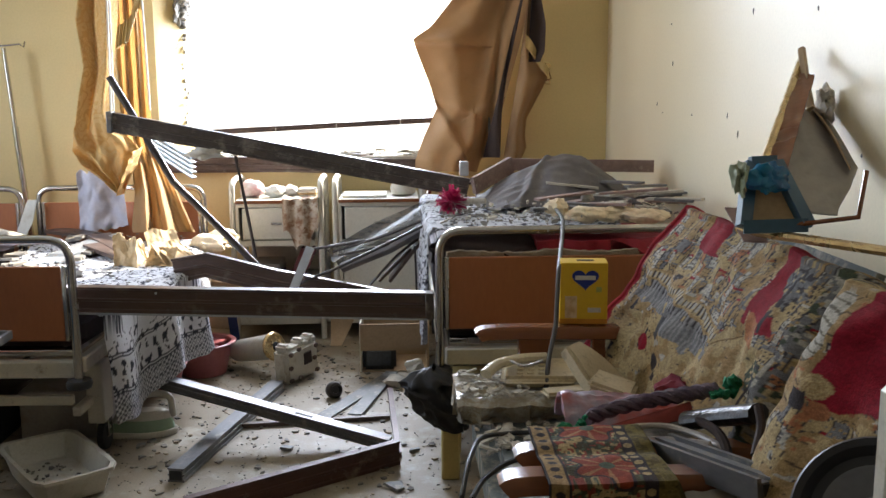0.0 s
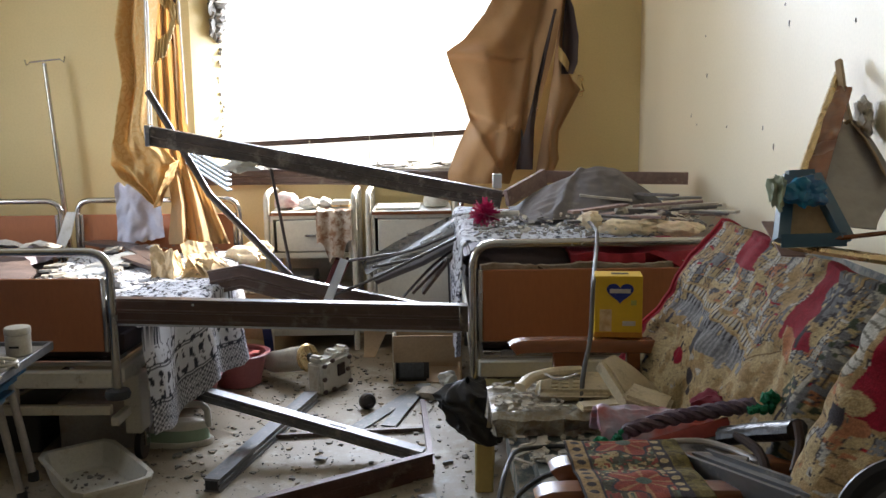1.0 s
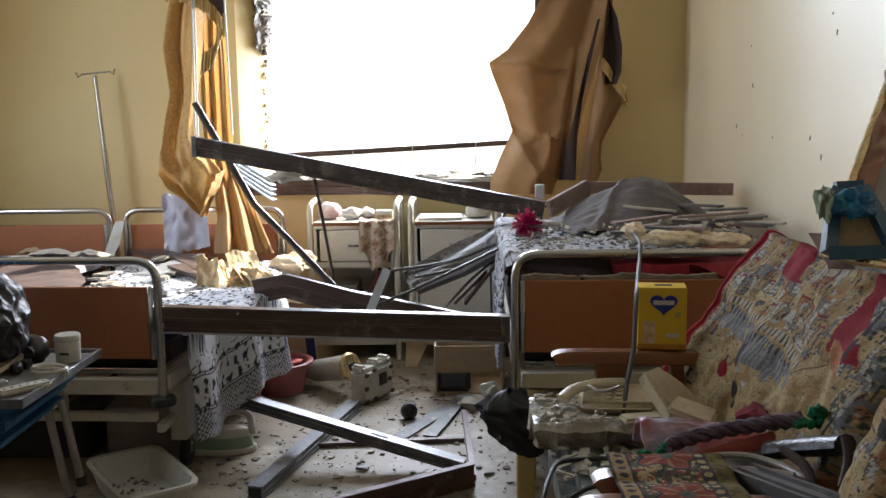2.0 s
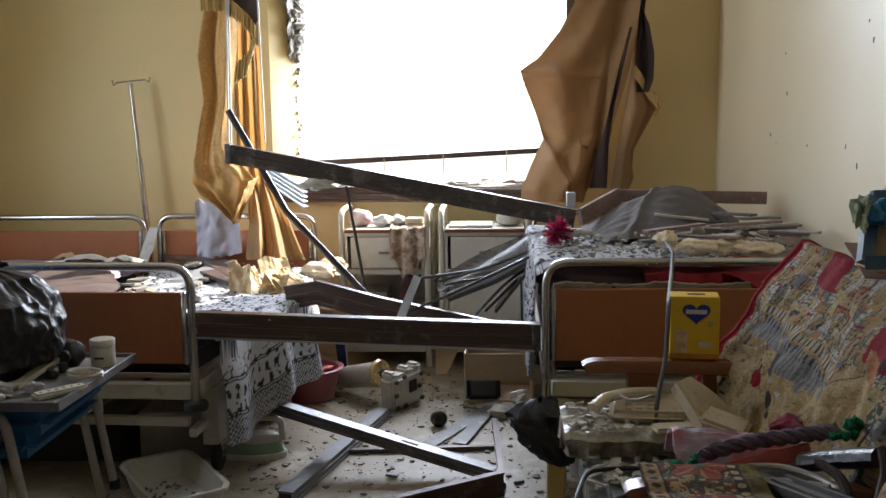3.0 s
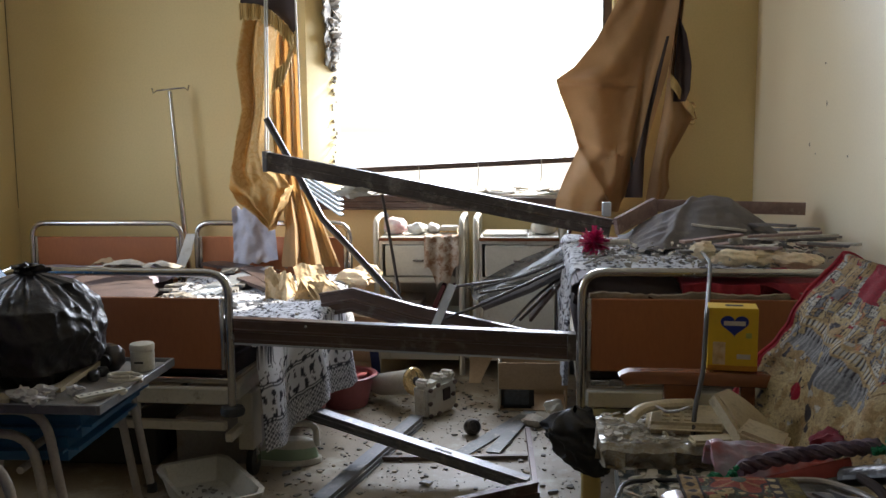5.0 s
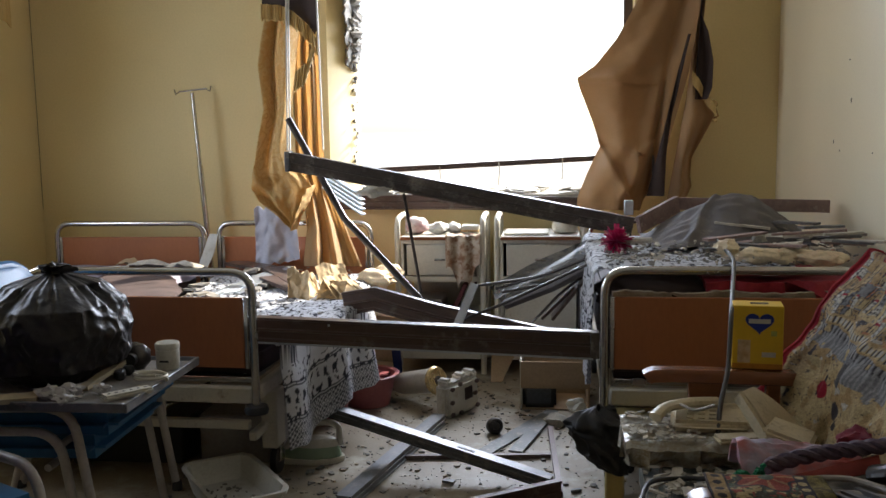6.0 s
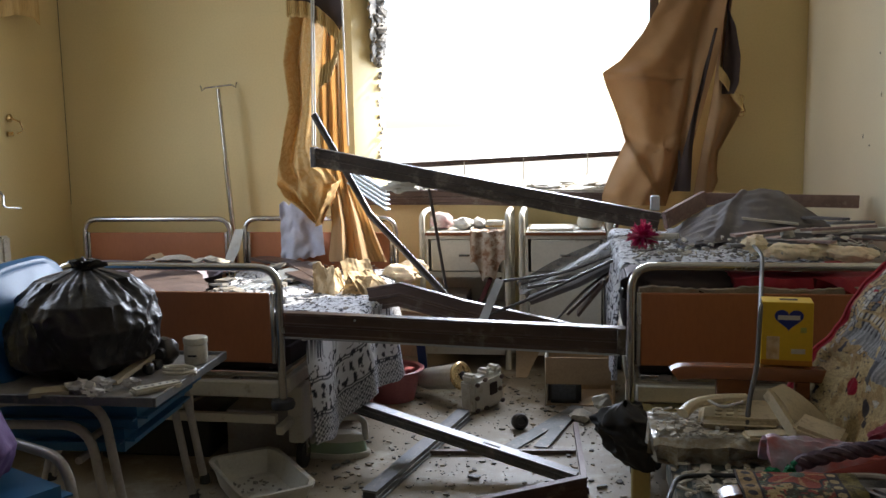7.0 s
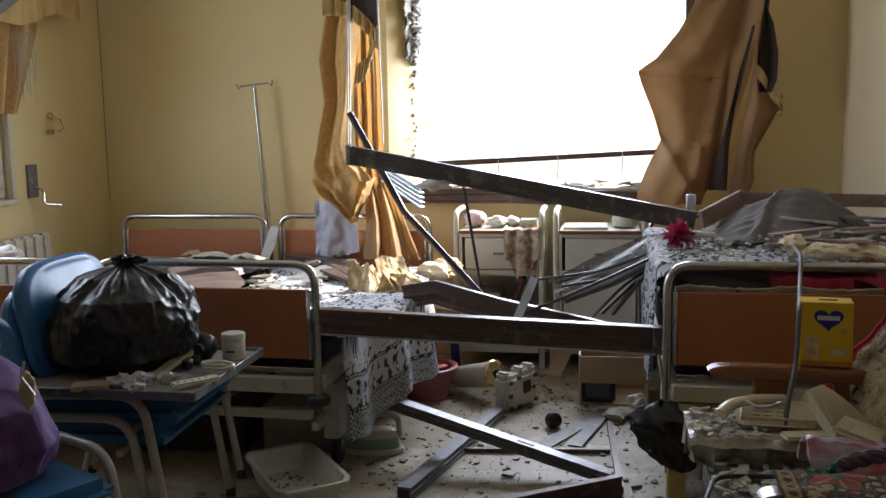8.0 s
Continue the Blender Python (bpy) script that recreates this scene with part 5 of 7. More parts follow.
def throw():
    nu, nv = 430, 250
    r = np.random.RandomState(31)
    RED, SAND, TAN, DARK, GREY, GREEN, WHITE, ORANGE = ((0.29, 0.010, 0.024), (0.50, 0.375, 0.19), (0.40, 0.265, 0.12), (0.055, 0.045, 0.047), (0.20, 0.195, 0.195), (0.075, 0.090, 0.055), (0.50, 0.465, 0.39), (0.42, 0.17, 0.075))

    def clouds(x, y, step, seed):
        q = np.random.RandomState(seed).rand(160, 160)
        i, j = x / step, y / step
        a, b = np.floor(i).astype(int) % 158, np.floor(j).astype(int) % 158
        s, t = i - np.floor(i), j - np.floor(j)
        s, t = s * s * (3 - 2 * s), t * t * (3 - 2 * t)
        return (q[a, b] * (1 - s) + q[a + 1, b] * s) * (1 - t) + (q[a, b + 1] * (1 - s) + q[a + 1, b + 1] * s) * t

    X, Y = np.meshgrid(np.linspace(0, 1.75, nu + 1), np.linspace(0, 0.98, nv + 1), indexing="ij")
    wx = X + 0.018 * (clouds(X, Y, 0.05, 1) - 0.5)
    wy = Y + 0.018 * (clouds(X, Y, 0.05, 2) - 0.5)
    C = np.empty(X.shape + (3,))
    C[:] = SAND
    C[clouds(X, Y, 0.11, 3) > 0.55] = TAN
    low = clouds(X, Y, 0.03, 11)
    C[(low > 0.82)] = WHITE
    C[(low < 0.13)] = DARK
    # ranks of small houses: facades with window grids, roofs and dark joints
    for k in range(620):
        row = r.randint(0, 11)
        hx, hy = r.rand() * 1.75, 0.015 + row * 0.052 + 0.014 * r.rand()
        a, b = 0.010 + 0.015 * r.rand(), 0.020 + 0.014 * r.rand()
        dx, dy = wx - hx, wy - hy
        m = (np.abs(dx) < a) & (np.abs(dy) < b)
        C[m] = (SAND, WHITE, GREY, TAN, WHITE, TAN, ORANGE, SAND, WHITE, WHITE, GREY)[k % 11]
        C[m & (dy < -b + 0.009)] = (GREY, ORANGE, TAN, WHITE, RED)[k % 5] if k % 3 else GREY
        C[m & (np.abs(dx) > a - 0.0028)] = DARK
        win = ((dx / a * 1.6 + 0.25) % 1.0 < 0.42) & ((dy / b * 1.7) % 1.0 < 0.50) & (dy > -b + 0.012)
        C[m & win & (np.abs(dx) < a - 0.004)] = (DARK, GREY, DARK, TAN)[k % 4]
    g = clouds(X, Y, 0.009, 4)
    C[(g > 0.88) & (Y < 0.85)] = DARK
    C[(g < 0.10) & (Y < 0.5)] = GREY

    def tree(tx, ty, tr, col):
        d = np.hypot(X - tx, (Y - ty) * 1.1) + 0.05 * (clouds(X, Y, 0.025, 6) - 0.5)
        m = d < tr
        C[m] = col
        C[m & (clouds(X, Y, 0.012, 7) > 0.62)] = DARK
        C[m & (clouds(X, Y, 0.012, 8) > 0.72)] = SAND
        C[(np.abs(X - tx) < 0.006) & (Y > ty) & (Y < ty + tr * 2.2)] = DARK

    # two stepped friezes with woven fringes below them
    for x0, x1, y0, slope, deep in ((0.05, 0.46, 0.425, 0.06, 0.12), (0.36, 0.72, 0.435, 0.20, 0.15)):
        yb = y0 + slope * (X - x0)
        on = (X > x0) & (X < x1)
        m = on & (np.abs(wy - yb) < 0.026)
        C[m] = SAND
        C[m & ((X * 46) % 1 < 0.5) & (np.abs(wy - yb) < 0.011)] = WHITE
        C[m & ((X * 46 + 0.3) % 1 < 0.3) & (np.abs(wy - yb) < 0.016)] = DARK
        C[m & (np.abs(np.abs(wy - yb) - 0.022) < 0.004)] = TAN
        m = on & (wy - yb > 0.026) & (wy - yb < deep + 0.02 * (low - 0.5))
        C[m] = GREY
        C[m & ((wx * 50 + 0.2 * low) % 1 < 0.45)] = (0.31, 0.30, 0.29)
        C[m & ((wx * 50 + 0.2 * low) % 1 > 0.66) & (wy - yb < 0.05 + 0.03 * low)] = DARK
        C[m & (low > 0.72)] = SAND
    # warm ground with plain shapes below
    m = (wy > 0.60) & (X < 0.62)
    C[m & (clouds(X, Y, 0.05, 9) > 0.35)] = SAND
    C[m & (clouds(X, Y, 0.04, 10) > 0.72)] = TAN
    C[(np.abs(wx - 0.36) < 0.034) & (np.abs(wy - 0.58) < 0.055)] = (0.085, 0.08, 0.085)
    C[np.hypot(wx - 0.37, (wy - 0.52) * 1.4) < 0.026] = GREY
    C[np.hypot(wx - 0.27, (wy - 0.69) * 1.1) < 0.036] = RED
    C[(np.abs(wx - 0.29) < 0.030) & (np.abs(wy - 0.755) < 0.030)] = SAND
    C[np.hypot((wx - 0.42) * 0.8, (wy - 0.71)) < 0.036] = DARK
    # plain sunny field beside the friezes
    m = (wx > 0.70 - 0.3 * (Y - 0.5)) & (wx < 0.93) & (wy > 0.44) & (wy < 0.66)
    C[m] = SAND
    C[m & (clouds(X, Y, 0.03, 16) > 0.62)] = TAN
    C[m & (np.abs((wx - 0.7) * 0.9 + (wy - 0.47) - 0.06) < 0.004)] = (0.22, 0.14, 0.06)
    # red skies, trees, tiles
    C[(np.abs(wx - 0.315 - 0.30 * (Y - 0.20)) < 0.078) & (wy < 0.275 - 0.15 * np.abs(wx - 0.32))] = RED
    C[(wx > 0.745 + 0.10 * (Y - 0.19)) & (wx < 0.85 + 0.40 * (Y - 0.19)) & (wy < 0.40)] = RED
    tree(0.87, 0.21, 0.075, GREY)
    tree(0.875, 0.315, 0.036, TAN)
    m = (np.abs(wx - 0.83 - 0.3 * (Y - 0.40)) < 0.040) & (np.abs(wy - 0.405) < 0.045)
    C[m] = ORANGE
    C[m & (np.abs(wx - 0.83 - 0.3 * (Y - 0.40)) > 0.035)] = SAND
    tree(0.955, 0.52, 0.050, GREEN)
    m = (wx > 0.97) & (wx < 1.13)
    C[m & (clouds(X, Y, 0.018, 12) > 0.45)] = GREY
    C[m & (clouds(X, Y, 0.014, 13) > 0.60)] = WHITE
    C[m & (clouds(X, Y, 0.02, 17) > 0.74)] = GREEN
    # the second back: ochre border, checked tower, red sky with a golden tree
    m = (wx > 1.12) & (clouds(X, Y, 0.06, 24) > 0.42)
    C[m] = TAN
    C[m & ((wy * 17 + 3 * wx + 1.6 * clouds(X, Y, 0.08, 18)) % 1 < 0.10)] = (0.12, 0.08, 0.045)
    C[m & (clouds(X, Y, 0.035, 19) > 0.66)] = SAND
    C[m & (clouds(X, Y, 0.016, 20) > 0.84)] = ORANGE
    m = (wx > 1.238 + 0.03 * np.sin(Y * 7)) & (wy < 0.43 + 0.02 * np.sin(X * 30))
    C[m] = RED
    m = np.hypot((wx - 1.215), (wy - 0.25) * 0.36) < 0.036
    C[m] = WHITE
    C[m & ((wy * 38) % 1 < 0.26)] = (0.17, 0.15, 0.11)
    d = np.hypot(wx - 1.275, wy - 0.40)
    C[(d < 0.034)] = SAND
    C[(d < 0.034) & ((d * 130) % 1 < 0.35)] = TAN
    C[(np.abs(wx - 1.245) < 0.020) & (np.abs(wy - 0.45) < 0.030)] = DARK
    C[np.hypot(wx - 1.29, wy - 0.46) < 0.026] = ORANGE
    C[wx < 0.018] = RED
    fl = clouds(X, Y, 0.010, 15)
    C[(fl > 0.90) & (C[..., 0] > 2.0 * C[..., 2]) & (C[..., 1] > 0.1)] = (0.14, 0.11, 0.08)
    C *= (0.53 + 0.33 * clouds(X, Y, 0.006, 14))[..., None]

    def f(u, v):
        y = 2.79 - 1.75 * u
        gap = math.exp(-((y - 1.715) / 0.045) ** 2)
        s = v * 1.0
        top = 0.995 - 0.05 * gap + 0.008 * nz(y * 9, 1)
        if s < 0.16:
            x, z = 1.03 - s * 0.72, top - 0.10 * (1 - s / 0.16) ** 2 * 1.2
        else:
            k = (s - 0.16) / 0.84
            x = 0.915 - 0.24 * k - 0.05 * k * k
            z = top - 0.012 - 0.50 * k ** 1.02
            x -= 0.035 * math.sin(math.pi * min(1, k * 1.15))
        x += 0.11 * gap - 0.05 * math.exp(-((y - 1.56) / 0.09) ** 2) * min(1, s * 4) - 0.014 * math.sin(y * 21 + v * 4) * v - 0.018 * nz(y * 7, v * 7, 3) - 0.010 * nz(y * 17, v * 13, 5) - 0.012 * math.sin(y * 9 + v * 9) * v
        near = min(1, max(0, (1.715 - y) / 0.10))
        near = near * near * (3 - 2 * near)
        x -= 0.090 * near * (1 - v) ** 2.6 * min(1, 0.35 + s * 3)
        z += 0.022 * near * (1 - v)
        far = max(0, y - 2.62) / 0.17
        x -= 0.05 * far * v
        return (x - 0.035, y + 0.05 * v * far, z)

    o = solo("woven_throw", grid(f, nu, nv, 0.006), painted("woven_village_throw"), (0.8, 2.0, 0.46), "woven throw picturing a red and sand village", "throw")
    weave(o, C)
    edge = [Vector(f(0.0, i / 60)) + Vector((-0.003, 0.004, 0.003)) for i in range(4, 61)]
    part("edging", sweep(bmesh.new(), edge, ring(0.010, 8, 0.006), up=(0, 1, 0)), M_RED, o, "crimson bound edge")

    X, Y = np.meshgrid(np.linspace(0, 0.235, 161), np.linspace(0, 0.50, 301), indexing="ij")
    R = np.empty(X.shape + (3,))
    R[:] = (0.085, 0.075, 0.045)
    n1, n2 = clouds(X, Y, 0.009, 21), clouds(X, Y, 0.007, 22)
    R[n1 > 0.55] = SAND
    R[n2 > 0.70] = (0.30, 0.07, 0.05)
    R[n2 < 0.22] = (0.12, 0.16, 0.11)
    for cy in (0.015, 0.205, 0.40):
        d = np.hypot(X - 0.105, (Y - cy) * 0.9)
        ang = np.arctan2(Y - cy, X - 0.105)
        k = 0.050 + 0.011 * np.cos(ang * 5)
        R[d < k + 0.006] = DARK
        R[d < k] = (0.30, 0.060, 0.03)
        R[(d < k) & (np.cos(ang * 8) > 0.72)] = (0.40, 0.20, 0.09)
        R[d < 0.013] = (0.10, 0.13, 0.09)
    m = (X > 0.172)
    R[m] = (0.20, 0.155, 0.045)
    R[m & (n1 > 0.62)] = (0.12, 0.09, 0.03)
    for a, b in ((0.0, 0.036), (0.150, 0.172)):
        m = (X >= a) & (X < b)
        R[m] = TAN if a == 0 else DARK
        c = (a + b) / 2
        q = ((Y * 34) % 1 - 0.5) / 34
        R[m & (np.hypot(X - c, q) < 0.008)] = DARK if a == 0 else SAND
        R[m & ((X < a + 0.004) | (X > b - 0.004))] = DARK
    R *= (0.6 + 0.35 * clouds(X, Y, 0.005, 23))[..., None]

    def g(u, v):
        x = 0.262 + 0.265 * u
        s = v * 0.50
        y = 1.835 - min(s, 0.26)
        z = 0.672 - max(0, s - 0.26) * 0.9
        mid = math.exp(-((y - 1.705) / 0.028) ** 2)
        z -= 0.008 * mid
        z -= 0.09 * max(0, u - 0.86) / 0.14
        return (x, y - 0.02 * (s > 0.26), z + 0.004 * nz(x * 20, y * 20))

    o = solo("ornate_runner", grid(g, 160, 300, 0.004), painted("woven_floral_runner"), (0.4, 1.7, 0.6), "woven floral runner laid over the chair arms", "runner")
    weave(o, R)


throw()


def on_armchairs():
    r = random.Random(17)
    bx = thing("formula_carton", (0.55, 2.75, 0.665), "yellow milk formula carton with blue heart", "carton")
    m = pose(0.549, 2.716, 0.665, 0, 0, -7)
    part("carton", boxed((-0.070, 0, 0), (0.070, 0.085, 0.185), 0.002, m), M_YELLOWPAPER, bx)
    hm = material("royal_blue_print", (0.010, 0.030, 0.24), None, 0.45, amount=0.1)
    bm = bmesh.new()
    pts = []
    for i in range(40):
        a = 2 * math.pi * i / 40
        pts.append((0.0026 * 16 * math.sin(a) ** 3 * 0.95, 0.0026 * (13 * math.cos(a) - 5 * math.cos(2 * a) - 2 * math.cos(3 * a) - math.cos(4 * a)) * 0.82))
    bm.faces.new([bm.verts.new(m @ Vector((x + 0.004, -0.0012, 0.137 + y))) for x, y in pts])
    part("blue_heart", bm, hm, bx, "blue heart emblem")
    part("word_bar", boxed((-0.026, -0.0022, 0.134), (0.034, -0.0016, 0.147), 0, m), M_WHITE, bx, "white printed word bar")
    part("print_patch", boxed((-0.055, -0.0014, 0.018), (-0.020, -0.0010, 0.085), 0, m), material("pale_orange_print", (0.62, 0.38, 0.16), (0.66, 0.55, 0.36), 0.5, scale=30), bx)
    part("print_patch", boxed((0.012, -0.0014, 0.036), (0.050, -0.0010, 0.050), 0, m), M_WHITE, bx)
    part("print_patch", boxed((0.036, -0.0014, 0.098), (0.052, -0.0010, 0.113), 0, m), material("pale_green_print", (0.45, 0.48, 0.10), None, 0.5), bx)
    part("lid_slot", boxed((-0.02, 0.03, 0.1855), (0.03, 0.05, 0.1865), 0, m), M_LINING, bx)
    part("orange_band", boxed((-0.0702, -0.0012, 0.001), (0.0702, -0.0008, 0.016), 0, m), material("orange_print", (0.62, 0.26, 0.02), None, 0.5), bx)

    def slab(u, v):
        return (0.155 + 0.50 * u, 2.42 + 0.26 * v + 0.010 * nz(u * 9, 5) * max(0, 1 - v * 3), 0.530 + 0.012 * nz(u * 9, v * 7, 3) + 0.003 * nz(u * 25, v * 25) - 0.014 * (max(0, 0.14 - v) / 0.14) ** 2)

    film = material("clear_grey_plastic_film", (0.54, 0.53, 0.48), (0.42, 0.39, 0.33), 0.28, scale=16, fine=60, amount=0.4, bump=0.5, dirt=(0.34, 0.29, 0.21), dirt_at=0.5)
    solo("wrapped_slab", grid(slab, 70, 40, 0.068), film, (0.4, 2.55, 0.46), "dusty bundle wrapped in clear plastic film", "bundle")
    aged = material("aged_cream_plastic", (0.60, 0.51, 0.34), (0.52, 0.43, 0.27), 0.45, scale=9, fine=120, amount=0.3, bump=0.05, dirt=(0.30, 0.24, 0.16), dirt_at=0.62)
    ph = thing("telephone", (0.42, 2.55, 0.53), "cream push-button telephone dusted with debris", "telephone")
    o = Vector((0.397, 2.586, 0.540))
    m2 = Matrix.Translation(o) @ Euler((radians(6), radians(-2), radians(-10))).to_matrix().to_4x4()
    bm = boxed((-0.105, -0.075, 0), (0.115, 0.085, 0.034), 0.016, m2, 3)
    part("base", bm, aged, ph)
    hs = bmesh.new()
    sweep(hs, bend([(0.240, 2.520, 0.577), (0.273, 2.560, 0.594), (0.342, 2.600, 0.597), (0.423, 2.620, 0.593)], 0.04), ring(0.019, 10, 0.014))
    part("handset", hs, aged, ph)
    part("cord", tube([(0.313, 2.560, 0.603), (0.347, 2.520, 0.595), (0.401, 2.540, 0.607)], 0.004, 6, corner=0.03), M_CHAIRTUBE, ph)
    for i in range(3):
        for j in range(4):
            part("key", boxed((-0.06 + 0.03 * i, -0.05 + 0.028 * j, 0.034), (-0.04 + 0.03 * i, -0.032 + 0.028 * j, 0.039), 0.002, m2), aged, ph)
    cr = thing("cream_plastic_cradle", (0.60, 2.45, 0.53), "broken cream plastic housing lying upturned", "housing")
    q = [Vector(v) for v in ((0.446, 2.440, 0.664), (0.488, 2.500, 0.662), (0.626, 2.500, 0.542), (0.502, 2.360, 0.575))]
    part("flap", grid(lambda u, v: q[0].lerp(q[1], u).lerp(q[3].lerp(q[2], u), v) + Vector((0, 0, 0.012 * math.sin(math.pi * v))), 12, 16, 0.014), aged, cr)
    part("rib", profile(q[0], q[3], 0.016, 0.03), aged, cr)
    part("shell", boxed((-0.06, -0.05, 0), (0.06, 0.05, 0.022), 0.009, Matrix.Translation((0.557, 2.360, 0.580)) @ Euler((0.1, 0.25, -0.4)).to_matrix().to_4x4(), 2), aged, cr)
    solo("cream_plate", boxed((-0.06, -0.03, 0), (0.06, 0.03, 0.016), 0.007, Matrix.Translation((0.448, 2.456, 0.535)) @ Euler((0, 0, 0.2)).to_matrix().to_4x4(), 2), aged, (0.448, 2.456, 0.535), "broken cream plastic plate on the bundle", "plate")
    hose = thing("grey_drip_pole", (0.40, 3.0, 0.53), "bent grey tube hooked over the bed rail", "tube")
    part("tube", sweep(bmesh.new(), bend([(0.577, 3.620, 0.937), (0.591, 3.320, 0.898), (0.567, 3.200, 0.853), (0.463, 2.660, 0.840), (0.451, 2.620, 0.683), (0.418, 2.550, 0.604), (0.405, 2.500, 0.512)], 0.04), ring(0.0068, 8)), M_HOSE, hose)
    # heap on the seat
    solo("dark_clothes", lump((0.58, 2.03, 0.53), (0.20, 0.16, 0.085), 6, 4, 0.35, flat=0.2), material("dusty_dark_clothes", (0.10, 0.095, 0.09), (0.20, 0.17, 0.13), 0.9, scale=10, fine=160, amount=0.5, bump=0.5), (0.5, 2.08, 0.45), "dusty dark clothes heaped on the seat", "clothes")
    bg = grid(lambda u, v: (0.375 + 0.34 * u, 2.10 + 0.17 * (v - 0.5) + 0.04 * u, 0.585 + 0.075 * math.sin(math.pi * v) ** 0.7 * (1 - 0.5 * u) + 0.012 * nz(u * 9, v * 9, 4)), 40, 24, 0.01)
    solo("shopping_bag", bg, material("lilac_red_plastic_bag", (0.34, 0.32, 0.42), (0.42, 0.08, 0.07), 0.45, scale=14, fine=60, amount=0.4, bump=0.4), (0.5, 2.1, 0.6), "crumpled lilac and red plastic bag", "bag", "bags")
    rp = thing("braided_rope", (0.55, 1.98, 0.64), "purple braided rope with green wool tassels", "rope")
    p = [Vector(q) for q in ((0.401, 1.900, 0.670), (0.472, 1.920, 0.686), (0.570, 1.920, 0.704), (0.679, 1.900, 0.726))]
    path = bend(p, 0.05)
    fine = []
    for a, b in zip(path, path[1:]):
        k = max(1, int((b - a).length / 0.004))
        fine += [a.lerp(b, i / k) for i in range(k)]
    bm = bmesh.new()
    for ph0 in (0, 2.1, 4.2):
        pts = []
        for i, q in enumerate(fine):
            a = i * 0.36 + ph0
            pts.append(q + Vector((0, math.cos(a), math.sin(a))) * 0.009)
        sweep(bm, pts, ring(0.009, 6))
    part("braid", bm, material("purple_grey_yarn", (0.09, 0.055, 0.085), (0.16, 0.12, 0.15), 0.95, scale=30, fine=150, amount=0.5, bump=0.6), rp)
    for q, k in (((0.360, 1.900, 0.638), 1.0), ((0.402, 1.930, 0.651), 0.6), ((0.699, 1.880, 0.734), 1.0), ((0.672, 1.880, 0.723), 0.6)):
        bm = bmesh.new()
        for i in range(9):
            o = Vector(q) + Vector((r.gauss(0, 0.010), r.gauss(0, 0.010), r.gauss(0, 0.008))) * k
            lump(o, (0.012 * k, 0.012 * k, 0.012 * k), i * 3.1, 2, 0.6, bm)
        part("tassel", bm, M_GREEN, rp, "green wool tassel")
    red = grid(lambda u, v: Vector((0.382, 1.860, 0.640)).lerp(Vector((0.620, 1.900, 0.673)), u) + Vector((0, 0.05 * v - 0.02, 0.018 * math.sin(math.pi * v) * (0.4 + u))), 30, 10, 0.006)
    solo("red_cloth", red, material("rust_red_cloth", (0.28, 0.045, 0.035), None, 0.85, scale=9, amount=0.3), (0.5, 1.9, 0.64), "rust red cloth strap under a rope", "cloth")
    solo("red_cloth", lump((0.665, 2.150, 0.647), (0.05, 0.04, 0.03), 12, 3, 0.6), material("maroon_cloth", (0.20, 0.012, 0.03), None, 0.85), (0.665, 2.150, 0.632), "maroon cloth scrap on the chair", "cloth")
    cb = thing("grey_cable", (0.5, 1.83, 0.68), "thick grey cable lying in a loop", "cable")
    part("cable", tube([(0.637, 1.720, 0.662), (0.607, 1.800, 0.665), (0.554, 1.860, 0.664), (0.485, 1.870, 0.659), (0.449, 1.840, 0.654), (0.470, 1.810, 0.650), (0.537, 1.800, 0.657), (0.610, 1.740, 0.667)], 0.007, 8, corner=0.05), M_CHAIRTUBE, cb)
    um = thing("black_umbrella", (0.7, 1.95, 0.66), "black folded umbrella with a dark strap", "umbrella")
    part("canopy", sweep(bmesh.new(), [(0.596, 1.860, 0.672), (0.652, 1.800, 0.702), (0.687, 1.700, 0.743)], ring(0.026, 10, 0.02)), M_BAG, um)
    part("strap", tube([(0.612, 1.820, 0.690), (0.637, 1.740, 0.683), (0.628, 1.660, 0.630)], 0.010, 8, corner=0.04), M_LINING, um)
    part("handle", tube([(0.682, 1.690, 0.761), (0.679, 1.660, 0.730), (0.653, 1.620, 0.691)], 0.009, 8, corner=0.04), M_LINING, um)
    ch = thing("aluminium_channel", (0.6, 1.66, 0.67), "grey aluminium channel lying across the chair arms", "channel")
    a, b = Vector((0.521, 1.790, 0.646)), Vector((0.639, 1.500, 0.681))
    prof_u = [(-0.030, -0.020), (0.030, -0.020), (0.030, 0.020), (0.022, 0.020), (0.022, 0.012), (0.006, 0.012), (0.006, 0.018), (-0.006, 0.018), (-0.006, 0.012), (-0.022, 0.012), (-0.022, 0.020), (-0.030, 0.020)]
    part("channel", sweep(bmesh.new(), [a, b], [(q * 1.15, w * 1.1) for q, w in prof_u]), M_ALU, ch)
    part("end_face", profile(b, b + (b - a).normalized() * 0.003, 0.044, 0.020), M_BLACK, ch)
    wc = grid(lambda u, v: (0.45 + 0.18 * u, 1.60 - 0.22 * v, 0.630 - 0.10 * v + 0.01 * nz(u * 5, v * 5)), 20, 20, 0.006)
    solo("pale_cloth", wc, material("dusty_pale_cloth", (0.36, 0.33, 0.28), None, 0.9, amount=0.3), (0.5, 1.5, 0.55), "dusty pale cloth hanging over the chair", "cloth")
    pan = thing("dark_round_pan", (0.88, 1.35, 0.5), "dark grey round pan propped on the armchair", "pan")
    mm = Matrix.Translation((0.667, 1.200, 0.760)) @ Vector((-0.45, -0.72, 0.52)).to_track_quat("Z", "Y").to_matrix().to_4x4()
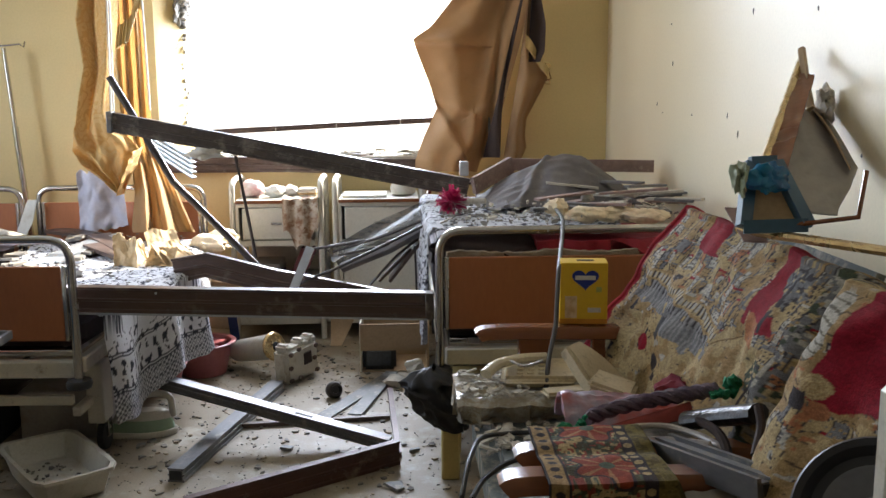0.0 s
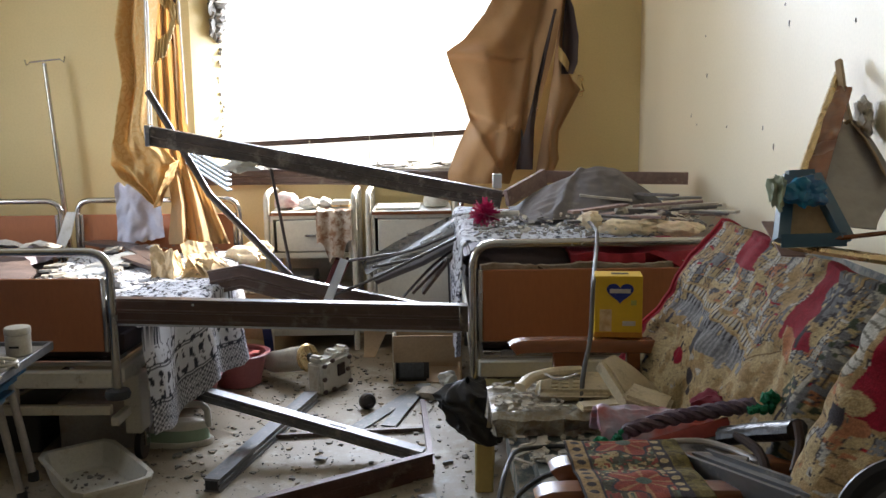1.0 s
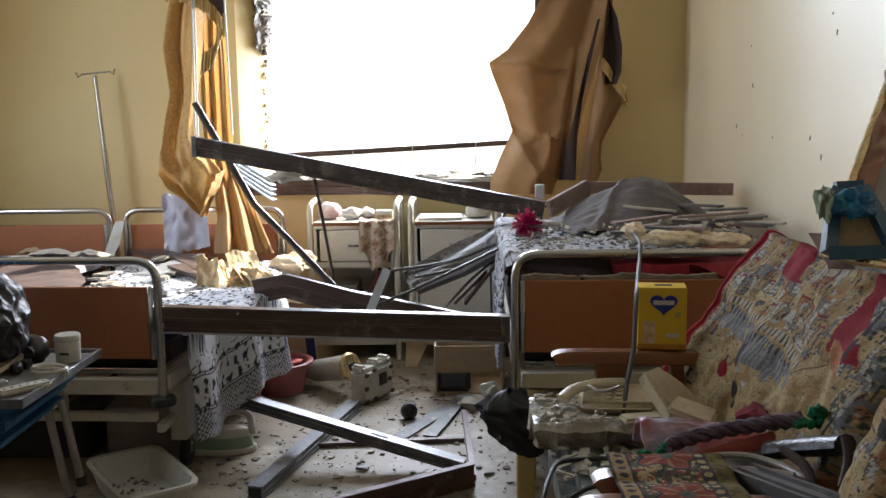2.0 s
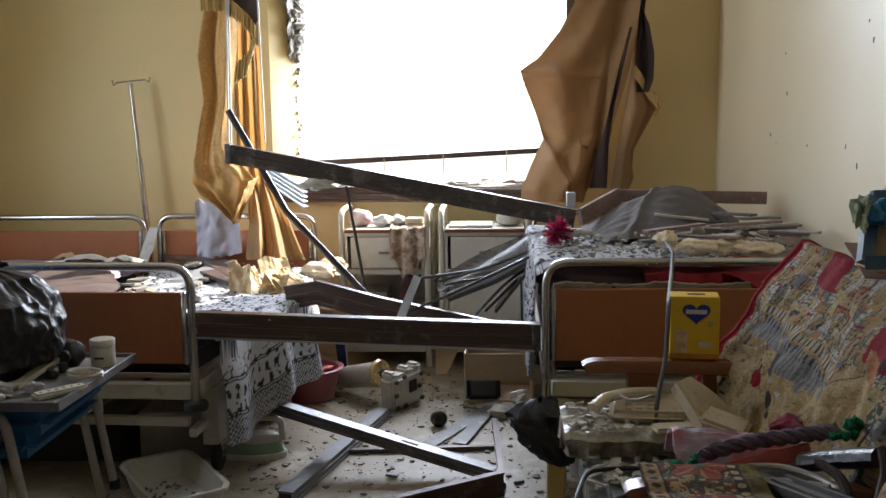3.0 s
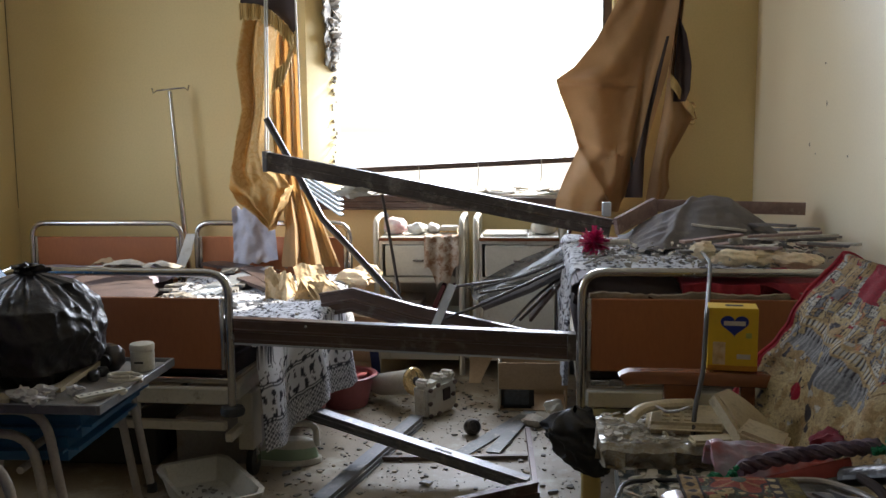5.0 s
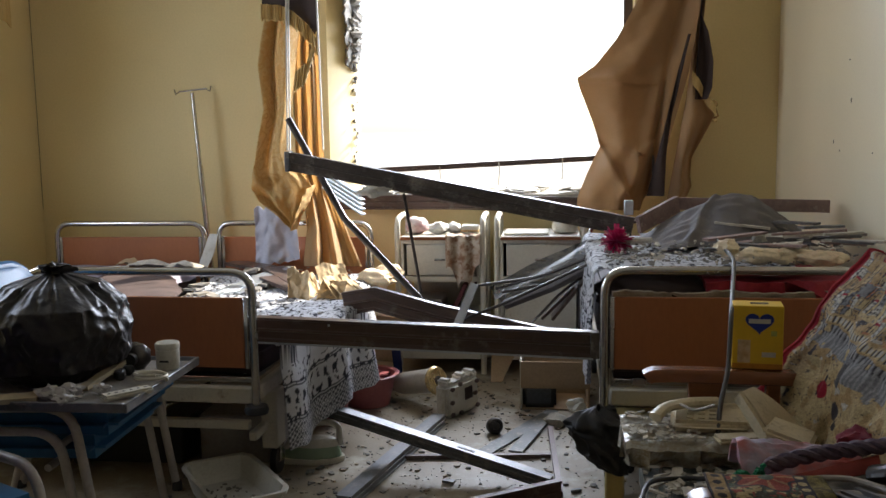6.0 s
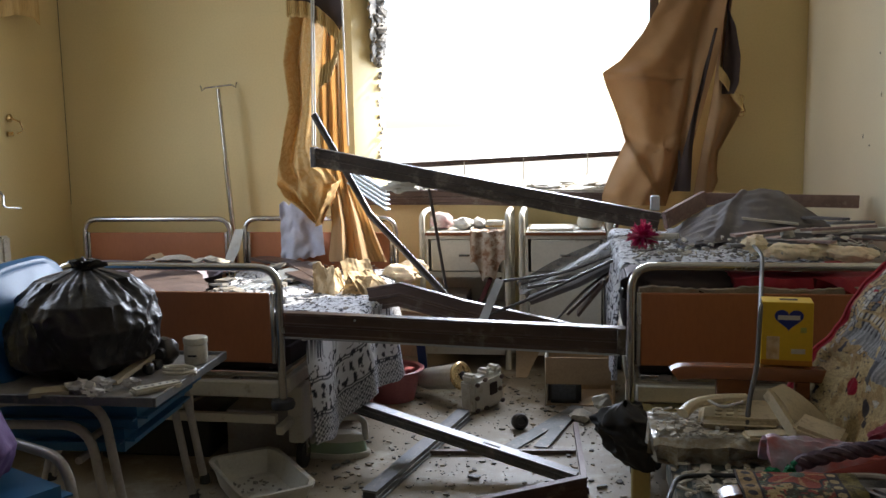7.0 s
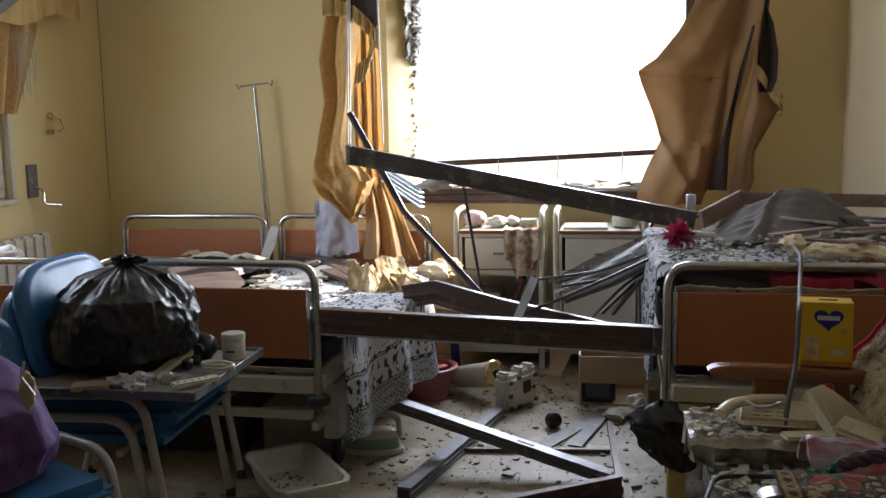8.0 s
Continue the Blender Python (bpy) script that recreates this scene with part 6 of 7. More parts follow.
    part("pan", lathe([(0.004, -0.02), (0.09, -0.02), (0.116, 0.0), (0.120, 0.012), (0.116, 0.020), (0.106, 0.018), (0.094, 0.004), (0.004, 0.002)], 48, m=mm), material("black_pan_enamel", (0.022, 0.022, 0.024), None, 0.4, amount=0.3), pan)
    part("disc", lathe([(0.002, 0.003), (0.078, 0.003), (0.080, 0.009), (0.074, 0.012), (0.036, 0.012), (0.032, 0.024), (0.002, 0.025)], 40, m=mm), material("grey_disc", (0.10, 0.10, 0.11), None, 0.4, amount=0.3), pan, "grey inner disc")
    up = thing("white_post", (0.58, 1.08, 0.46), "white painted upright beside the armchair", "post")
    part("post", boxed((0.628, 1.12, 0.46), (0.668, 1.16, 0.978), 0.008), M_WHITE, up)
    bm = bmesh.new()
    for _ in range(160):
        shard(bm, (r.uniform(0.20, 0.62), r.uniform(2.2, 2.42), 0.462 + r.random() * 0.01), r.uniform(0.006, 0.03), 0.005, r, 0.3)
    for _ in range(110):
        shard(bm, (r.uniform(0.17, 0.36), r.uniform(2.43, 2.67), 0.538 + r.random() * 0.008), r.uniform(0.005, 0.02), 0.005, r, 0.3)
    solo("seat_debris", bm, M_PLASTER, (0.4, 2.3, 0.46), "plaster flakes scattered over the chair seat", "debris", kind="stuff")
    ck = thing("black_cable", (0.2, 2.0, 0.3), "black cable hanging down from the chair", "cable")
    part("cable", tube([(0.406, 2.300, 0.490), (0.280, 2.350, 0.469), (0.197, 2.250, 0.499), (0.156, 2.050, 0.516), (0.134, 1.950, 0.476)], 0.006, 8, corner=0.06), M_BLACK, ck)
    ck = thing("black_cable", (0.2, 1.9, 0.3), "black cable hanging down from the chair", "cable")
    part("cable", tube([(0.300, 1.900, 0.593), (0.229, 1.920, 0.567), (0.175, 1.880, 0.548), (0.146, 1.820, 0.531)], 0.006, 8, corner=0.06), M_BLACK, ck)


M_HOSE = material("dusty_grey_tube", (0.115, 0.105, 0.10), None, 0.55, 0.2, scale=14, amount=0.3)
on_armchairs()


def broken_picture():
    p = thing("broken_picture_frame", (0.85, 2.1, 1.0), "broken gilded picture frame leaning against the wall", "picture frame")
    A, T = Vector((0.801, 2.158, 1.030)), Vector((1.190, 2.777, 1.435))
    Bp = Vector((0.986, 1.842, 1.030))
    Bp = A + (Bp - A) * 1.25
    sh = [(-0.011, -0.007), (0.011, -0.007), (0.011, 0.003), (0.004, 0.008), (-0.011, 0.004)]
    part("left_bar", sweep(bmesh.new(), [A, T], sh, up=(-1, -0.4, 0.3)), M_BRASS, p)
    part("bottom_bar", sweep(bmesh.new(), [A, Bp], sh, up=(-0.3, -0.4, 1)), M_BRASS, p)
    part("top_stub", sweep(bmesh.new(), [T + Vector((0, 0.0, 0.03)), Vector((1.160, 2.659, 1.353)), Vector((1.150, 2.599, 1.296))], sh, up=(-1, -0.4, 0.3)), M_CARD, p)
    C = Vector((1.190, 2.422, 1.146))
    D = Vector((1.060, 2.251, 1.045))
    S = Vector((1.200, 2.699, 1.310))
    off = Vector((0.012, 0.004, 0))

    def board(u, v):
        l_ = (A + (T - A) * 0.10).lerp(A + (T - A) * 0.62, v)
        r_ = D.lerp(C, min(1, v * 1.5)) if v < 0.67 else C.lerp(S, (v - 0.67) * 3)
        q = l_.lerp(r_, u)
        return q + off * 2 + Vector((0.012 * nz(u * 4, v * 4), 0.01 * nz(u * 5, v * 5, 3), 0))

    part("backing_board", grid(board, 24, 24, 0.004), material("grey_backing_board", (0.40, 0.37, 0.33), (0.32, 0.29, 0.26), 0.8, scale=4, amount=0.2), p)

    def strip(u, v):
        return (A + (T - A) * 0.25).lerp(A + (T - A) * 0.92, v) + Vector((0.045 * u * (1 - 0.3 * v), -0.055 * u, -0.012 * u + 0.01 * nz(v * 9, u * 3))) - off * 0.2

    part("torn_mount", grid(strip, 8, 30, 0.004), M_WOOD, p, "torn brown mount")

    def flap(u, v):
        return Vector((1.200, 2.698, 1.302)).lerp(C, v) + Vector((-0.03 * u, -0.06 * u, 0.02 * u * math.sin(v * 3)))

    part("torn_flap", grid(flap, 8, 16, 0.004), M_CARD, p, "curled cardboard flap")
    part("white_tear", lump((1.200, 2.619, 1.311), (0.016, 0.05, 0.045), 5, 3, 0.8), M_PLASTER, p)
    part("white_tear", lump((1.080, 2.615, 1.210), (0.014, 0.02, 0.045), 15, 3, 0.8), M_PLASTER, p)
    part("stick", tube([(0.876, 2.050, 1.053), (0.997, 1.980, 1.079), (1.028, 2.020, 1.175)], 0.006, 6), M_WOOD, p)
    f = thing("blue_photo_frame", (0.879, 2.151, 1.030), "small blue frame wrapped in glossy cellophane", "photo frame")
    F = [Vector(q) for q in ((0.783, 2.080, 1.046), (0.822, 2.160, 1.183), (0.882, 2.160, 1.185), (0.913, 2.040, 1.054))]
    for a, b in zip(F, F[1:] + F[:1]):
        part("bar", sweep(bmesh.new(), [a, b], bar_outline(0.03, 0.022), up=(0.2, -1, 0.2)), material("blue_grey_lacquer", (0.05, 0.12, 0.19), None, 0.35, amount=0.2), f)
    part("card", grid(lambda u, v: F[0].lerp(F[3], u).lerp(F[1].lerp(F[2], u), v) + Vector((0, 0.008, 0)), 6, 6, 0.004), M_CARD, f)
    part("cellophane", lump((0.833, 2.090, 1.153), (0.042, 0.028, 0.034), 33, 4, 0.55), material("blue_cellophane", (0.01, 0.10, 0.26), (0.015, 0.20, 0.36), 0.12, scale=24, amount=0.3, bump=0.8), f, "glossy blue cellophane")
    part("ribbon", lump((0.766, 2.070, 1.156), (0.014, 0.02, 0.035), 21, 3, 0.9), material("clear_green_ribbon", (0.36, 0.42, 0.30), None, 0.12, scale=24, amount=0.4, bump=0.6), f)
    sc = grid(lambda u, v: Vector((0.798, 2.250, 1.066)).lerp(Vector((0.792, 2.100, 1.008)), v) + Vector((0.05 * u, -0.02 * u, 0.0)), 6, 8, 0.004)
    solo("cardboard_scrap", sc, M_BROWNPINK, (0.803, 2.200, 1.021), "grey cardboard scrap on the throw", "cardboard")


broken_picture()


def wall_pocks():
    bm = bmesh.new()
    r = random.Random(77)
    for _ in range(26):
        y, z = r.uniform(2.0, 4.8), r.uniform(1.15, 2.1)
        lump((XR - 0.0005, y, z), (0.003, r.uniform(0.003, 0.006), r.uniform(0.004, 0.013)), r.random() * 60, 1, 0.7, bm)
    solo("wall_pocks", bm, M_DEBRIS, (XR, 3.4, 1.6), "small dark fragment marks on the wall", "mark", kind="structure")


wall_pocks()


# ---- floor between the beds ----
def floor_things():
    r = random.Random(9)
    a = thing("aluminium_profile", (-0.7, 3.75, 0), "grey aluminium window profile lying on the floor", "profile", "floor profiles")
    p, q = Vector((-0.793, 3.188, 0.025)), Vector((-0.561, 4.196, 0.025))
    part("profile", profile(p, q, 0.062, 0.05, 0.005), M_ALU, a)
    part("end_face", profile(p + (p - q).normalized() * 0.002, p, 0.046, 0.034), M_BLACK, a)
    b = thing("aluminium_profile", (-0.5, 3.6, 0), "grey aluminium profile resting across another on the floor", "profile", "floor profiles")
    p, q = Vector((-1.010, 3.700, 0.228)), Vector((-0.044, 3.430, 0.030))
    part("profile", profile(p, q, 0.055, 0.045, 0.005), M_ALU, b)
    mid = p.lerp(q, 0.66)
    d = (q - p).normalized()
    part("slot", profile(mid - d * 0.035 + Vector((0, -0.004, 0.0235)), mid + d * 0.035 + Vector((0, -0.004, 0.0235)), 0.012, 0.002), M_BLACK, b)
    c = thing("brown_frame_corner", (-0.3, 3.2, 0), "brown window frame corner lying on the floor", "window frame")
    part("long_bar", profile((-0.685, 2.855, 0.045), (-0.012, 3.306, 0.045), 0.03, 0.088, 0.005), M_REDBROWN, c)
    part("short_bar", profile((-0.010, 3.355, 0.012), (-0.049, 4.134, 0.012), 0.022, 0.022), M_REDBROWN, c)
    e = thing("thin_bar", (-0.35, 3.8, 0), "thin dark bar lying on the floor", "profile", "floor profiles")
    part("bar", profile((-0.668, 3.716, 0.010), (-0.047, 3.780, 0.010), 0.022, 0.018), M_BROWN, e)
    for s, t, w in (((-0.338, 3.784, 0.006), (-0.051, 4.376, 0.006), 0.07), ((-0.194, 3.813, 0.012), (-0.040, 4.411, 0.012), 0.06)):
        k = thing("flat_strip", (Vector(s) + Vector(t)) / 2, "flat grey metal strip lying on the floor", "strip", "floor strips")
        part("strip", profile(s, t, w, 0.006), M_GREYSTRIP, k)
    for s, rad, sd in (((-0.438, 3.465, 0.004), 0.035, 1), ((-0.023, 3.099, 0.004), 0.06, 2), ((0.052, 3.415, 0.004), 0.03, 3), ((-0.552, 3.124, 0.004), 0.03, 4), ((-1.006, 3.532, 0.004), 0.03, 5), ((-0.279, 3.732, 0.004), 0.02, 6), ((-0.999, 4.487, 0.004), 0.02, 7), ((-0.974, 3.577, 0.004), 0.026, 8)):
        bm = bmesh.new()
        shard(bm, s, rad, 0.008, random.Random(sd), 0.1)
        solo("tile_fragment", bm, M_GREYSTRIP, s, "grey broken tile fragment on the floor", "tile fragment", "tile fragments")
    bm, pl = bmesh.new(), bmesh.new()
    for _ in range(2800):
        x, y = r.uniform(-1.6, 0.35), r.uniform(2.7, 5.0)
        k = r.random() ** 5
        shard(bm if r.random() < 0.75 else pl, (x, y, 0.002), 0.003 + 0.016 * k, 0.002 + 0.004 * k, r, 0.15)
    solo("floor_debris", bm, M_DEBRIS, (-0.5, 4, 0), "dark flakes and grit strewn over the floor", "debris", kind="stuff")
    solo("floor_crumbs", pl, M_FLOORCRUMB, (-0.5, 4, 0), "brown crumbs of plaster strewn over the floor", "debris", kind="stuff")

    # white tub
    t = thing("plastic_tub", (-1.256, 3.383, 0.000), "shallow white plastic tub with crumbs inside", "tub")
    o = Vector((-1.207, 3.206, 0.004))
    m = Matrix.Translation(o) @ Euler((0, 0, radians(37))).to_matrix().to_4x4() @ Matrix.Diagonal((0.84, 1.09, 1.05, 1))
    bm = bmesh.new()
    rings = []
    for w, l_, z in ((0.115, 0.165, 0.012), (0.125, 0.175, 0.016), (0.150, 0.205, 0.095), (0.168, 0.223, 0.097), (0.168, 0.223, 0.087), (0.156, 0.210, 0.084), (0.132, 0.182, 0.006), (0.10, 0.15, 0.004)):
        pts = []
        for i in range(32):
            a_ = 2 * math.pi * (i + 0.5) / 32
            cx, sx = math.cos(a_), math.sin(a_)
            n = 9.0
            kk = (abs(cx) ** n + abs(sx) ** n) ** (-1 / n)
            pts.append(bm.verts.new(m @ Vector((w * cx * kk, l_ * sx * kk, z))))
        rings.append(pts)
    for A, B in zip(rings, rings[1:]):
        for i in range(32):
            bm.faces.new((A[i], A[(i + 1) % 32], B[(i + 1) % 32], B[i]))
    bm.faces.new(rings[0])
    bm.faces.new(list(reversed(rings[-1])))
    part("tub", bm, M_WHITE, t)
    cr = bmesh.new()
    for _ in range(40):
        shard(cr, m @ Vector((r.uniform(-0.09, 0.09), r.uniform(-0.14, 0.14), 0.018)), r.uniform(0.004, 0.014), 0.004, r, 0.2)
    solo("tub_crumbs", cr, M_DEBRIS, o, "dark crumbs lying in the white tub", "debris", kind="stuff")

    # iron
    io = Vector((-1.027, 3.677, 0.000))
    io.z = 0.001
    ir = thing("clothes_iron", io, "white clothes iron with green base and clear handle", "iron")
    mi = Matrix.Translation(io) @ Euler((0, 0, radians(8))).to_matrix().to_4x4() @ Matrix.Scale(1.12, 4)

    def ironrings(levels, bm):
        R = []
        for z, L0, L1, w in levels:
            pts = []
            for i in range(20):
                a_ = 2 * math.pi * i / 20
                x = math.cos(a_)
                L = L1 if x > 0 else L0
                pts.append(bm.verts.new(mi @ Vector((L * x, w * math.sin(a_) * (1 - 0.35 * max(0, -x)), z))))
            R.append(pts)
        for A, B in zip(R, R[1:]):
            for i in range(20):
                bm.faces.new((A[i], A[(i + 1) % 20], B[(i + 1) % 20], B[i]))
        bm.faces.new(R[0])
        bm.faces.new(list(reversed(R[-1])))
        return bm

    part("soleplate", ironrings(((0.0, 0.145, 0.115, 0.058), (0.012, 0.148, 0.118, 0.060), (0.02, 0.145, 0.115, 0.056)), bmesh.new()), M_WHITE, ir)
    part("tank", ironrings(((0.02, 0.13, 0.105, 0.05), (0.045, 0.11, 0.10, 0.046), (0.06, 0.08, 0.09, 0.04)), bmesh.new()), material("pale_green_plastic", (0.28, 0.38, 0.26), None, 0.3, amount=0.1), ir, "pale green water tank")
    part("housing", ironrings(((0.06, 0.10, 0.10, 0.042), (0.08, 0.06, 0.09, 0.036), (0.09, 0.03, 0.07, 0.03)), bmesh.new()), M_WHITE, ir)
    part("handle", tube([mi @ Vector(v) for v in ((-0.10, 0, 0.05), (-0.06, 0, 0.125), (0.03, 0, 0.15), (0.095, 0, 0.14), (0.10, 0, 0.06))], 0.014, 10, corner=0.04, up=(0, 1, 0)), M_WHITE, ir)

    # basins
    def basin(o, s):
        bs = thing("pink_basin", o, "pink plastic wash basin standing on the floor", "basin", "basins")
        part("bowl", lathe([(0.10, 0.0), (0.112, 0.004), (0.145, 0.155), (0.165, 0.16), (0.168, 0.168), (0.160, 0.172), (0.142, 0.168), (0.108, 0.012), (0.01, 0.010)], 36, m=Matrix.Translation(o) @ Matrix.Scale(s, 4)), M_PINK, bs)
        return bs

    basin((-0.955, 4.50, 0.000), 0.95)
    basin((-1.103, 4.245, -0.000), 0.75)
    rag = lump((-0.965, 4.540, 0.125), (0.10, 0.08, 0.035), 14, 3, 0.5)
    solo("red_rag", rag, material("dull_red_rag", (0.22, 0.035, 0.04), None, 0.9), (-0.992, 4.550, 0.123), "dull red rag lying in the basin", "cloth")
    solo("brown_carton", boxed((-0.10, 0, 0), (0.14, 0.16, 0.24), 0.003, pose(-0.98, 4.72, 0.17, 0, 8, 12)), M_CARD, (-0.98, 4.72, 0.17), "brown cardboard carton squeezed beside the cabinet", "carton")
    solo("blue_cloth", grid(lambda u, v: (-0.86 + 0.045 * u, 4.68 + 0.03 * math.sin(v * 5), 0.02 + 0.27 * v), 8, 14, 0.006), material("navy_cloth", (0.012, 0.03, 0.11), None, 0.9), (-0.85, 4.68, 0.0), "dark blue cloth beside the pink basin", "cloth")

    # lamp lying down
    l0, l1 = Vector((-0.827, 4.620, 0.071)), Vector((-0.608, 4.440, 0.142))
    lm = thing("fallen_lamp", (l0 + l1) / 2, "white tubular lamp with brass rim lying down", "lamp")
    dr = (l1 - l0).normalized()
    mm = Matrix.Translation(l0) @ dr.to_track_quat("Z", "Y").to_matrix().to_4x4()
    L = (l1 - l0).length
    part("body", lathe([(0.02, 0), (0.045, 0.012), (0.055, 0.05), (0.062, L - 0.01), (0.06, L)], 24, m=mm), M_WHITE, lm)
    part("rim", lathe([(0.02, L - 0.004), (0.066, L - 0.004), (0.070, L + 0.006), (0.062, L + 0.016), (0.04, L + 0.012), (0.02, L + 0.02)], 24, m=mm), M_BRASS, lm, "brass rim")
    part("cap", lathe([(0.002, L + 0.018), (0.022, L + 0.02), (0.018, L + 0.03), (0.002, L + 0.032)], 16, m=mm), M_BLACK, lm)

    # bolted white block
    bo = Vector((-0.473, 4.368, 0.000))
    bk = thing("bolted_plastic_block", bo, "white moulded plastic block with dark bolts", "block")
    mb = Matrix.Translation(bo) @ Euler((0, radians(-3), radians(56))).to_matrix().to_4x4() @ Matrix.Diagonal((1.04, 1.15, 0.80, 1))
    part("plate", boxed((-0.115, -0.02, 0.004), (0.115, 0.06, 0.215), 0.02, mb, 3), M_WHITE, bk)
    for x in (-0.085, 0.02, 0.088):
        part("lug", boxed((x - 0.022, -0.015, 0.195), (x + 0.022, 0.05, 0.245), 0.012, mb, 2), M_WHITE, bk)
    part("socket", boxed((0.0, -0.026, 0.09), (0.055, -0.019, 0.165), 0.004, mb), M_LINING, bk, "dark square socket")
    for x, z in ((-0.09, 0.03), (-0.09, 0.105), (-0.085, 0.185), (0.09, 0.03), (0.09, 0.18), (-0.03, 0.2), (0.075, 0.11), (-0.03, 0.025)):
        part("bolt", lathe([(0.001, 0.018), (0.013, 0.019), (0.014, 0.026), (0.006, 0.031)], 12, m=mb @ pose(x, 0, z, 90, 0, 0)), M_BROWN, bk)

    # roller
    ro = Vector((-0.296, 4.078, 0.036))
    rl = thing("dark_roller", ro, "dark round roller lying on the floor", "roller")
    part("drum", lathe([(0.012, -0.03), (0.034, -0.027), (0.038, -0.01), (0.037, 0.012), (0.03, 0.028), (0.02, 0.03), (0.018, 0.022), (0.004, 0.022)], 20, m=Matrix.Translation(ro) @ Euler((radians(70), 0, radians(20))).to_matrix().to_4x4()), M_DARKSTEEL, rl)

    # floor carton with a dark set inside
    cx = thing("open_carton", (-0.03, 4.55, 0), "open cardboard carton holding a small black set", "carton")
    z1 = Vector((-0.183, 4.440, 0.254)).z
    part("back", boxed((-0.185, 4.72, 0), (0.13, 4.73, z1 - 0.02)), M_CARD, cx)
    part("side", boxed((-0.195, 4.44, 0), (-0.186, 4.73, z1 - 0.01)), M_CREAM, cx)
    part("side", boxed((0.131, 4.44, 0), (0.140, 4.73, z1 - 0.02)), M_CARD, cx)
    part("front_flap", boxed((-0.19, -0.006, 0), (0.135, 0.0, 0.135), 0, pose(0, 4.435, z1 - 0.14, 6, 0, 0)), M_CARD, cx)
    part("bottom", boxed((-0.186, 4.445, 0.002), (0.131, 4.72, 0.008)), M_CARD, cx)
    st = thing("small_black_set", (-0.11, 4.5, 0.009), "small black set with a grey screen", "set")
    part("case", boxed((-0.18, 4.455, 0.009), (-0.02, 4.60, 0.118), 0.012, None, 2), M_BLACK, st)
    part("screen", boxed((-0.165, 4.450, 0.03), (-0.045, 4.456, 0.105), 0.003), material("grey_dusty_glass", (0.10, 0.11, 0.12), None, 0.2), st, "dusty grey screen")
    cu = grid(lambda u, v: Vector((-0.348, 4.620, 0.090)) + Vector((0.14 * u * (0.4 + 0.6 * v), 0.06 * math.sin(v * 2.6), 0.16 * v - 0.0)), 10, 14, 0.004)
    solo("curled_card", cu, M_CARD, (-0.307, 4.620, 0.071), "curled brown cardboard sheet beside the cabinet", "cardboard")
    solo("white_paper", lump((0.063, 3.850, 0.207), (0.04, 0.03, 0.03), 2, 3, 0.6), M_WHITE, (0.063, 3.850, 0.177), "crumpled white paper beside the bed", "paper", "paper bundles")
    solo("plaster_chunk", lump((-0.023, 4.224, 0.020), (0.05, 0.045, 0.03), 61, 2, 0.7), M_PLASTER, (-0.024, 4.252, -0.000), "broken plaster chunk on the floor", "plaster", "plaster chunks")

    # stool and black bag under the bed's foot
    so = Vector((0.176, 3.153, 0.000))
    sl = thing("yellow_stool", so, "yellow plastic stool under a black bag", "stool")
    for dx, dy in ((0, 0), (0.24, 0.02), (0.02, 0.24), (0.26, 0.26)):
        part("leg", boxed((so.x + dx - 0.034, so.y + dy - 0.015, 0), (so.x + dx + 0.030, so.y + dy + 0.015, 0.30), 0.006), M_YELLOWPLASTIC, sl)
    part("seat", boxed((so.x - 0.04, so.y - 0.03, 0.30), (so.x + 0.30, so.y + 0.28, 0.33), 0.012, None, 2), M_YELLOWPLASTIC, sl)
    o0 = Vector((0.108, 3.060, 0.361))

    def sack(u, v):
        a_ = 2 * math.pi * u
        ca, sa = math.cos(a_), math.sin(a_)
        rad = lerp([(0, 0.01), (0.06, 0.055), (0.25, 0.082), (0.55, 0.108), (0.8, 0.098), (0.93, 0.06), (1, 0.015)], v)
        rad *= 1 + 0.14 * nz(ca * 1.5, sa * 1.5, v * 3) + 0.07 * math.sin(a_ * 7 + 4 * nz(ca, sa, v * 2)) * v
        rad -= 0.03 * abs(nz(ca * 2.5 + v * 2, sa * 2.5, v * 5)) * min(1, rad * 15)
        return o0 + Vector((rad * ca * 1.1 + 0.075 * (1 - v) ** 1.4, rad * sa * 0.8, -0.150 + 0.225 * v + 0.02 * nz(ca, sa, v * 4)))

    bl = grid(sack, 72, 48)
    solo("black_bag", bl, M_SACK, (0.122, 3.000, 0.263), "black plastic bag slumped over the stool", "bag", "bags")
    # dark things under the left bed
    solo("metal_drawer", boxed((-1.50, 3.64, 0.0), (-1.20, 3.95, 0.20), 0.006), M_PALESTEEL, (-1.35, 3.8, 0), "grey metal drawer box under the bed", "box")
    solo("dark_crate", boxed((-1.98, 3.60, 0.0), (-1.56, 3.96, 0.17), 0.008), M_BLACK, (-1.8, 3.75, 0), "dark crate pushed under the bed", "crate")


M_PALESTEEL = material("dusty_galvanised_sheet", (0.40, 0.38, 0.38), (0.30, 0.28, 0.28), 0.4, 0.5, scale=4, fine=90, amount=0.3, dirt=(0.30, 0.26, 0.22), dirt_at=0.62)
M_REDBROWN = material("red_brown_frame", (0.12, 0.055, 0.040), (0.085, 0.040, 0.030), 0.45, 0.1, scale=5, fine=80, amount=0.4, bump=0.08, dirt=(0.25, 0.19, 0.14), dirt_at=0.66)
M_GREYSTRIP = material("grey_strip", (0.17, 0.17, 0.165), (0.13, 0.13, 0.125), 0.55, 0.2, scale=8, amount=0.3, dirt=(0.34, 0.31, 0.25), dirt_at=0.6)
M_FLOORCRUMB = material("brown_floor_crumbs", (0.30, 0.23, 0.15), (0.44, 0.38, 0.29), 0.9, scale=20, amount=0.4, bump=0.3)
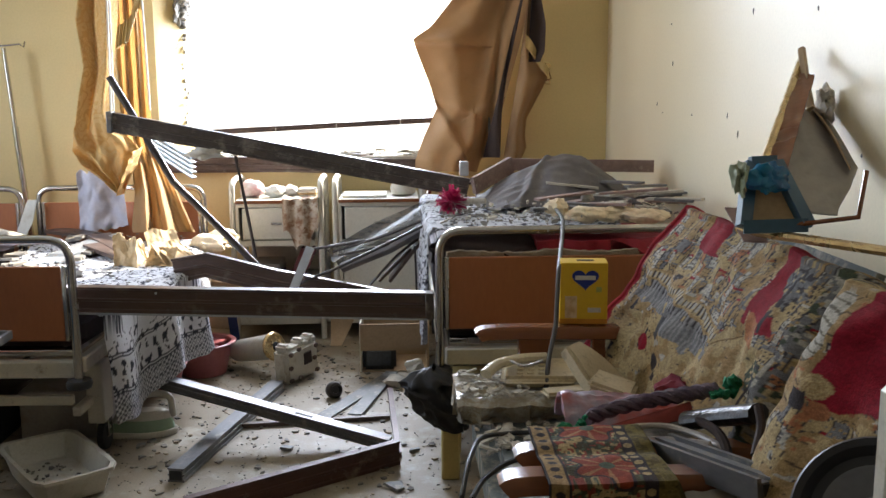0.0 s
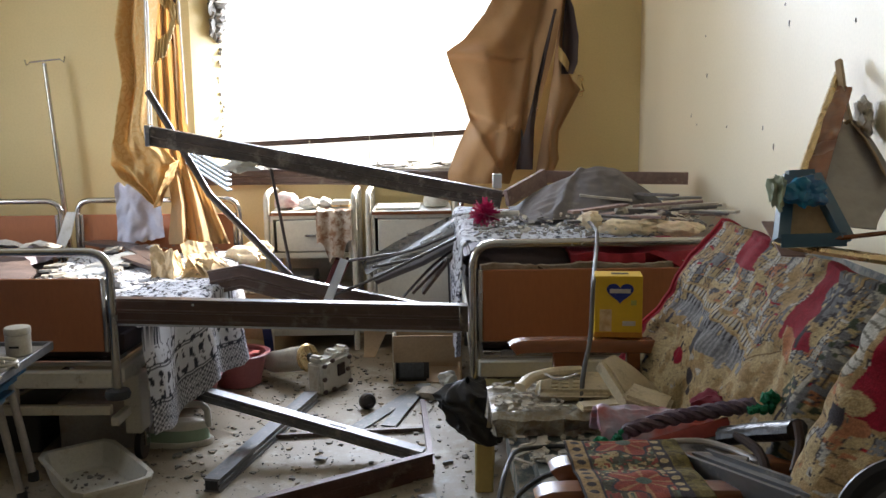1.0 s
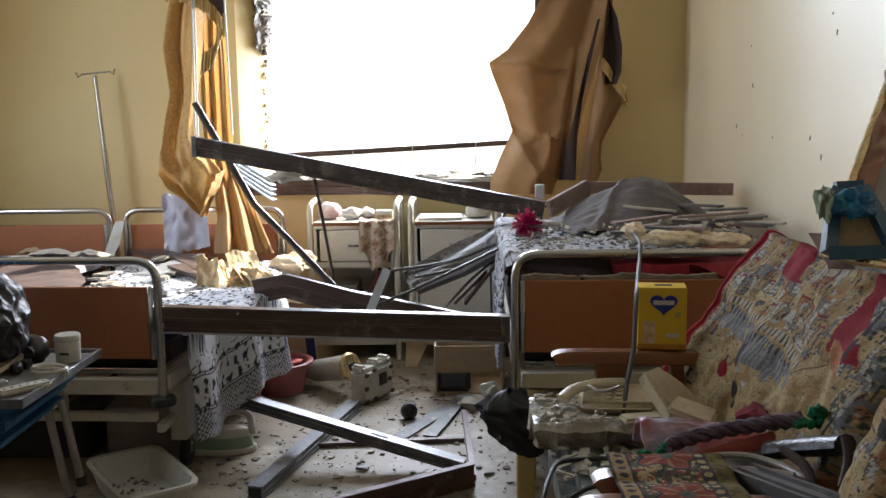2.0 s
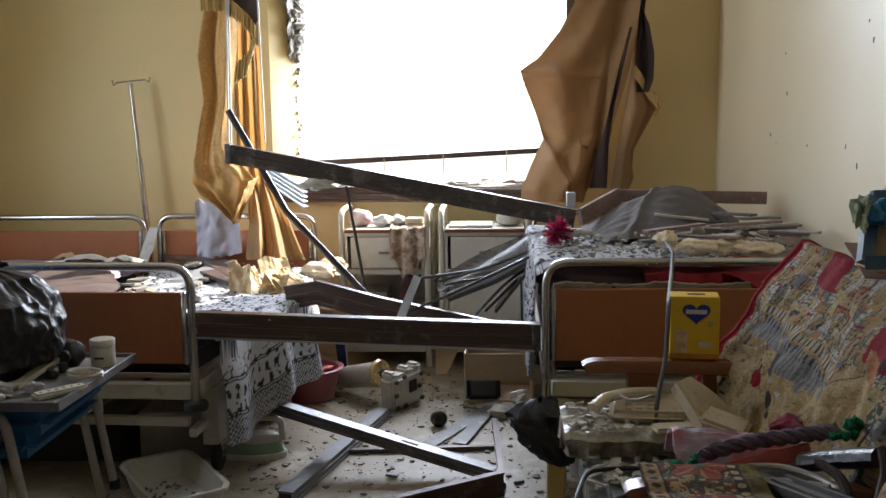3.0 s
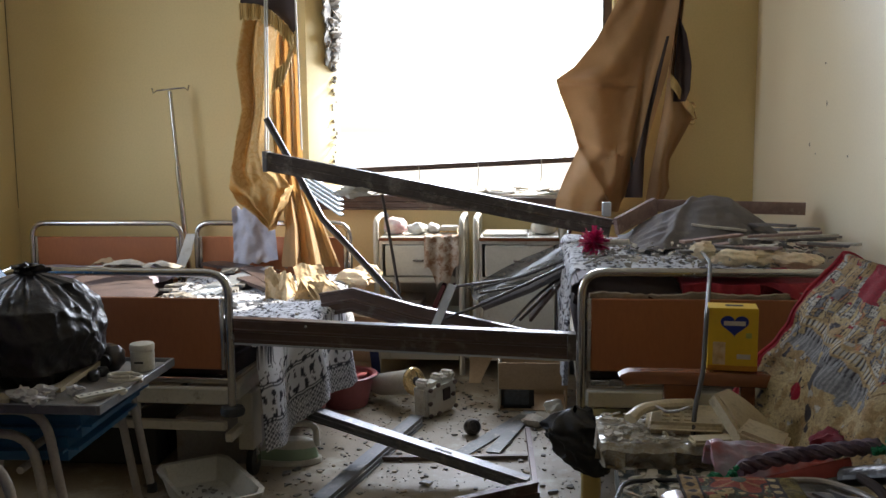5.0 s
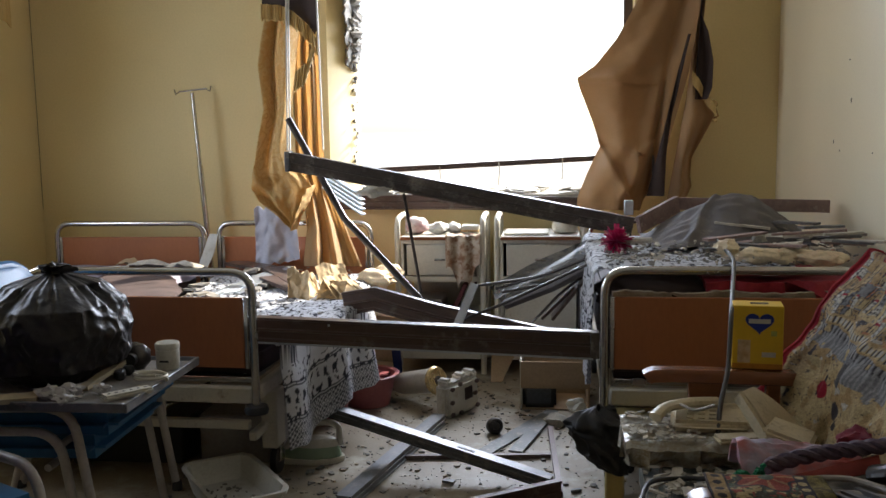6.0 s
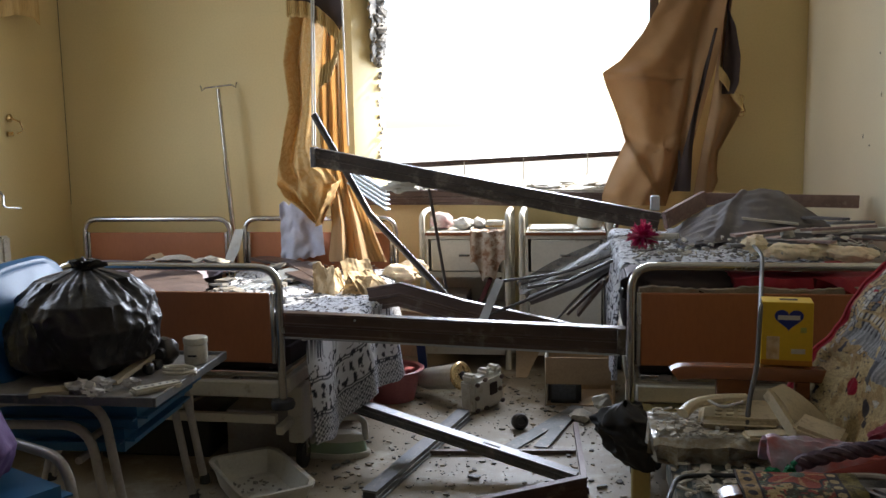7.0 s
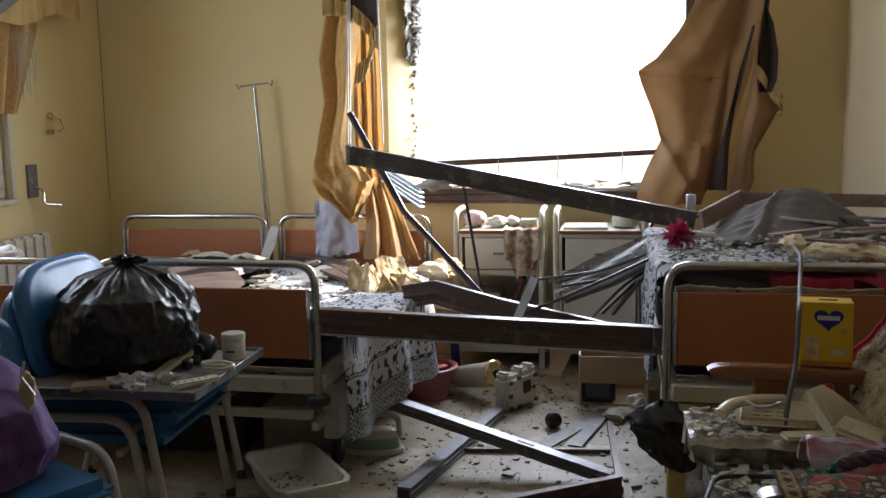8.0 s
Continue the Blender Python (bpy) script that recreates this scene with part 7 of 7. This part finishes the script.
M_YELLOWPLASTIC = material("yellow_cream_plastic", (0.58, 0.45, 0.17), (0.50, 0.38, 0.14), 0.45, scale=5, amount=0.2, bump=0.04)
floor_things()


# ---- stacked chairs with tray ----
def cushion(hw, hh, ht, m, n=40):
    """A padded panel with a rounded outline, across y and up z."""
    bm = bmesh.new()
    R = []
    for k, x in ((0.05, -ht), (0.80, -ht), (0.94, -ht * 0.8), (1.0, -ht * 0.3), (1.0, ht * 0.3), (0.94, ht * 0.8), (0.90, ht * 0.86), (0.86, ht * 0.80), (0.80, ht), (0.05, ht * 1.1)):
        row = []
        for i in range(n):
            a = 2 * math.pi * i / n
            c, s = math.cos(a), math.sin(a)
            q = (abs(c) ** 3.6 + abs(s) ** 3.6) ** (-1 / 3.6)
            row.append(bm.verts.new(m @ Vector((x, hw * k * c * q, hh * k * s * q))))
        R.append(row)
    for a, b in zip(R, R[1:]):
        for i in range(n):
            bm.faces.new((a[i], a[(i + 1) % n], b[(i + 1) % n], b[i]))
    bm.faces.new(R[0])
    bm.faces.new(list(reversed(R[-1])))
    return bm


def stack_chair(m, label):
    c = thing("stacking_chair", (0, 0, 0), label, "chair", "stacking chairs")
    for s in (-1, 1):
        y = s * 0.30
        part("leg_frame", tube([(-0.36, y * 1.02, 0.0), (-0.22, y, 0.488), (0.16, y, 0.492), (0.235, y * 1.02, 0.0)], 0.0145, 10, corner=0.09, up=(0, 1, 0)), M_CHAIRTUBE, c, "dull silver tube arch")
        part("foot", lathe([(0.012, 0.0), (0.019, 0.001), (0.018, 0.03), (0.0152, 0.034)], 12, (0.235, y * 1.02, 0.0)), M_BLACK, c)
        part("foot", lathe([(0.012, 0.0), (0.019, 0.001), (0.018, 0.03), (0.0152, 0.034)], 12, (-0.36, y * 1.02, 0.0)), M_BLACK, c)
        part("back_post", tube([(-0.215, y * 0.72, 0.378), (-0.25, y * 0.72, 0.55), (-0.285, y * 0.72, 0.78)], 0.012, 8), M_CHAIRTUBE, c)
    part("cross_bar", tube([(0.12, -0.30, 0.378), (0.12, 0.30, 0.378)], 0.012, 8, up=(0, 0, 1)), M_CHAIRTUBE, c)
    part("cross_bar", tube([(-0.24, -0.30, 0.378), (-0.24, 0.30, 0.378)], 0.012, 8), M_CHAIRTUBE, c)
    part("seat", boxed((-0.25, -0.265, 0.385), (0.27, 0.265, 0.458), 0.033, None, 4), M_BLUE, c, "padded blue vinyl seat")
    part("backrest", cushion(0.275, 0.205, 0.036, pose(-0.225, 0, 0.675, 0, -11, 0)), M_BLUE, c, "padded blue vinyl back")
    c.matrix_basis = m
    return c


CH = stack_chair(pose(-1.627, 2.84, 0.070, 0, 0, 2), "blue vinyl stacking chair on another, carrying a tray")
tagged(copy_thing(CH, pose(-1.668, 2.83, 0.0, 0, 0, 2)), "blue vinyl stacking chair beneath another")
tagged(copy_thing(CH, pose(-1.69, 2.06, 0.0, 0, 0, -28)), "blue vinyl stacking chair carrying a purple bag")


def tray_things():
    r = random.Random(6)
    t = thing("overbed_tray", (-1.6, 2.72, 0.625), "grey rimmed tray lying across stacked chairs", "tray")
    z = 0.598
    part("board", boxed((-1.90, 2.45, z - 0.012), (-1.245, 2.985, z), 0.002), M_DARKTRAY, t)
    for lo, hi in (((-1.90, 2.438, z - 0.016), (-1.245, 2.450, z + 0.012)), ((-1.90, 2.985, z - 0.016), (-1.245, 2.997, z + 0.012)), ((-1.245, 2.438, z - 0.016), (-1.233, 2.997, z + 0.012)), ((-1.912, 2.438, z - 0.016), (-1.90, 2.997, z + 0.012))):
        part("rim", boxed(lo, hi, 0.002), M_ALU, t)
    b = thing("bin_bag", (-1.60, 2.76, z), "full black bin bag tied at the top", "bag", "bags")

    def f(u, v):
        a = 2 * math.pi * u
        prof = lerp([(0, 0.02), (0.05, 0.15), (0.2, 0.235), (0.45, 0.258), (0.65, 0.235), (0.82, 0.15), (0.91, 0.06), (0.95, 0.028), (1.0, 0.05)], v)
        zz = lerp([(0, 0.003), (0.05, 0.004), (0.2, 0.06), (0.45, 0.17), (0.65, 0.26), (0.82, 0.325), (0.91, 0.352), (0.95, 0.362), (1.0, 0.385)], v)
        ca, sa = math.cos(a), math.sin(a)
        up = max(0, v - 0.55)
        pl = 0.030 * up * math.sin(a * 13 + 4 * nz(ca * 2, sa * 2)) + 0.018 * up * math.sin(a * 29 + 5 * nz(ca * 3, sa * 3, 4))
        cr = abs(nz(ca * 3.1 + zz * 3, sa * 3.1, zz * 9)) + 0.6 * abs(nz(ca * 7, sa * 7 + zz * 5, zz * 21))
        dent = 0.030 * nz(ca * 1.7, sa * 1.7, zz * 6) - 0.026 * cr
        k = prof + (pl + dent) * min(1, prof * 6) * (0.5 if v > 0.9 else 1)
        return (-1.600 + k * ca * 0.94 + 0.01 * max(0, v - 0.7) / 0.3, 2.74 + k * sa * 0.92, z + 0.002 + zz * 0.94)

    part("bag", grid(f, 180, 100), M_BAG, b)
    part("knot", lump((-1.592, 2.74, z + 0.350), (0.035, 0.03, 0.022), 7, 3, 0.7), M_BAG, b, "knotted black plastic neck")
    part("tie_end", lump((-1.565, 2.73, z + 0.354), (0.05, 0.012, 0.012), 17, 3, 0.6), M_BAG, b)
    j = thing("white_jar", (-1.299, 2.892, 0.600), "white plastic jar with a screw lid", "jar")
    o = Vector((-1.293, 2.877, 0.600))
    o.z = z + 0.001
    part("body", lathe([(0.034, 0.0), (0.038, 0.003), (0.0385, 0.062), (0.036, 0.066), (0.034, 0.067)], 24, o), M_WHITE, j)
    part("lid", lathe([(0.036, 0.067), (0.040, 0.068), (0.040, 0.084), (0.037, 0.088), (0.004, 0.088)], 24, o), M_WHITE, j)
    part("label_bar", boxed((o.x - 0.012, o.y - 0.041, z + 0.03), (o.x + 0.018, o.y - 0.0375, z + 0.036)), M_BLACK, j)
    k = Vector((-1.388, 2.858, 0.620))
    k.z = z + 0.001
    d = thing("dark_camera_case", k, "small dark rounded case on the tray", "case")
    part("body", lump(k + Vector((0, 0, 0.045)), (0.045, 0.04, 0.045), 3, 3, 0.2), M_DARKSTEEL, d)
    part("knob", lathe([(0.004, 0.0), (0.02, 0.0), (0.02, 0.02), (0.004, 0.02)], 14, m=Matrix.Translation(k + Vector((0, -0.04, 0.045))) @ Euler((radians(90), 0, 0)).to_matrix().to_4x4()), M_BLACK, d)
    s = thing("power_strip", (-1.287, 2.560, 0.600), "white socket strip lying on the tray", "socket strip")
    ms = Matrix.Translation((-1.282, 2.548, 0.600)) @ Euler((0, 0, radians(48))).to_matrix().to_4x4()
    part("body", boxed((-0.075, -0.024, 0.0), (0.075, 0.024, 0.018), 0.006, ms, 2), M_WHITE, s)
    for i in range(6):
        part("hole", boxed((-0.058 + 0.022 * i, -0.004, 0.018), (-0.050 + 0.022 * i, 0.004, 0.0186), 0, ms), M_BLACK, s)
    cu = thing("cable_coil", (-1.303, 2.744, 0.600), "pale cable coil lying on the tray", "cable")
    o2 = Vector((-1.273, 2.696, 0.608))
    part("coil", tube([o2 + Vector((0.05 * math.cos(a_ * 0.4), 0.035 * math.sin(a_ * 0.4), 0.002 + 0.0008 * a_)) for a_ in range(30)], 0.006, 6), M_CREAM, cu)
    pl = thing("plug_cluster", (-1.387, 2.714, 0.600), "dark adapters and plugs on the tray", "adapter")
    for i in range(5):
        part("plug", boxed((-0.018, -0.014, 0), (0.018, 0.014, 0.03), 0.006, Matrix.Translation(Vector((-1.417, 2.746, 0.600)) + Vector((r.uniform(-0.05, 0.05), r.uniform(-0.05, 0.06), 0.0))) @ Euler((0, 0, r.random() * 3)).to_matrix().to_4x4()), (M_BLACK, M_DARKSTEEL, M_CREAM)[i % 3], pl)
    for p0, p1, w in (((-1.629, 2.457, 0.610), (-1.530, 2.499, 0.610), 0.07), ((-1.437, 2.585, 0.610), (-1.413, 2.798, 0.640), 0.03)):
        c = thing("card_strip", (Vector(p0) + Vector(p1)) / 2, "pale cardboard strip lying on the tray", "cardboard", "card strips")
        part("strip", profile(p0, p1, w, 0.014), M_FOAMCARD, c)
    for q, sz, sd in (((-1.493, 2.498, 0.620), 0.028, 1), ((-1.441, 2.522, 0.620), 0.026, 2), ((-1.432, 2.461, 0.610), 0.022, 3), ((-1.375, 2.573, 0.615), 0.02, 4)):
        solo("crumpled_tissue", lump(q, (sz * 1.3, sz, sz * 0.8), sd * 7, 3, 0.6), M_TISSUE, (q[0], q[1], z), "crumpled grey white tissue on the tray", "tissue", "tissues")
    # purple bag on the near chair
    pb = thing("purple_bag", (-1.72, 2.0, 0.50), "purple cloth bag with dark trim on a chair", "bag", "bags")

    def bag(u, v):
        a = 2 * math.pi * u
        ca, sa = math.cos(a), math.sin(a)
        rad = lerp([(0, 0.02), (0.05, 0.17), (0.25, 0.205), (0.55, 0.185), (0.8, 0.15), (0.93, 0.135), (1, 0.125)], v)
        fold = 0.055 * nz(ca * 1.4, sa * 1.4, v * 2.2) + 0.014 * math.sin(a * 6 + 3 * v) * v - 0.018 * abs(nz(ca * 3, sa * 3 + v, v * 4))
        k = rad + fold * min(1, rad * 8)
        return (-1.640 + k * ca * 1.10 - 0.13 * v * v, 2.04 + k * sa * 0.85, 0.475 + (0.42 - 0.10 * ca * v) * v + 0.03 * v * nz(ca, sa, 3.0))

    cloth = material("purple_cloth", (0.11, 0.05, 0.17), (0.075, 0.03, 0.125), 0.8, scale=5, fine=200, amount=0.3, bump=0.3)
    part("bag", grid(bag, 90, 60), cloth, pb)

    def collar(u, v):
        a = 2 * math.pi * u
        ca, sa = math.cos(a), math.sin(a)
        drop = 0.06 + 0.07 * max(0, nz(ca * 1.3, sa * 1.3, 8.0) + 0.3)
        k = 0.120 + 0.030 * math.sin(math.pi * min(1, v * 0.8)) + 0.020 * nz(ca * 3, sa * 3, v * 2)
        return (-1.765 + k * ca * 1.15, 2.04 + k * sa * 0.85, 0.895 - 0.06 * ca + 0.022 * math.sin(math.pi * v) - drop * v + 0.03 * nz(ca * 2, sa * 2, 5.0))

    part("collar", grid(collar, 72, 14, 0.006), material("lilac_trim", (0.19, 0.16, 0.34), None, 0.8, amount=0.2), pb, "lilac collar turned over")
    part("zip", tube([(-1.422, 1.930, 0.829), (-1.432, 1.930, 0.790), (-1.400, 1.930, 0.747)], 0.004, 6), M_STEEL, pb)
    part("brown_patch", lump((-1.451, 1.980, 0.745), (0.02, 0.015, 0.05), 4, 3, 0.4), M_CARD, pb)
    solo("dark_jacket", lump((-1.66, 2.04, 0.53), (0.14, 0.14, 0.065), 51, 4, 0.5, flat=0.1), M_BAG2, (-1.6, 2.12, 0.5), "dark crumpled jacket under the bag", "jacket")


M_DARKTRAY = material("grey_tray_board", (0.22, 0.21, 0.20), (0.30, 0.27, 0.23), 0.55, scale=9, amount=0.4)
M_FOAMCARD = material("pale_card", (0.50, 0.42, 0.28), None, 0.85, scale=8, amount=0.3)
M_TISSUE = material("grey_white_tissue", (0.52, 0.50, 0.48), None, 0.9, scale=12, amount=0.3, bump=0.5)
M_BAG2 = material("black_nylon", (0.014, 0.014, 0.016), None, 0.75, scale=8, amount=0.3, bump=0.3)
tray_things()


# ---- far left: second bed, drip stand, left wall ----
def far_left():
    r = random.Random(13)
    solo("mattress", boxed((-2.89, 3.32, 0.457), (-2.05, 5.11, 0.60), 0.03, None, 3), M_MATTRESS, (-2.56, 4.3, 0.457), "dark mattress on the corner bed", "mattress", "mattresses")

    def f(u, v):
        x, y = -2.92 + 0.90 * u, 3.30 + 1.80 * v
        e = max(0, 0.05 - min(u, 1 - u)) * 20
        return (x, y, 0.612 + 0.012 * nz(x * 6, y * 6) - 0.05 * e * e)

    solo("bed_sheet", grid(f, 50, 90, 0.004), material("pale_lilac_sheet", (0.36, 0.33, 0.39), (0.29, 0.25, 0.31), 0.85, scale=6, fine=160, amount=0.3), (-2.56, 4.3, 0.60), "pale lilac sheet covering the corner bed", "bed sheet", "bed sheets")
    for q, w, sd, mt in (((-2.666, 4.718, 0.620), 0.10, 1, M_LINING), ((-2.326, 4.736, 0.620), 0.12, 2, M_PLASTER), ((-2.268, 4.98, 0.620), 0.12, 3, M_PLASTER), ((-2.040, 4.917, 0.620), 0.10, 4, M_PLASTER), ((-2.398, 5.007, 0.650), 0.08, 5, M_CARD)):
        q = Vector(q)

        def g(u, v, q=q, w=w, sd=sd):
            return (q.x + w * (u - 0.5) * 2, q.y + w * (v - 0.5), 0.630 + 0.035 * math.sin(math.pi * u) * math.sin(math.pi * v + 0.5) + 0.02 * nz(u * 4, v * 4, sd))

        solo("torn_paper", grid(g, 14, 10, 0.004), mt, (q.x, q.y, 0.62), "torn crumpled paper lying on the bed", "paper", "paper bundles")
    solo("hanging_paper", grid(lambda u, v: Vector((-2.06, 5.10, 0.560)).lerp(Vector((-1.975, 5.12, 0.79)), v) + Vector((0.07 * u * (1 - 0.5 * abs(v - 0.5)), -0.01 * u, 0.0)), 8, 12, 0.003), M_WHITE, (-2.03, 5.10, 0.56), "white paper wedged between two bed heads", "paper", "paper bundles")
    pw = bmesh.new()
    lump((-2.826, 3.900, 0.798), (0.07, 0.06, 0.035), 8, 3, 0.5, pw)
    solo("plastic_scrap", pw, M_WHITE, (-2.828, 3.900, 0.766), "clear white plastic scrap on the bed", "plastic")
    iv = thing("drip_stand", (-1.95, 5.42, 0), "chromed drip stand with two hooks behind the beds", "drip stand")
    top, low = Vector((-2.160, 5.440, 1.596)), Vector((-2.107, 5.440, 0.758))
    d = (low - top) / (top.z - low.z)
    part("pole", sweep(bmesh.new(), [top, top + d * 0.45], ring(0.012, 10)), M_STEEL, iv)
    part("lower_pole", sweep(bmesh.new(), [top + d * 0.43, top + d * (top.z - 0.04)], ring(0.016, 10)), M_STEEL, iv)
    foot = top + d * (top.z - 0.02)
    for a_ in range(4):
        part("foot", boxed((0.0, -0.012, 0.0), (0.22, 0.012, 0.025), 0.004, Matrix.Translation((foot.x, min(foot.y, 5.40), 0.0)) @ Euler((0, 0, radians(a_ * 90 + 200 if a_ != 2 else 150))).to_matrix().to_4x4()), M_STEEL, iv)
    h0, h1 = Vector((-2.269, 5.440, 1.599)), Vector((-2.043, 5.440, 1.614))
    part("hook", tube([h0 + Vector((0, 0, 0.018)), h0 + Vector((0.008, 0, -0.012)), h0 + Vector((0.03, 0, 0.004)), h1 + Vector((-0.03, 0, 0.004)), h1 + Vector((-0.008, 0, -0.012)), h1 + Vector((0, 0, 0.018))], 0.005, 8, up=(0, 1, 0)), M_STEEL, iv)
    # wall fittings
    w = thing("window_crank", (-3.22, 4.77, 1.08), "grey wall plate with a winding crank handle", "crank")
    part("plate", boxed((-3.2255, 4.71, 0.99), (-3.212, 4.80, 1.175), 0.003), M_ALU, w)
    part("crank", tube([(-3.212, 4.77, 1.05), (-3.17, 4.78, 1.03), (-3.16, 4.76, 0.955), (-3.12, 4.86, 0.94)], 0.007, 8, corner=0.02), M_STEEL, w)
    copy_thing(HOOK, pose(-3.20, 4.961, 1.44, 0, 0, 90))
    wj = thing("window_2", (XL, 3.8, LZ0), "side window with a pale frame and torn curtain", "window", kind="structure")
    part("window_sill", boxed((XL - 0.02, LY0 + 0.002, LZ0 - 0.03), (XL + 0.03, LY1 + 0.02, LZ0), 0.004), M_CREAM, wj)
    part("window_frame", boxed((XL - 0.02, LY1 - 0.002, LZ0 + 0.0), (XL + 0.012, LY1 + 0.03, LZ1), 0.004), M_CREAM, wj)
    part("sash", boxed((XL - 0.07, LY1 - 0.24, LZ0 + 0.002), (XL - 0.03, LY1 - 0.003, LZ1 - 0.002), 0.006), M_CREAM, wj, "cream painted sash")
    rd = thing("radiator", (XL + 0.06, 4.2, 0.25), "cream finned radiator under the side window", "radiator")
    for i in range(16):
        part("fin", boxed((XL + 0.02, 3.40 + 0.085 * i, 0.22), (XL + 0.10, 3.478 + 0.085 * i, 0.80), 0.012, None, 2), M_CREAM, rd)
    part("pipe", tube([(XL + 0.06, 3.40, 0.26), (XL + 0.06, 4.75, 0.26)], 0.015, 8), M_CREAM, rd)
    part("pipe", tube([(XL + 0.05, 3.42, 0.24), (XL + 0.05, 3.42, 0.0)], 0.012, 8), M_CREAM, rd)
    c = thing("curtain", (XL + 0.1, 4.6, 1.0), "torn gold curtain with white threads at the side window", "curtain", "curtains")

    def cf(u, v):
        z = 1.45 + 0.95 * v
        y0 = 4.30 + 0.1 * v
        y1 = lerp([(1.45, 4.58), (1.6, 4.66), (1.9, 4.80), (2.4, 4.84)], z)
        return (XL + 0.07 + 0.03 * math.sin(u * 17 + z), y0 + (y1 - y0) * u, z)

    part("panel", grid(cf, 40, 40, 0.003), M_DAMASK, c)
    part("valance", grid(lambda u, v: (XL + 0.11 + 0.012 * math.sin(u * 30), 4.3 + 0.90 * u, 2.40 - (0.44 + 0.05 * math.sin(u * 6)) * v), 40, 16, 0.004), M_GOLD, c, "gold valance")
    for i in range(9):
        y = 4.50 + 0.022 * i
        part("thread", tube([(XL + 0.12, y, 1.86 + 0.02 * (i % 3)), (XL + 0.125, y + 0.01 * math.sin(i), 1.72), (XL + 0.12, y + 0.02 * math.sin(i * 2), 1.60 - 0.03 * (i % 4))], 0.0025, 5), M_WHITE, c)
    part("rail_scrap", profile((XL + 0.13, 4.35, 1.95), (XL + 0.13, 4.66, 2.12), 0.02, 0.05), M_ALU, c)
    ck = tube([(XL + 0.004, YB - 0.004, 2.5), (XL + 0.006, YB - 0.005, 1.6), (XL + 0.004, YB - 0.004, 0.9)], 0.0014, 5)
    solo("corner_crack", ck, M_LINING, (XL, YB, 1.5), "dark crack running down the wall corner", "crack", kind="structure")


far_left()
